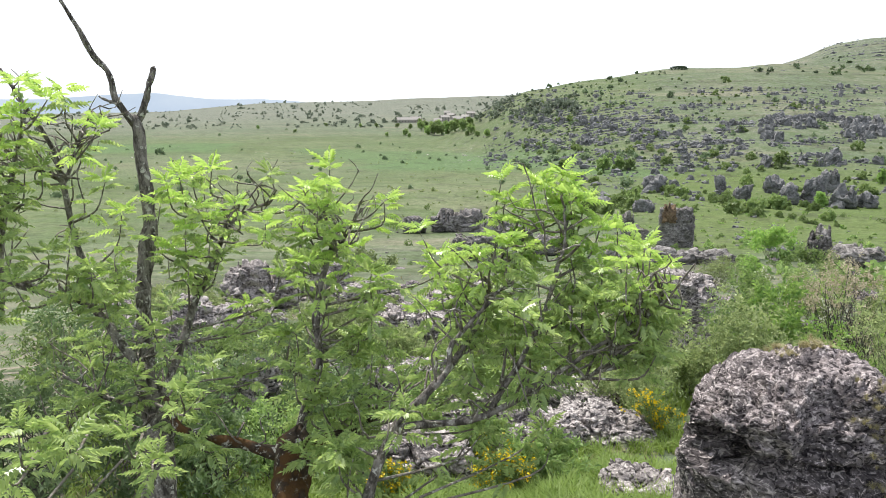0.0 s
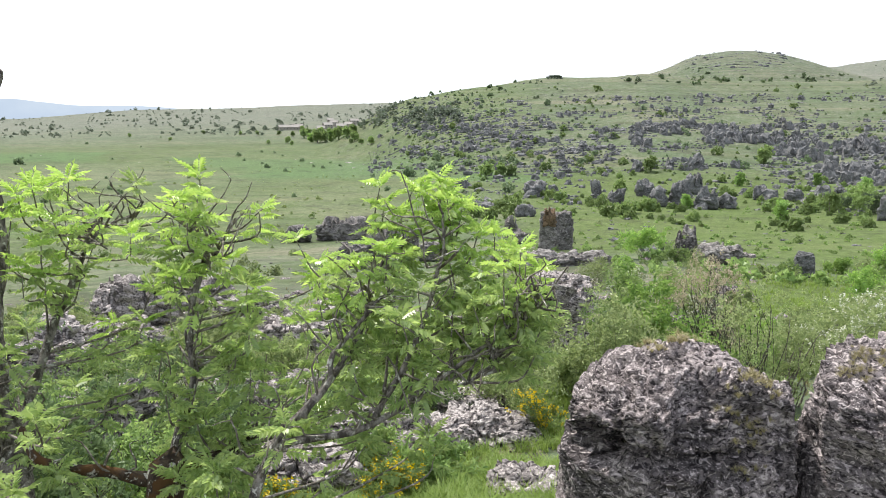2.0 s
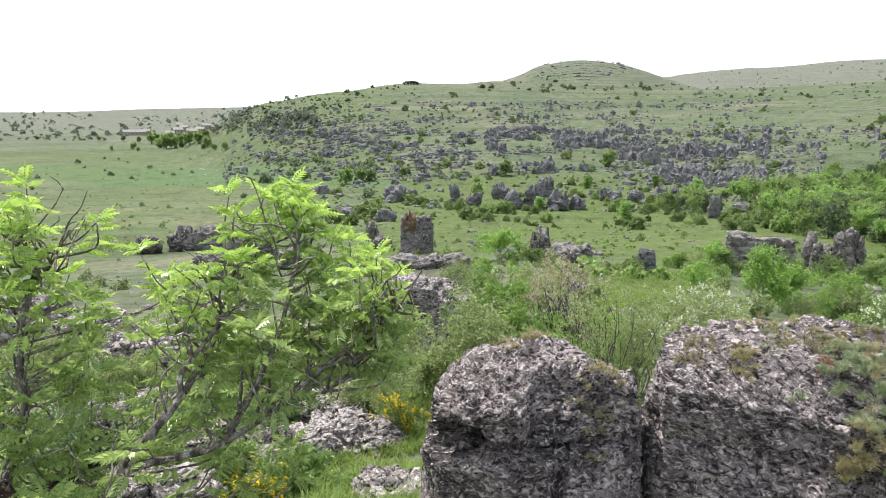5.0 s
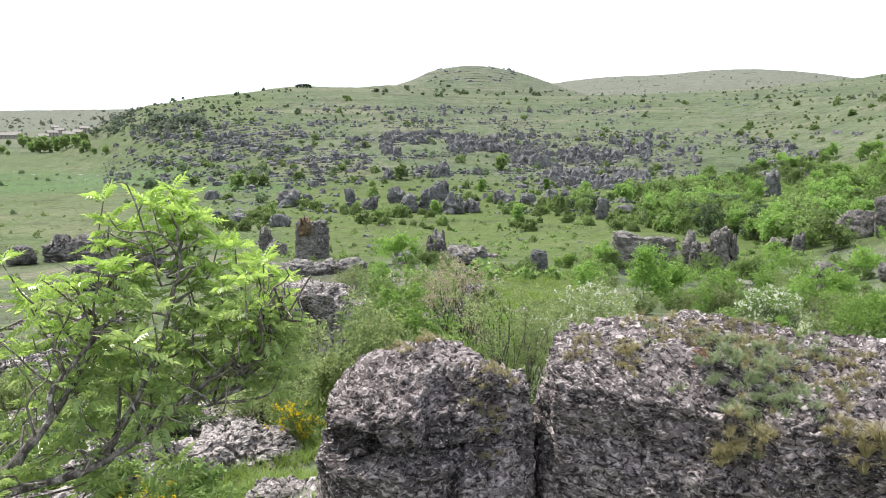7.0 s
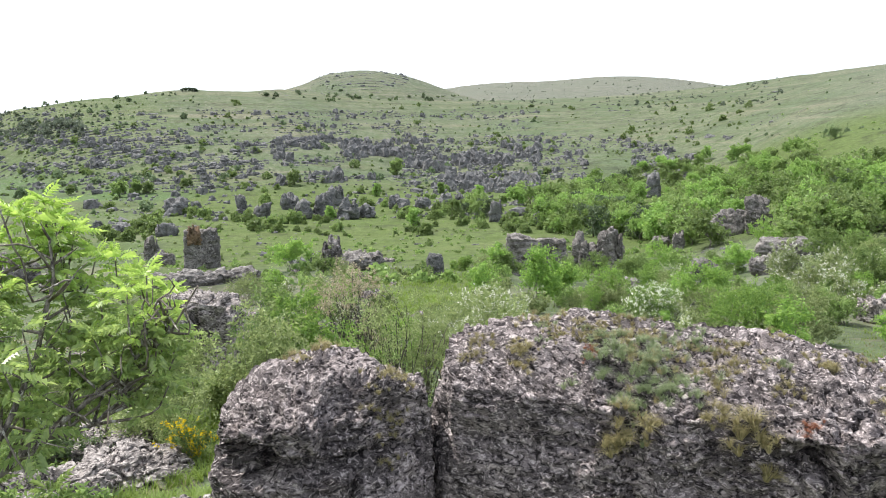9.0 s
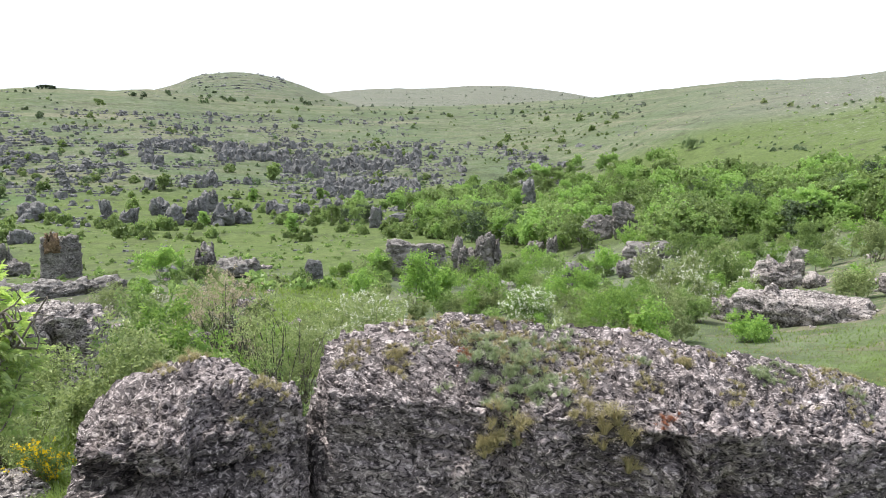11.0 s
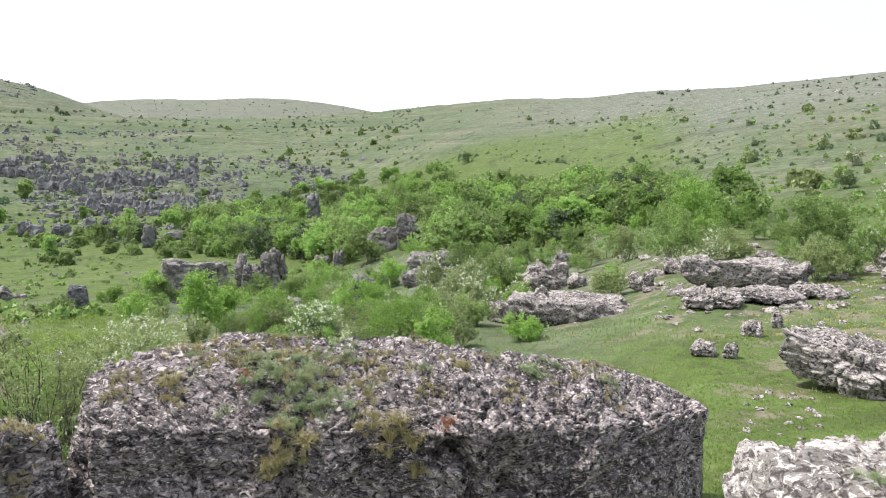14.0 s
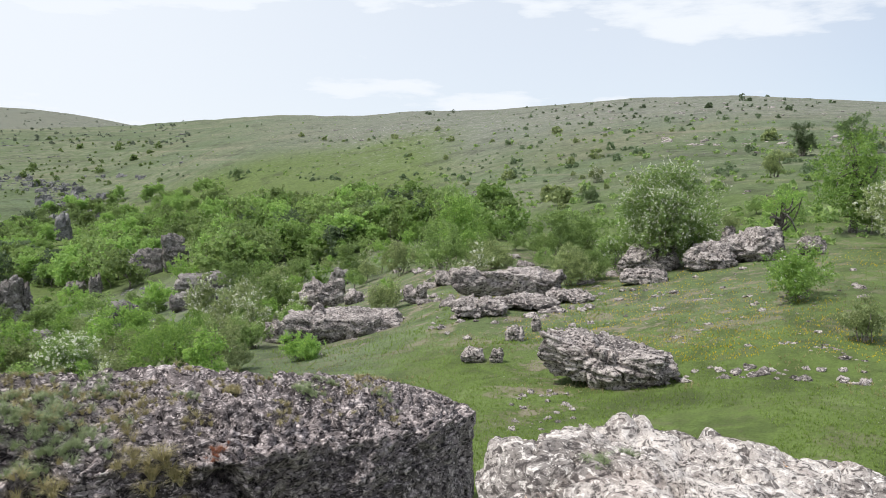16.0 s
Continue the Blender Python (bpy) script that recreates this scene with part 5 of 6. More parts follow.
# the hamlet
k = Nodes("limestone_wall")
WALL = k.solid(k.mix(k.ramp(k.noise(0.8, 5, 0.7), 0.4, 0.6), (0.36, 0.33, 0.29), (0.28, 0.26, 0.23)), 0.9)
k = Nodes("stone_slab_roof")
ROOF = k.solid(k.mix(k.ramp(k.noise(1.1, 5, 0.7), 0.4, 0.6), (0.32, 0.30, 0.28), (0.23, 0.215, 0.205)), 0.8)
k = Nodes("dark_window")
GLASS = k.solid(k.mix(k.noise(2, 2), (0.03, 0.035, 0.04), (0.05, 0.055, 0.06)), 0.2, None, 0.5)


def block(x0, x1, y0, y1, z0, z1):
    v = np.array([(x, y, z) for x in (x0, x1) for y in (y0, y1) for z in (z0, z1)], float)
    return v, np.array([[0, 1, 3, 2], [4, 6, 7, 5], [0, 4, 5, 1], [2, 3, 7, 6], [0, 2, 6, 4], [1, 5, 7, 3]])


def house(az, el, wide, deep, tall, turn, seed):
    r = float(sight([az], [el])[0])
    x, y = polar(az, r)
    base = new("house")
    v, f = block(-wide / 2, wide / 2, -deep / 2, deep / 2, -2, tall)
    gable = np.array([(s * wide / 2, 0, tall + deep * 0.32) for s in (-1, 1)])
    v = np.concatenate([v, gable])
    part("wall", mesh_of("wall", v, [f, np.array([[1, 3, 8], [7, 5, 9]])], WALL, True), base)
    e, t = 0.45, 0.25
    prof = [(-deep / 2 - e, tall - e * 0.64), (0, tall + deep * 0.32), (deep / 2 + e, tall - e * 0.64)]
    pts = [(s * (wide / 2 + e), py, pz + dz + 0.05) for s in (-1, 1) for dz in (0, t) for py, pz in prof]
    rf = np.array([[3, 4, 10, 9], [4, 5, 11, 10], [1, 0, 6, 7], [2, 1, 7, 8], [0, 3, 9, 6], [5, 2, 8, 11], [0, 1, 4, 3], [1, 2, 5, 4], [7, 6, 9, 10], [8, 7, 10, 11]])
    roof = part("roof", mesh_of("roof", np.array(pts), rf, ROOF, True), base)
    cv, cf = block(wide * 0.25, wide * 0.25 + 0.8, -0.4, 0.4, tall + deep * 0.2, tall + deep * 0.32 + 1.1)
    part("chimney", mesh_of("chimney", cv, cf, WALL, True), roof)
    n = max(2, int(wide / 4))
    for i in range(n):
        px = -wide / 2 + wide * (i + 0.5) / n
        for row in range(1 if tall < 4 else 2):
            wv, wf = block(px - 0.5, px + 0.5, -deep / 2 - 0.06, -deep / 2 + 0.1, 0.9 + row * 2.6, 2.2 + row * 2.6)
            part("window", mesh_of("window", wv, wf, GLASS, True), base)
    base.matrix_world = pose(x, y, float(land(x, y)[0]), 0, 0, -az + turn)
    tagged(base, "pale stone farmhouse with a light slab roof", "house", "hamlet houses")


for i, (a, e, w, d, t, turn) in enumerate(((-32.9, -0.85, 26, 9, 3.6, 12), (-32.2, -0.8, 14, 9, 4.0, -6), (-30.0, -0.75, 12, 9, 5.2, 20), (-29.5, -0.6, 11, 8, 5.6, -15), (-29.0, -0.85, 13, 9, 5.0, 10), (-28.4, -0.7, 12, 8, 5.4, -25),
                                           (-28.0, -0.45, 12, 8, 5.5, 15), (-29.8, -0.35, 9, 8, 5.2, 5), (-30.5, -0.95, 10, 8, 4.5, 0))):
    house(a, e, w, d, t, turn, i)


# ---- shrubs and small trees, from the viewpoint outwards ----
GREY_L = "grey-green thorny shrub with small leaves behind the rocks"
shrub("shrub", -7.6, 10.0, 1.6, 1.9, 501, GREY_LEAF, GREY_L, n=760, size=0.13, lobes=10, stems=20, radius=0.01)
shrub("shrub", -11.0, 10.5, 1.3, 0.9, 502, GREY_LEAF, GREY_L, n=760, size=0.13, stems=20, radius=0.01)
shrub("shrub", -6.8, 13.5, 1.9, 2.1, 503, GREEN_LEAF, "leafy green shrub behind the rocks", n=640, size=0.15, stems=20, radius=0.01)
shrub("sapling", -5.6, 11.5, 0.95, 1.95, 504, FRESH_LEAF, "bright green sapling among grey shrubs", n=336, size=0.15, stems=4)
shrub("sapling", -3.4, 10.6, 1.4, 1.4, 505, FRESH_LEAF, "bright green sapling among grey shrubs", n=480, size=0.15, stems=4)
shrub("shrub", -0.9, 12.0, 1.7, 2.35, 506, RUSTY_LEAF, "twiggy shrub with dry pinkish seed heads", n=420, size=0.09, stems=80, radius=0.012, bark=BARK_DARK)
shrub("shrub", 1.9, 10.2, 1.7, 2.1, 507, GREY_LEAF, "half-bare twiggy shrub with sparse leaves", n=340, size=0.09, stems=80, radius=0.012, bark=BARK_DARK)
shrub("shrub", 0.6, 7.6, 1.3, 1.45, 508, GREEN_LEAF, "narrow-leaved green shrub growing in the gap", n=800, size=0.11, spray=SPRAY_FINE, stems=20, radius=0.01)
shrub("shrub", -3.2, 8.2, 1.3, 1.2, 509, GREEN_LEAF, "leafy green shrub behind the rocks", n=560, size=0.10, stems=20, radius=0.01)
shrub("shrub", 4.6, 11.0, 1.5, 1.5, 510, GREY_LEAF, GREY_L, n=720, size=0.11, spray=SPRAY_FINE, stems=20)
shrub("hawthorn_bush", 8.8, 13.0, 2.3, 1.9, 511, GREY_LEAF, "twiggy hawthorn bush with fading white blossom", n=720, size=0.11, stems=36, blossom=420, radius=0.012)
shrub("shrub", 6.4, 16.0, 1.9, 1.6, 512, GREY_LEAF, GREY_L, n=720, size=0.12)
shrub("shrub", 11.6, 15.5, 1.6, 1.5, 513, GREY_LEAF, GREY_L, n=640, size=0.12, stems=20)
shrub("sapling", 13.2, 27, 1.7, 2.7, 514, FRESH_LEAF, "bright green young tree below a rock wall", n=480, size=0.24)
shrub("sapling", 15.0, 30, 1.7, 2.0, 515, FRESH_LEAF, "bright green young tree below a rock wall", n=416, size=0.24)
shrub("shrub", 18.6, 31, 2.6, 1.9, 516, FRESH_LEAF, "rounded green shrub between rocks", n=720, size=0.2)
shrub("hawthorn_bush", 22.2, 23.2, 1.9, 1.35, 517, GREEN_LEAF, "low hawthorn bush covered with white blossom", n=800, size=0.15, blossom=1500)
shrub("shrub", 25.4, 27, 2.2, 1.7, 518, FRESH_LEAF, "rounded green shrub between rocks", n=800, size=0.18)
shrub("shrub", 28.6, 17.6, 2.7, 1.65, 519, FRESH_LEAF, "spreading green shrub at the meadow's edge", n=1520, size=0.13, lobes=10)
shrub("shrub", 31.9, 17.0, 1.9, 1.35, 520, GREY_LEAF, "grey-green shrub at the meadow's edge", n=880, size=0.12)
shrub("shrub", 26.2, 20, 1.7, 1.2, 521, GREY_LEAF, "grey-green shrub at the meadow's edge", n=720, size=0.13)
shrub("hawthorn_bush", 33.0, 30, 2.7, 2.2, 522, GREY_LEAF, "grey-green hawthorn bush with some white blossom", n=960, size=0.18, blossom=260)
shrub("hawthorn_bush", 31.0, 34, 2.0, 2.6, 523, GREY_LEAF, "grey-green hawthorn bush with some white blossom", n=720, size=0.18, blossom=260)
shrub("shrub", 38.4, 18.4, 1.25, 0.75, 524, FRESH_LEAF, "low bright green shrub beside a ledge", n=560, size=0.12)
shrub("shrub", 34.6, 22, 1.5, 1.0, 525, GREEN_LEAF, "low green shrub beside a ledge", n=560, size=0.14)
shrub("shrub", 36.2, 33, 2.4, 2.0, 526, GREEN_LEAF, "rounded green shrub between rocks", n=720, size=0.2)
shrub("shrub", 49.2, 32, 2.9, 2.7, 527, GREEN_LEAF, "tall green shrub above a dolomite ledge", n=1280, size=0.2, lobes=10)
shrub("shrub", 50.2, 41, 3.4, 3.6, 528, FRESH_LEAF, "tall light green shrub on the slope", n=1040, size=0.26, lobes=10)
shrub("shrub", 45.8, 40, 2.6, 2.0, 529, GREY_LEAF, "grey-green shrub on the slope", n=720, size=0.22)
shrub("shrub", 53.2, 33, 2.0, 1.3, 530, GREY_LEAF, "grey-green shrub on the slope", n=640, size=0.18)
shrub("shrub", 57.6, 36, 3.2, 2.6, 531, GREEN_LEAF, "leafy green shrub on the slope", n=1040, size=0.22, lobes=10)
shrub("shrub", 60.2, 38, 3.4, 2.2, 532, GREEN_LEAF, "leafy green shrub on the slope", n=960, size=0.22)
shrub("shrub", 58.8, 25.5, 1.7, 1.5, 533, GREY_LEAF, "grey-green shrub beside a dolomite cone", n=960, size=0.14)
shrub("shrub", 60.6, 26.5, 1.2, 1.1, 534, GREEN_LEAF, "low green shrub beside a dolomite cone", n=560, size=0.14)
shrub("tree", 49.5, 72, 5.0, 4.6, 535, FRESH_FAR, "light green tree above the grove", n=1300, size=0.34, lobes=10, category="tree", radius=0.06)
shrub("tree", 46.6, 76, 4.5, 4.0, 536, GREY_LEAF, "whitish-green tree above the grove", n=1300, size=0.34, lobes=10, category="tree", radius=0.06)
shrub("tree", 43.2, 88, 4.6, 5.2, 537, DARK_FAR, "dark green tree above the grove", n=1300, size=0.34, lobes=9, category="tree", radius=0.06)
shrub("tree", 41.0, 92, 5.4, 5.6, 538, GREEN_FAR, "green tree above the grove", n=1300, size=0.34, lobes=9, category="tree", radius=0.06)
shrub("tree", 37.6, 98, 6.0, 5.6, 539, DARK_FAR, "dark green tree above the grove", n=1300, size=0.34, lobes=9, category="tree", radius=0.06)
shrub("tree", 34.8, 104, 5.6, 5.0, 540, DARK_FAR, "dark green tree above the grove", n=1300, size=0.34, lobes=9, category="tree", radius=0.06)
# trees beside the meadow
shrub("hawthorn_tree", 65.9, 27.0, 3.0, 4.3, 541, GREEN_LEAF, "dense hawthorn tree in white blossom above pale rocks", n=8600, size=0.17, lobes=26, blossom=6500, bloom=0.55, category="tree", radius=0.05, shell=0.2)
shrub("hawthorn_bush", 68.0, 27.4, 1.9, 2.0, 542, GREEN_LEAF, "leafy hawthorn bush with white blossom", n=960, size=0.16, blossom=420)
shrub("hawthorn_bush", 62.6, 28.4, 1.7, 1.8, 543, GREEN_LEAF, "leafy hawthorn bush with white blossom", n=720, size=0.16, blossom=200)
shrub("tree", 78.0, 33.0, 3.4, 4.5, 544, FRESH_LEAF, "light green tree with a dark leaning trunk", n=1200, size=0.22, lobes=11, category="tree", radius=0.07, trunk=True)
shrub("tree", 73.7, 28.5, 1.9, 2.5, 545, FRESH_LEAF, "old stunted tree with dark twisted limbs", n=620, size=0.15, lobes=8, category="tree", radius=0.055, trunk=True)
shrub("hawthorn_bush", 80.2, 29.0, 2.4, 2.4, 546, GREY_LEAF, "grey-green hawthorn bush with white blossom", n=960, size=0.17, blossom=500)
shrub("shrub", 75.0, 18.6, 1.75, 1.35, 547, FRESH_LEAF, "bright green bush in the meadow", n=1360, size=0.12, lobes=9, blossom=60)
shrub("shrub", 79.4, 14.8, 0.9, 0.85, 548, GREY_LEAF, "small grey-green bush in short grass", n=560, size=0.09)
shrub("tree", 74.5, 92, 2.9, 4.0, 549, DARK_LEAF, "dark green tree on the open slope", n=560, size=0.4, lobes=7, category="tree", radius=0.06)
shrub("tree", 77.6, 98, 4.4, 4.6, 550, DARK_LEAF, "dark green tree on the open slope", n=560, size=0.45, lobes=8, category="tree", radius=0.06)
shrub("tree", 72.9, 68, 2.6, 2.4, 551, GREY_LEAF, "grey-green tree on the open slope", n=400, size=0.35, category="tree", radius=0.05)
shrub("hawthorn_bush", 60.4, 84, 2.0, 1.9, 552, GREY_LEAF, "small whitish hawthorn on the open slope", n=280, size=0.3, blossom=260)
shrub("shrub", 60.0, 66, 1.9, 1.5, 553, DARK_LEAF, "small dark bush on the open slope", n=240, size=0.3)
shrub("shrub", 33.2, 235, 8.0, 4.2, 554, DARK_LEAF, "dark spreading bush at the foot of the slope", n=400, size=0.7)
# under and behind the ash trees
UNDER = "leafy green undergrowth below the ash trees"
for i, (a, d, w, h) in enumerate(((-57, 8.5, 2.4, 2.2), (-52, 7.6, 2.0, 1.5), (-47, 8.4, 1.6, 1.1), (-42, 7.4, 1.5, 0.9), (-38.5, 7.0, 1.2, 0.8), (-34.0, 7.8, 1.4, 0.9), (-29.5, 7.0, 1.2, 0.8),
                                  (-26.0, 8.6, 1.4, 0.9), (-22.5, 6.8, 1.0, 0.75), (-56, 6.0, 1.6, 1.5))):
    shrub("shrub", a, d, w, h * 0.85, 560 + i, DARK_LEAF if a < -40 else GREEN_LEAF, UNDER, n=336, size=0.13, stems=14, radius=0.012)
for i, (a, d, w, h) in enumerate(((-60, 7.0, 1.8, 1.3), (-55, 7.2, 1.7, 1.1), (-50, 6.2, 1.4, 0.9), (-45, 6.6, 1.5, 0.9), (-40, 8.6, 1.6, 0.9), (-36, 9.4, 1.7, 0.8), (-31.5, 8.8, 1.4, 0.8), (-27.5, 9.8, 1.5, 0.8), (-24, 9.6, 1.4, 0.7), (-48, 10.5, 2.0, 1.1), (-43, 11.5, 2.0, 1.0), (-57, 11, 2.2, 1.4))):
    shrub("shrub", a, d, w, h, 660 + i, (DARK_LEAF, GREEN_LEAF)[i % 2], "twiggy undergrowth below the ash trees", n=420, size=0.11, stems=40, radius=0.012, bark=BARK_DARK)
for i, (a, d, w, h) in enumerate(((-15.6, 9.6, 1.5, 1.0), (-18.5, 12.5, 2.2, 1.3), (-14.5, 13.5, 1.9, 1.2), (-22.5, 14, 2.2, 1.2), (-27, 14, 2.0, 1.1), (-40, 15, 2.4, 1.3), (-34, 13, 1.8, 1.0), (-50, 20, 2.6, 1.6), (-17, 24, 2.6, 1.4), (-21, 30, 3.0, 1.6), (-9.5, 30, 2.4, 1.4))):
    shrub("shrub", a, d, w, h, 580 + i, GREY_LEAF, "grey-green low shrub among pale rocks", n=720, size=0.11, stems=24, radius=0.01)
for i, (a, d, w, h) in enumerate(((-14.4, 8.8, 0.75, 0.62), (-26.6, 6.2, 0.6, 0.5), (-24.6, 6.6, 0.7, 0.5), (-28.0, 6.9, 0.6, 0.45), (-36.0, 6.2, 0.5, 0.4))):
    shrub("broom_bush", a, d, w, h, 600 + i, GREEN_LEAF, "low broom bush with yellow flowers", n=304, size=0.10, spray=SPRAY_FINE, blossom=150, petal=YELLOW_PETAL, stems=18, radius=0.006)
for i, (a, d, w, h) in enumerate(((-6.0, 44, 2.6, 1.9), (-3.6, 42, 1.8, 1.6), (10.6, 48, 2.0, 1.6), (7.4, 46, 1.4, 0.9), (20.5, 44, 2.6, 2.2), (24, 52, 3.0, 2.4), (27.6, 52, 2.8, 2.2), (33.5, 50, 3.0, 2.4), (15.4, 52, 2.4, 2.2), (29.5, 66, 3.2, 2.8), (37.5, 52, 2.6, 2.2), (41.5, 60, 3.0, 2.6), (22, 66, 3.2, 3.0), (17.5, 66, 2.8, 2.4))):
    shrub("shrub", a, d, w, h, 620 + i, (FRESH_LEAF, GREEN_LEAF, GREEN_LEAF)[i % 3], "rounded green shrub between valley rocks", n=496, size=0.27)


# the bushy valley side below the viewpoint: saplings, thorn and grey scrub between the rocks
SPRAY_THIN = leaf_spray(4, 0.62, 0.34, 12)
VALLEY_KINDS = [(shrub_kind(2.0, 1.7, 640, GREEN_LEAF, n=330, size=0.21, lobes=9, stems=3, singles=False, spray=SPRAY_THIN), "rounded green shrub between valley rocks"),
                (shrub_kind(1.7, 2.1, 641, FRESH_LEAF, n=300, size=0.20, lobes=8, stems=3, singles=False, spray=SPRAY_THIN), "bright green sapling between valley rocks"),
                (shrub_kind(2.1, 1.5, 642, GREY_LEAF, n=330, size=0.17, lobes=9, stems=3, singles=False, spray=SPRAY_THIN), "grey-green thorny shrub between valley rocks"),
                (shrub_kind(1.8, 1.5, 643, GREY_LEAF, n=260, size=0.17, lobes=8, stems=3, singles=False, spray=SPRAY_THIN, blossom=200), "hawthorn shrub with white blossom between valley rocks")]


def valley_shrubs():
    rng = np.random.default_rng(66)
    spots = [(rng.uniform(9, 38), 1 / rng.uniform(1 / 78, 1 / 24), 0) for _ in range(150)] + [(rng.uniform(-15, 10), 1 / rng.uniform(1 / 44, 1 / 13), 0) for _ in range(42)]
    spots += [(rng.uniform(9, 36), rng.uniform(13, 23), 0) for _ in range(26)]
    spots += [(rng.uniform(36, 52), rng.uniform(26, 70), 1) for _ in range(44)] + [(rng.uniform(52, 80), rng.uniform(32, 52), 1) for _ in range(18)]
    for a, r, far in spots:
        if 3.5 < a < 7 and r < 42 or hidden_line(a, r)[0]:
            continue
        k = rng.choice(4, p=(0.36, 0.26, 0.26, 0.12) if r > 26 else (0.2, 0.2, 0.5, 0.1))
        x, y = polar(a, r)
        s = rng.uniform(0.45, 1.0) * (0.62 if r < 26 else 1.0) * (1.15 if r > 45 else 1.0)
        plant("shrub", VALLEY_KINDS[k][0], pose(x, y, float(land(x, y)[0]) - 0.05, 0, 0, a * 333 % 360), VALLEY_KINDS[k][1], "shrub", "valley shrubs", s)


valley_shrubs()


# ---- the ash trees beside the viewpoint ----
def limb_mesh(name, points, r0, r1, material, seed, n=26, sides=9, knobs=0.3):
    line = curve_through(points, n)
    wob = np.stack([fbm(line * 5 + seed + 31 * i, 2, seed + i) for i in range(3)], 1) * (0.5 * r0 + 0.008)
    wob[0] = 0
    v, f4, f3 = tube(line + wob, r0 + (r1 - r0) * np.linspace(0, 1, n) ** 0.8, sides, seed, knobs)
    return mesh_of(name, v, [f4, f3], material), line + wob


def ash_tree(label, trunk, limbs, tips, seed, bark, name="ash_tree", leafy=True):
    """trunk and limbs: (points, radius at start, at end). tips: where the leafy shoots end, and how fresh each is."""
    rng = np.random.default_rng(seed)
    base = new(name)
    lines = []
    for i, (pts, r0, r1, mat) in enumerate([(*trunk, bark)] + [(*m, BARK) if len(m) == 3 else m for m in limbs]):
        me, line = limb_mesh("trunk" if i == 0 else "limb", pts, r0, r1, mat, seed + i)
        part("trunk" if i == 0 else "limb", me, base)
        if i:
            lines.append(line)
    if not leafy:
        return tagged(base, label, "tree")
    wood = np.concatenate(lines)
    sv, s4, s3, m = [], [], [], 0
    spots, axes, sizes, fresh = [], [], [], []
    for w in wood[rng.integers(0, len(wood), 110)]:
        way = rng.normal(0, 1, 3) * (1, 1, 0.5) + (0, 0, 1.1)
        way *= rng.uniform(0.12, 0.45) / np.linalg.norm(way)
        kink = rng.normal(0, 0.05, 3)
        line = curve_through([w, w + way * 0.4 + kink, w + way * 0.75 - kink * 0.6, w + way], 8)
        v, a4, a3 = tube(line, np.linspace(0.007, 0.002, 8), 5)
        sv.append(v), s4.append(a4 + m), s3.append(a3 + m)
        m += len(v)
    ends = np.concatenate([tips, [[*(w + rng.normal(0, 0.12, 3) + (0, 0, 0.1)), 0.2] for w in wood[rng.integers(0, len(wood), 10)]]])
    for tx, ty, tz, young in ends:
        tip = np.array([tx, ty, tz])
        gap = wood - tip
        cost = np.linalg.norm(gap, axis=1) + np.clip(gap[:, 2] + 0.18, 0, None) * 3 + rng.uniform(0, 0.25, len(wood))
        root = wood[np.argmin(cost)]
        if np.linalg.norm(root - tip) > 0.95:
            root = tip + (root - tip) * 0.8 / np.linalg.norm(root - tip)
        mid_p = root * np.array([0.22, 0.22, 0.5]) + tip * np.array([0.78, 0.78, 0.5]) + np.array([*rng.normal(0, 0.03, 2), -0.04])
        line = curve_through([root, mid_p, tip], 9)
        v, a4, a3 = tube(line, np.linspace(0.008, 0.003, 9), 5)
        sv.append(v), s4.append(a4 + m), s3.append(a3 + m)
        m += len(v)
        turn0 = rng.uniform(0, 6.28)
        pairs = rng.integers(2, 6)
        for j in range(pairs):
            s = 0.30 + 0.70 * (j + 0.4) / pairs
            at_p = line[min(8, int(s * 8.4))]
            for side in (0, math.pi):
                a = turn0 + j * 1.57 + side + rng.normal(0, 0.25)
                spots.append(at_p), sizes.append(rng.uniform(0.10, 0.17)), fresh.append(young * 0.55)
                axes.append((a, rng.uniform(-0.1, 0.55)))
        for j in range(7):
            spots.append(tip), sizes.append(rng.uniform(0.08, 0.15)), fresh.append(young)
            axes.append((turn0 + j * 0.898 + rng.normal(0, 0.2), rng.uniform(0.3, 1.15)))
    tagged(part("twig_work", mesh_of("twig_work", np.concatenate(sv), [np.concatenate(s4), np.concatenate(s3)], TWIG), base), kind="stuff")
    spots, sizes, fresh, axes = np.array(spots), np.array(sizes), np.array(fresh), np.array(axes)
    a, e = axes.T
    x = np.stack([np.cos(a) * np.cos(e), np.sin(a) * np.cos(e), np.sin(e)], 1)
    y = np.stack([-np.sin(a), np.cos(a), rng.normal(0, 0.25, len(a))], 1)
    y /= np.linalg.norm(y, axis=1, keepdims=True)
    leaf_axes = np.stack([x, y, np.cross(x, y)], 1)
    young = fresh > rng.uniform(0.25, 0.75, len(fresh))
    for part_name, pick, mat, text in (("foliage", ~young, ASH_LEAF, ""), ("young_foliage", young, ASH_TIP, "yellow-green young leaves")):
        if pick.any():
            v, f = spread(*compound_leaf(), spots[pick], leaf_axes[pick], sizes[pick])
            tagged(part(part_name, mesh_of(part_name, v, f, mat, True), base, text), kind="stuff")
    return tagged(base, label, "tree")


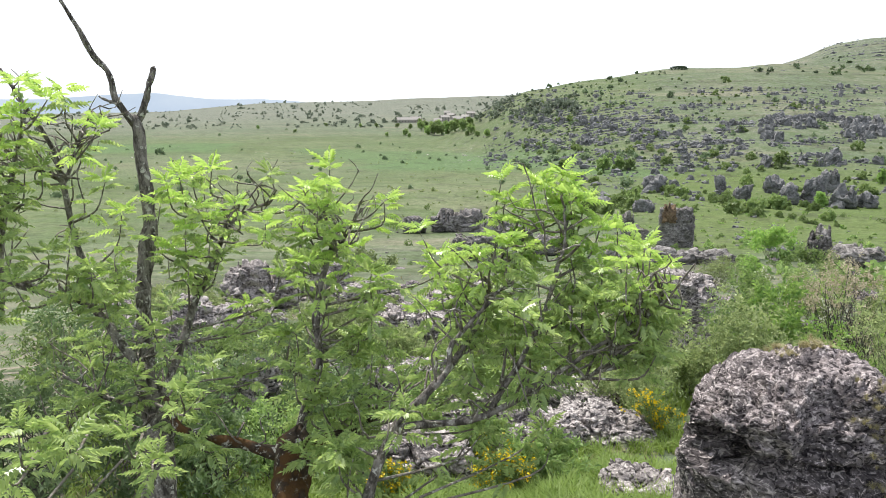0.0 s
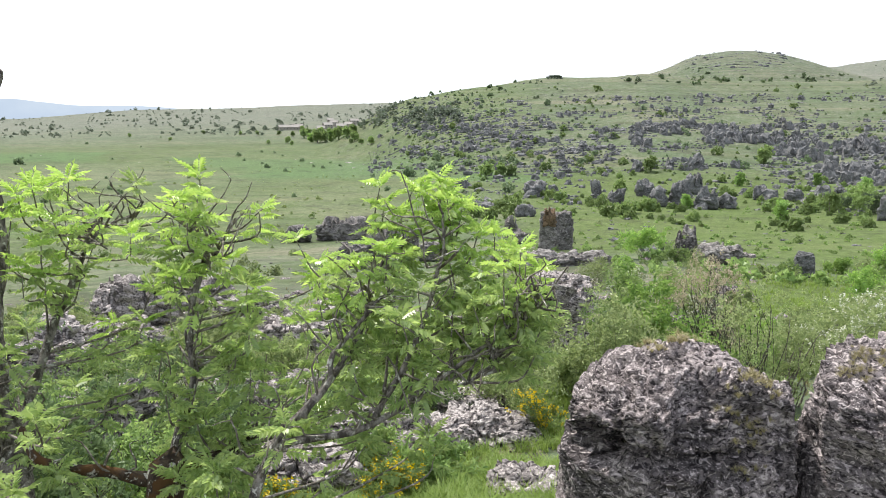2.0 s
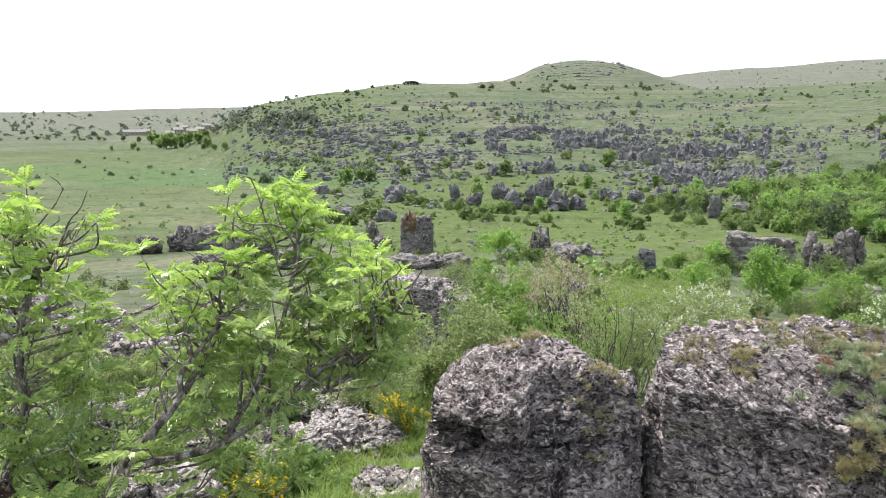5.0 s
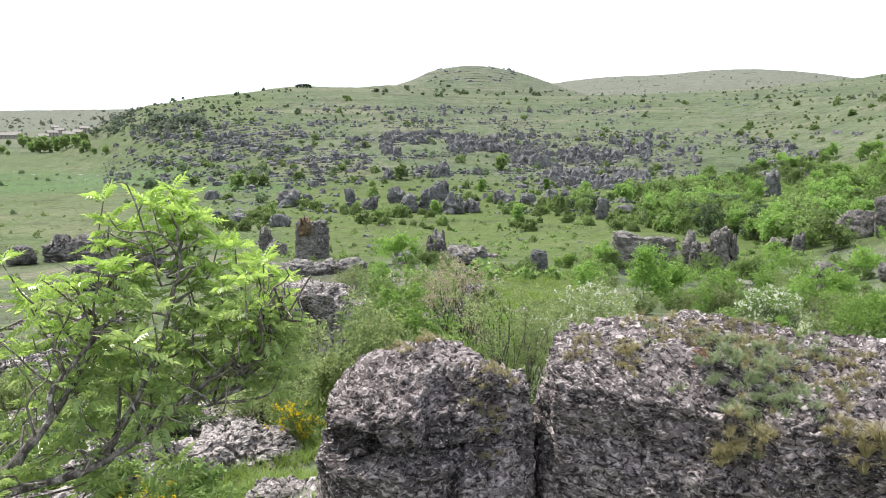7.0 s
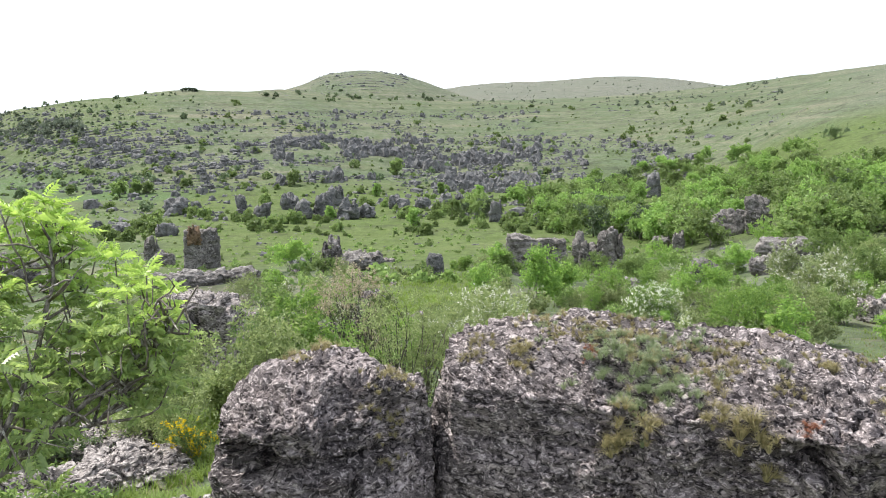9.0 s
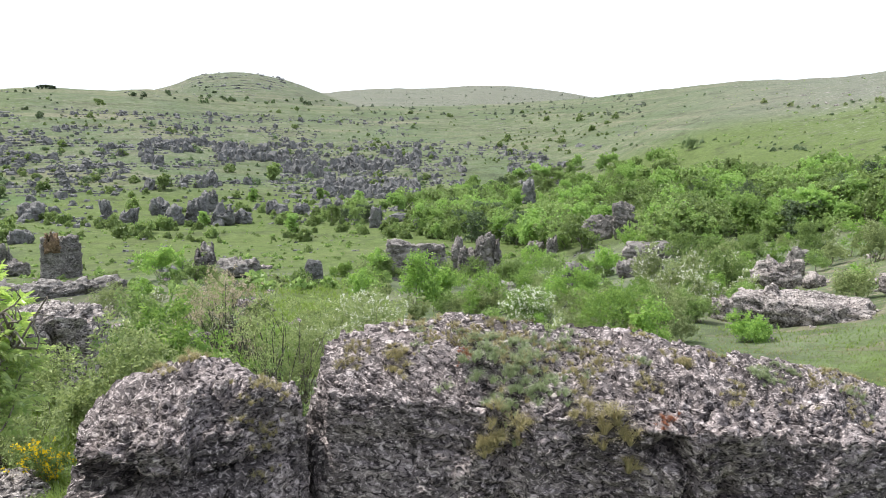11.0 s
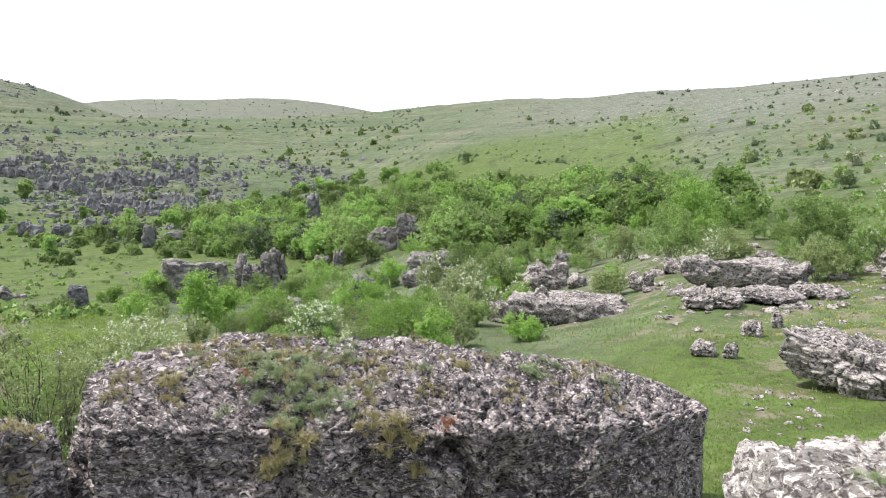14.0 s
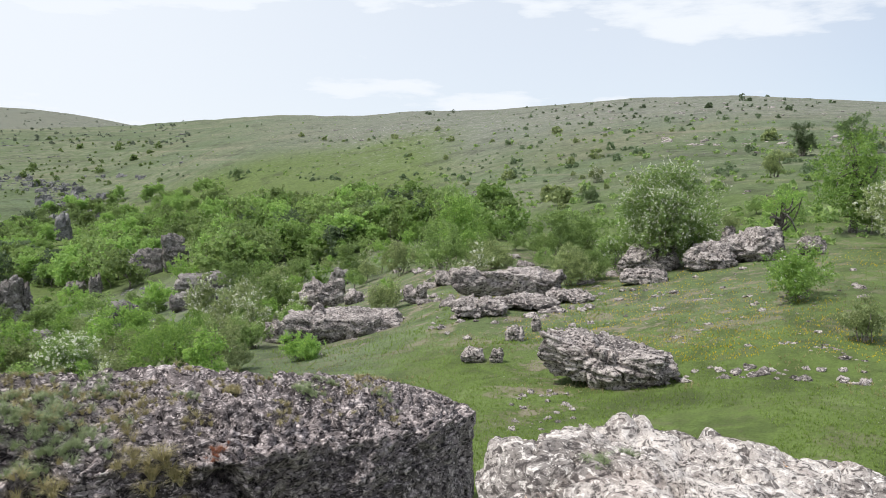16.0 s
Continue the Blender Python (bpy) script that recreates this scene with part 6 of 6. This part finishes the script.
# upper edge of the leaves by heading, in degrees of elevation
ASH_TOP = [(-64, 2.9), (-60.4, 2.6), (-58.5, 1.9), (-56.2, 1.2), (-55.8, -2.3), (-54.2, -5.1), (-51.9, -4.4), (-49.2, -4.1), (-47.4, -6.2), (-44.6, -8.4), (-42, -5.5), (-40.4, -4.3), (-38.7, -8.2),
           (-36, -6.7), (-33.9, -9.1), (-31.2, -9.6), (-28.5, -10), (-26.8, -4.8), (-23.8, -4.8), (-21.8, -4.3), (-20.3, -6.5), (-18.1, -8.6), (-15.5, -10.2), (-14.2, -11.8)]


def ash_tips(az0, az1, n, low, d0, d1, seed, fill=1.25, most=9.0):
    rng = np.random.default_rng(seed)
    az = rng.uniform(az0, az1, n)
    top = np.interp(az, [a for a, _ in ASH_TOP], [e for _, e in ASH_TOP])
    top = np.minimum(top, most)
    u = rng.uniform(0, 1, n) ** fill
    el = top - 0.5 - u * (top - low)
    d = rng.uniform(d0, d1, n) + (az - az0) / (az1 - az0) * 0
    a, e = np.radians(az), np.radians(el)
    young = np.clip(1.15 - u * 1.5 + rng.normal(0, 0.2, n), 0, 1)
    return np.stack([np.sin(a) * d, np.cos(a) * d, np.tan(e) * d, young], 1)


def shoots(rows):
    """Single tall shoots: heading, elevation and distance of the tip."""
    return np.array([(math.sin(radians(a)) * d, math.cos(radians(a)) * d, math.tan(radians(e)) * d, 1.0) for a, e, d in rows])


ash_tree("dead grey forked trunk rising above the ash leaves",
         ([(-3.68, 2.66, -3.4), (-3.74, 2.72, -2.4), (-3.93, 2.85, -1.75), (-4.06, 2.93, -1.27), (-4.09, 2.99, -0.99), (-4.09, 3.07, -0.71), (-4.14, 3.07, -0.35), (-4.15, 3.07, -0.05)], 0.078, 0.034),
         [([(-4.15, 3.07, -0.07), (-4.21, 2.99, 0.07), (-4.23, 2.96, 0.24), (-4.27, 2.89, 0.35), (-4.30, 2.83, 0.52), (-4.32, 2.77, 0.65), (-4.36, 2.7, 0.85)], 0.026, 0.009),
          ([(-4.15, 3.07, -0.07), (-4.11, 3.13, 0.07), (-4.09, 3.15, 0.18), (-4.07, 3.17, 0.28)], 0.026, 0.017),
          ([(-4.20, 3.0, 0.05), (-4.24, 2.96, 0.07), (-4.28, 2.93, 0.10)], 0.014, 0.006)], (), 700, BARK, "dead_tree", False)

ash_tree("old ash tree with dark twisted limbs and fresh leaves",
         ([(-3.5, 2.58, -3.4), (-3.55, 2.64, -2.25), (-3.67, 2.71, -1.94), (-3.72, 2.80, -1.68)], 0.16, 0.07),
         [([(-3.72, 2.8, -1.72), (-3.87, 2.73, -1.48), (-4.07, 2.61, -1.14), (-4.19, 2.47, -1.06), (-4.32, 2.29, -0.95)], 0.042, 0.016),
          ([(-3.72, 2.8, -1.72), (-3.72, 3.03, -1.25), (-3.66, 3.23, -0.88), (-3.62, 3.32, -0.64), (-3.55, 3.42, -0.5)], 0.03, 0.009),
          ([(-3.64, 3.28, -0.74), (-3.58, 3.4, -0.62), (-3.45, 3.5, -0.58)], 0.012, 0.005),
          ([(-4.07, 2.61, -1.14), (-4.17, 2.70, -1.05), (-4.24, 2.67, -0.81), (-4.31, 2.65, -0.40), (-4.36, 2.59, -0.10), (-4.45, 2.43, 0.24)], 0.03, 0.010),
          ([(-4.31, 2.65, -0.42), (-4.27, 2.72, -0.25), (-4.24, 2.78, -0.08)], 0.016, 0.006),
          ([(-4.31, 2.65, -0.40), (-4.37, 2.57, -0.34), (-4.42, 2.5, -0.31)], 0.016, 0.008),
          ([(-3.68, 2.72, -1.9), (-3.85, 2.55, -1.82), (-4.05, 2.3, -1.80)], 0.026, 0.010),
          ([(-3.7, 2.75, -1.8), (-3.9, 2.55, -1.66), (-4.1, 2.4, -1.50)], 0.02, 0.008),
          ([(-4.5, 2.3, -1.2), (-4.48, 2.35, -0.7), (-4.4, 2.42, -0.35), (-4.38, 2.5, 0.05)], 0.03, 0.01)],
         np.concatenate([ash_tips(-62, -43, 36, -21, 4.3, 5.3, 71), ash_tips(-65, -50, 8, -27, 2.9, 3.5, 72, 0.8, -15.0) * (1, 1, 1, 0.3),
                         ash_tips(-65, -55.5, 18, -12, 4.2, 5.0, 76, 0.9), shoots([(-48.8, -4.2, 4.4), (-51.0, -4.6, 4.5), (-41.9, -5.8, 4.3), (-45.2, -8.2, 4.2), (-60.5, 1.8, 4.6), (-58, 1.4, 4.8)])]), 710, BARK)

ash_tree("mossy pollard ash trunk with spreading limbs and fresh leaves",
         ([(-2.60, 2.64, -3.4), (-2.66, 2.72, -2.2), (-2.72, 2.79, -1.95), (-2.75, 2.83, -1.80)], 0.115, 0.10),
         [([(-2.75, 2.83, -1.85), (-2.93, 2.69, -1.80), (-3.06, 2.58, -1.76), (-3.20, 2.48, -1.66), (-3.27, 2.47, -1.5)], 0.04, 0.018, BARK_MOSSY),
          ([(-2.75, 2.83, -1.85), (-2.62, 2.96, -1.79), (-2.50, 3.06, -1.75), (-2.38, 3.14, -1.66)], 0.045, 0.012, BARK_MOSSY),
          ([(-2.73, 2.86, -1.82), (-2.74, 3.06, -1.39), (-2.80, 3.16, -1.02), (-2.76, 3.27, -0.74), (-2.82, 3.25, -0.58)], 0.03, 0.010),
          ([(-2.78, 3.2, -0.85), (-2.72, 3.3, -0.74), (-2.66, 3.34, -0.62)], 0.012, 0.006),
          ([(-2.25, 2.45, -3.2), (-2.12, 2.55, -2.2), (-2.04, 2.62, -1.70), (-1.97, 2.82, -1.44), (-1.84, 2.98, -1.27), (-1.84, 3.03, -1.14), (-1.70, 3.18, -0.92), (-1.60, 3.24, -0.84)], 0.036, 0.007),
          ([(-2.04, 2.72, -1.55), (-1.9, 2.84, -1.50), (-1.70, 2.96, -1.48), (-1.55, 3.07, -1.40), (-1.37, 3.20, -1.27), (-1.21, 3.31, -1.14), (-1.07, 3.39, -1.02), (-0.99, 3.45, -0.90)], 0.024, 0.007),
          ([(-1.40, 3.18, -1.29), (-1.25, 3.24, -1.28), (-1.15, 3.30, -1.20), (-1.10, 3.33, -1.12)], 0.014, 0.005),
          ([(-1.92, 2.86, -1.40), (-1.80, 3.2, -1.1), (-1.78, 3.4, -0.80), (-1.72, 3.5, -0.62)], 0.02, 0.006),
          ([(-1.62, 3.02, -1.43), (-1.52, 3.3, -1.1), (-1.46, 3.5, -0.75), (-1.48, 3.6, -0.5)], 0.016, 0.006),
          ([(-1.05, 3.40, -1.0), (-0.96, 3.4, -0.95), (-0.92, 3.43, -0.86)], 0.008, 0.004)],
         np.concatenate([ash_tips(-43, -29, 38, -22, 3.8, 4.7, 73), ash_tips(-30, -14.5, 48, -17.5, 3.5, 4.3, 74, 0.9), ash_tips(-44, -22, 14, -25, 3.3, 4.0, 75, 0.4),
                         shoots([(-40.3, -4.3, 4.2), (-36.2, -6.9, 4.2), (-27.2, -5.2, 4.1), (-26.9, -6.6, 4.1), (-24.6, -5.2, 4.1), (-24.0, -5.8, 4.0), (-22.6, -4.7, 4.2), (-22.2, -6.0, 4.2), (-20.9, -7.0, 4.0),
                                 (-33.6, -9.1, 4.0), (-18.4, -9.0, 3.9), (-16.4, -10.2, 3.8), (-25.6, -7.5, 4.0), (-21.6, -8.0, 4.0), (-23.2, -7.4, 4.1), (-19.6, -8.6, 4.0)])]), 720, BARK_MOSSY)


# ---- grass, herbs and tufts ----
def tuft_mesh(blades, lean, seed, wide=0.03):
    """A tuft of curved blades, one unit high."""
    rng = np.random.default_rng(seed)
    out = []
    for i in range(blades):
        a, k = rng.uniform(0, 6.28), rng.uniform(0.3, 1.0) * lean
        h = rng.uniform(0.6, 1.0)
        side = np.array([-math.sin(a), math.cos(a), 0]) * wide
        way = np.array([math.cos(a), math.sin(a), 0])
        root = way * rng.uniform(0, 0.12)
        p1, p2 = root + way * k * 0.3 + (0, 0, h * 0.6), root + way * k + (0, 0, h * (1 - 0.35 * k))
        out.append((np.array([root - side, root + side, p1 - side * 0.7, p1 + side * 0.7, p2]), np.array([[0, 1, 3], [0, 3, 2], [2, 3, 4]])))
    return joined(out)


TUFT, TUFT_LONG, TUFT_ROUND = tuft_mesh(5, 0.6, 1, 0.045), tuft_mesh(9, 0.7, 2, 0.026), tuft_mesh(52, 1.2, 3, 0.015)


def upright(rng, n, tilt=0.15):
    a = rng.uniform(0, 6.28, n)
    z = np.stack([rng.normal(0, tilt, n), rng.normal(0, tilt, n), np.ones(n)], 1)
    z /= np.linalg.norm(z, axis=1, keepdims=True)
    x = np.cross(np.stack([np.cos(a), np.sin(a), 0 * a], 1), z)
    x /= np.linalg.norm(x, axis=1, keepdims=True)
    return np.stack([x, np.cross(z, x), z], 1)


def grass_field(name, az_range, r_range, n, size, seed, material, label, base=None, keep=-0.3, patch=1.6):
    rng = np.random.default_rng(seed)
    az = np.radians(rng.uniform(*az_range, n))
    r = 1 / rng.uniform(1 / r_range[1], 1 / r_range[0], n)
    x, y = r * np.sin(az), r * np.cos(az)
    ok = fbm(np.stack([x, y, 0 * x], 1) / patch, 3, seed) > keep
    x, y = x[ok], y[ok]
    p = np.stack([x, y, land(x, y) - 0.01], 1)
    v, f = spread(*(base or TUFT), p, upright(rng, len(p)), rng.uniform(*size, len(p)))
    return tagged(new(name, mesh_of(name, v, f, material, True)), label, "grass", kind="stuff")


grass_field("meadow_grass", (33, 86), (7.5, 30), 26000, (0.035, 0.075), 801, GRASS, "short green meadow grass")
grass_field("dry_meadow_grass", (40, 84), (12, 40), 6000, (0.04, 0.10), 802, DRY_GRASS, "thin dry meadow grass", keep=0.1)
grass_field("rough_meadow_grass", (36, 62), (16, 46), 5200, (0.06, 0.13), 808, GRASS, "rough green grass tufts among stones", TUFT_LONG, 0.0)
grass_field("straw_grass", (36, 80), (15, 46), 4200, (0.04, 0.09), 809, DRY_GRASS, "thin straw-coloured grass among stones", TUFT_LONG, 0.02)
grass_field("tall_grass", (-34, -6), (5.6, 16), 9000, (0.16, 0.36), 803, GRASS, "tall bright green grass between rocks", TUFT_LONG, -0.1)
grass_field("slope_grass", (-60, -6), (4.8, 14), 9000, (0.10, 0.28), 810, GRASS, "fresh green grass on the slope below the boulders", TUFT_LONG, -0.2)
grass_field("shoulder_grass", (0, 11), (15, 46), 5200, (0.12, 0.3), 811, GRASS, "tall yellow-green grass on a sunny shoulder", TUFT_LONG, -0.4)
grass_field("rough_grass", (-60, 30), (6.5, 40), 9000, (0.12, 0.28), 804, GRASS, "rough green grass between shrubs", TUFT_LONG, -0.05)
grass_field("dry_rough_grass", (-60, 34), (6.5, 40), 3600, (0.1, 0.25), 805, DRY_GRASS, "dry straw-coloured grass between shrubs", TUFT_LONG, 0.1)
grass_field("yellow_stonecrop", (50, 82), (14, 28), 7000, (0.03, 0.065), 806, YELLOW_PETAL, "tiny yellow flowers in the meadow", keep=0.05, patch=2.5)
grass_field("white_flowers", (30, 84), (8, 26), 500, (0.025, 0.05), 807, PETAL, "tiny white flowers in the meadow", keep=0.0)


def meadow_stones():
    rng = np.random.default_rng(90)
    spots = [(rng.uniform(66.5, 80), rng.uniform(12.6, 13.5), rng.uniform(0.10, 0.30)) for _ in range(40)]
    spots += [(rng.uniform(55, 60), rng.uniform(9.8, 12.5), rng.uniform(0.05, 0.2)) for _ in range(26)]
    spots += [(rng.uniform(50, 66), rng.uniform(15, 24), rng.uniform(0.08, 0.34)) for _ in range(26)]
    spots += [(rng.uniform(60, 80), rng.uniform(18, 30), rng.uniform(0.08, 0.36)) for _ in range(46)]
    spots += [(rng.uniform(38, 52), rng.uniform(19, 34), rng.uniform(0.1, 0.42)) for _ in range(40)]
    spots += [(rng.normal(55, 2.6), rng.normal(20.3, 0.7), rng.uniform(0.15, 0.6)) for _ in range(14)]
    spots += [(rng.normal(50.5, 1.2), rng.normal(18.6, 0.8), rng.uniform(0.12, 0.4)) for _ in range(6)]
    spots += [(rng.uniform(36, 50), rng.uniform(22, 44), rng.uniform(0.35, 1.0)) for _ in range(46)]
    spots += [(rng.uniform(50, 66), rng.uniform(26, 40), rng.uniform(0.3, 0.9)) for _ in range(24)]
    kinds = [mesh_of("stone", *rock_shape(1, 0.8, 0.55, 900 + i, 0.14, lump=0.3, taper=0.3), ROCK_MID) for i in range(6)]
    for i, (a, r, s) in enumerate(spots):
        x, y = polar(a, r)
        ob = new("stone", kinds[i % 6])
        ob.matrix_world = pose(x, y, float(land(x, y)[0]) - 0.16 * s, 0, 0, a * 131 % 360) @ Matrix.Diagonal((s, s, s * 0.8, 1))
        tagged(ob, "small pale stone half sunk in the meadow", "stone", "meadow stones")


meadow_stones()


# tufts that grow on the big rocks
def cushion(name, rock, x, y, wide, tall, n, seed, material, base, label, z=None, category="grass tuft"):
    """A cushion of herbs on a rock: many small tufts over a patch."""
    rng = np.random.default_rng(seed)
    co = np.empty(len(rock.data.vertices) * 3, np.float32)
    rock.data.vertices.foreach_get("co", co)
    co = co.reshape(-1, 3)
    px, py = x + rng.normal(0, wide * 0.3, n), y + rng.normal(0, wide * 0.3, n)
    pts = []
    for a, b in zip(px, py):
        nv = co[(np.abs(co[:, 0] - a) < 0.03) & (np.abs(co[:, 1] - b) < 0.03)]
        if z is not None:
            nv = nv[np.abs(nv[:, 2] - z) < 0.12]
        if len(nv):
            pts.append((a, b, nv[:, 2].max() - 0.012))
    if not pts:
        return
    pts = np.array(pts)
    mid_p = pts.mean(0)
    v, f = spread(*base, pts - mid_p, upright(rng, len(pts), 0.3), tall * rng.uniform(0.6, 1.1, len(pts)))
    ob = new(name, mesh_of(name, v, f, material, True))
    ob.location = mid_p
    tagged(ob, label, category, "tufts on the rocks", "stuff")


ROCK_A, ROCK_B, ROCK_C = NEAR_ROCKS
DRY_T, GREEN_T = "dry straw-coloured grass tuft growing on grey rock", "grey-green herb cushion growing on grey rock"
for i, (x, y, w, h, n) in enumerate(((0.74, 5.33, 0.16, 0.06, 14), (1.10, 5.28, 0.20, 0.07, 18), (0.86, 5.5, 0.2, 0.06, 16), (1.42, 5.35, 0.16, 0.05, 12), (1.85, 5.2, 0.16, 0.06, 12), (2.3, 4.5, 0.2, 0.07, 16),
                                     (2.55, 4.9, 0.22, 0.06, 16), (2.65, 4.3, 0.16, 0.06, 12), (3.2, 4.1, 0.14, 0.05, 10), (4.1, 4.45, 0.22, 0.05, 14), (3.1, 4.7, 0.18, 0.05, 12), (1.35, 5.62, 0.3, 0.06, 24), (2.0, 5.4, 0.3, 0.06, 24), (2.0, 4.85, 0.5, 0.07, 44), (1.7, 5.25, 0.4, 0.06, 34), (2.45, 4.7, 0.4, 0.06, 34),
                                     (2.15, 4.25, 0.16, 0.09, 14), (3.5, 4.75, 0.2, 0.05, 12), (4.6, 4.6, 0.2, 0.05, 12))):
    cushion("grass_tuft", ROCK_B, x, y, w, h, n, 1000 + i, DRY_GRASS, TUFT_ROUND, DRY_T)
for i, (x, y, w, h, n) in enumerate(((1.78, 4.95, 0.50, 0.08, 90), (1.98, 4.6, 0.36, 0.08, 56), (2.2, 5.0, 0.40, 0.06, 44), (1.75, 4.6, 0.22, 0.08, 26), (2.75, 4.55, 0.2, 0.05, 16), (2.35, 5.1, 0.25, 0.05, 18))):
    cushion("herb_cushion", ROCK_B, x, y, w, h, n, 1040 + i, GREY_HERB, TUFT_ROUND, GREEN_T)
for i, (x, y, z) in enumerate(((1.68, 4.5, -1.86), (1.74, 4.42, -1.98), (1.6, 4.5, -2.12), (2.28, 4.1, -1.82), (2.36, 4.02, -1.95))):
    cushion("grass_tuft", ROCK_B, x, y, 0.14, 0.13, 14, 1060 + i, DRY_GRASS, TUFT_ROUND, "dry grass tuft hanging from a crack in the rock", z)
for i, (x, y, w) in enumerate(((2.60, 3.95, 0.09), (1.55, 5.0, 0.1))):
    cushion("stonecrop", ROCK_B, x, y, w, 0.035, 26, 1070 + i, RED_HERB, TUFT_ROUND, "red stonecrop cushion in a hollow of the rock", None, "herb")
for i, (x, y, w, h, n) in enumerate(((0.10, 5.0, 0.26, 0.06, 40), (0.18, 5.2, 0.2, 0.06, 26), (-0.35, 5.45, 0.16, 0.07, 14), (-0.5, 5.3, 0.14, 0.05, 10), (-0.6, 5.5, 0.14, 0.06, 12))):
    cushion("grass_tuft", ROCK_A, x, y, w, h, n, 1080 + i, DRY_GRASS, TUFT_ROUND, DRY_T)
for i, (x, y, w, h, n) in enumerate(((1.72, 0.83, 0.07, 0.03, 14), (1.45, 0.72, 0.06, 0.035, 10), (1.85, 0.8, 0.05, 0.025, 8))):
    cushion("herb_cushion", ROCK_C, x, y, w, h, n, 1090 + i, GREY_HERB, TUFT_ROUND, "tiny herb cushion in a hollow of pale rock")
rng_t = np.random.default_rng(55)
for i in range(26):
    u, v = rng_t.uniform(0.05, 0.8), rng_t.uniform(0.15, 0.95)
    fx, fy = np.interp(u, [0, 0.3, 0.6, 1], [0.8, 2.0, 3.6, 5.4]), np.interp(u, [0, 0.3, 0.6, 1], [5.0, 4.35, 3.8, 4.2])
    bx, by = np.interp(u, [0, 0.3, 0.6, 1], [0.9, 2.1, 3.7, 5.3]), np.interp(u, [0, 0.3, 0.6, 1], [5.65, 5.35, 4.85, 4.75])
    cushion("grass_tuft" if i % 3 else "herb_cushion", ROCK_B, fx + (bx - fx) * v, fy + (by - fy) * v, rng_t.uniform(0.08, 0.26), rng_t.uniform(0.03, 0.07), int(rng_t.integers(8, 26)), 1100 + i,
            DRY_GRASS if i % 3 else GREY_HERB, TUFT_ROUND, DRY_T if i % 3 else GREEN_T)
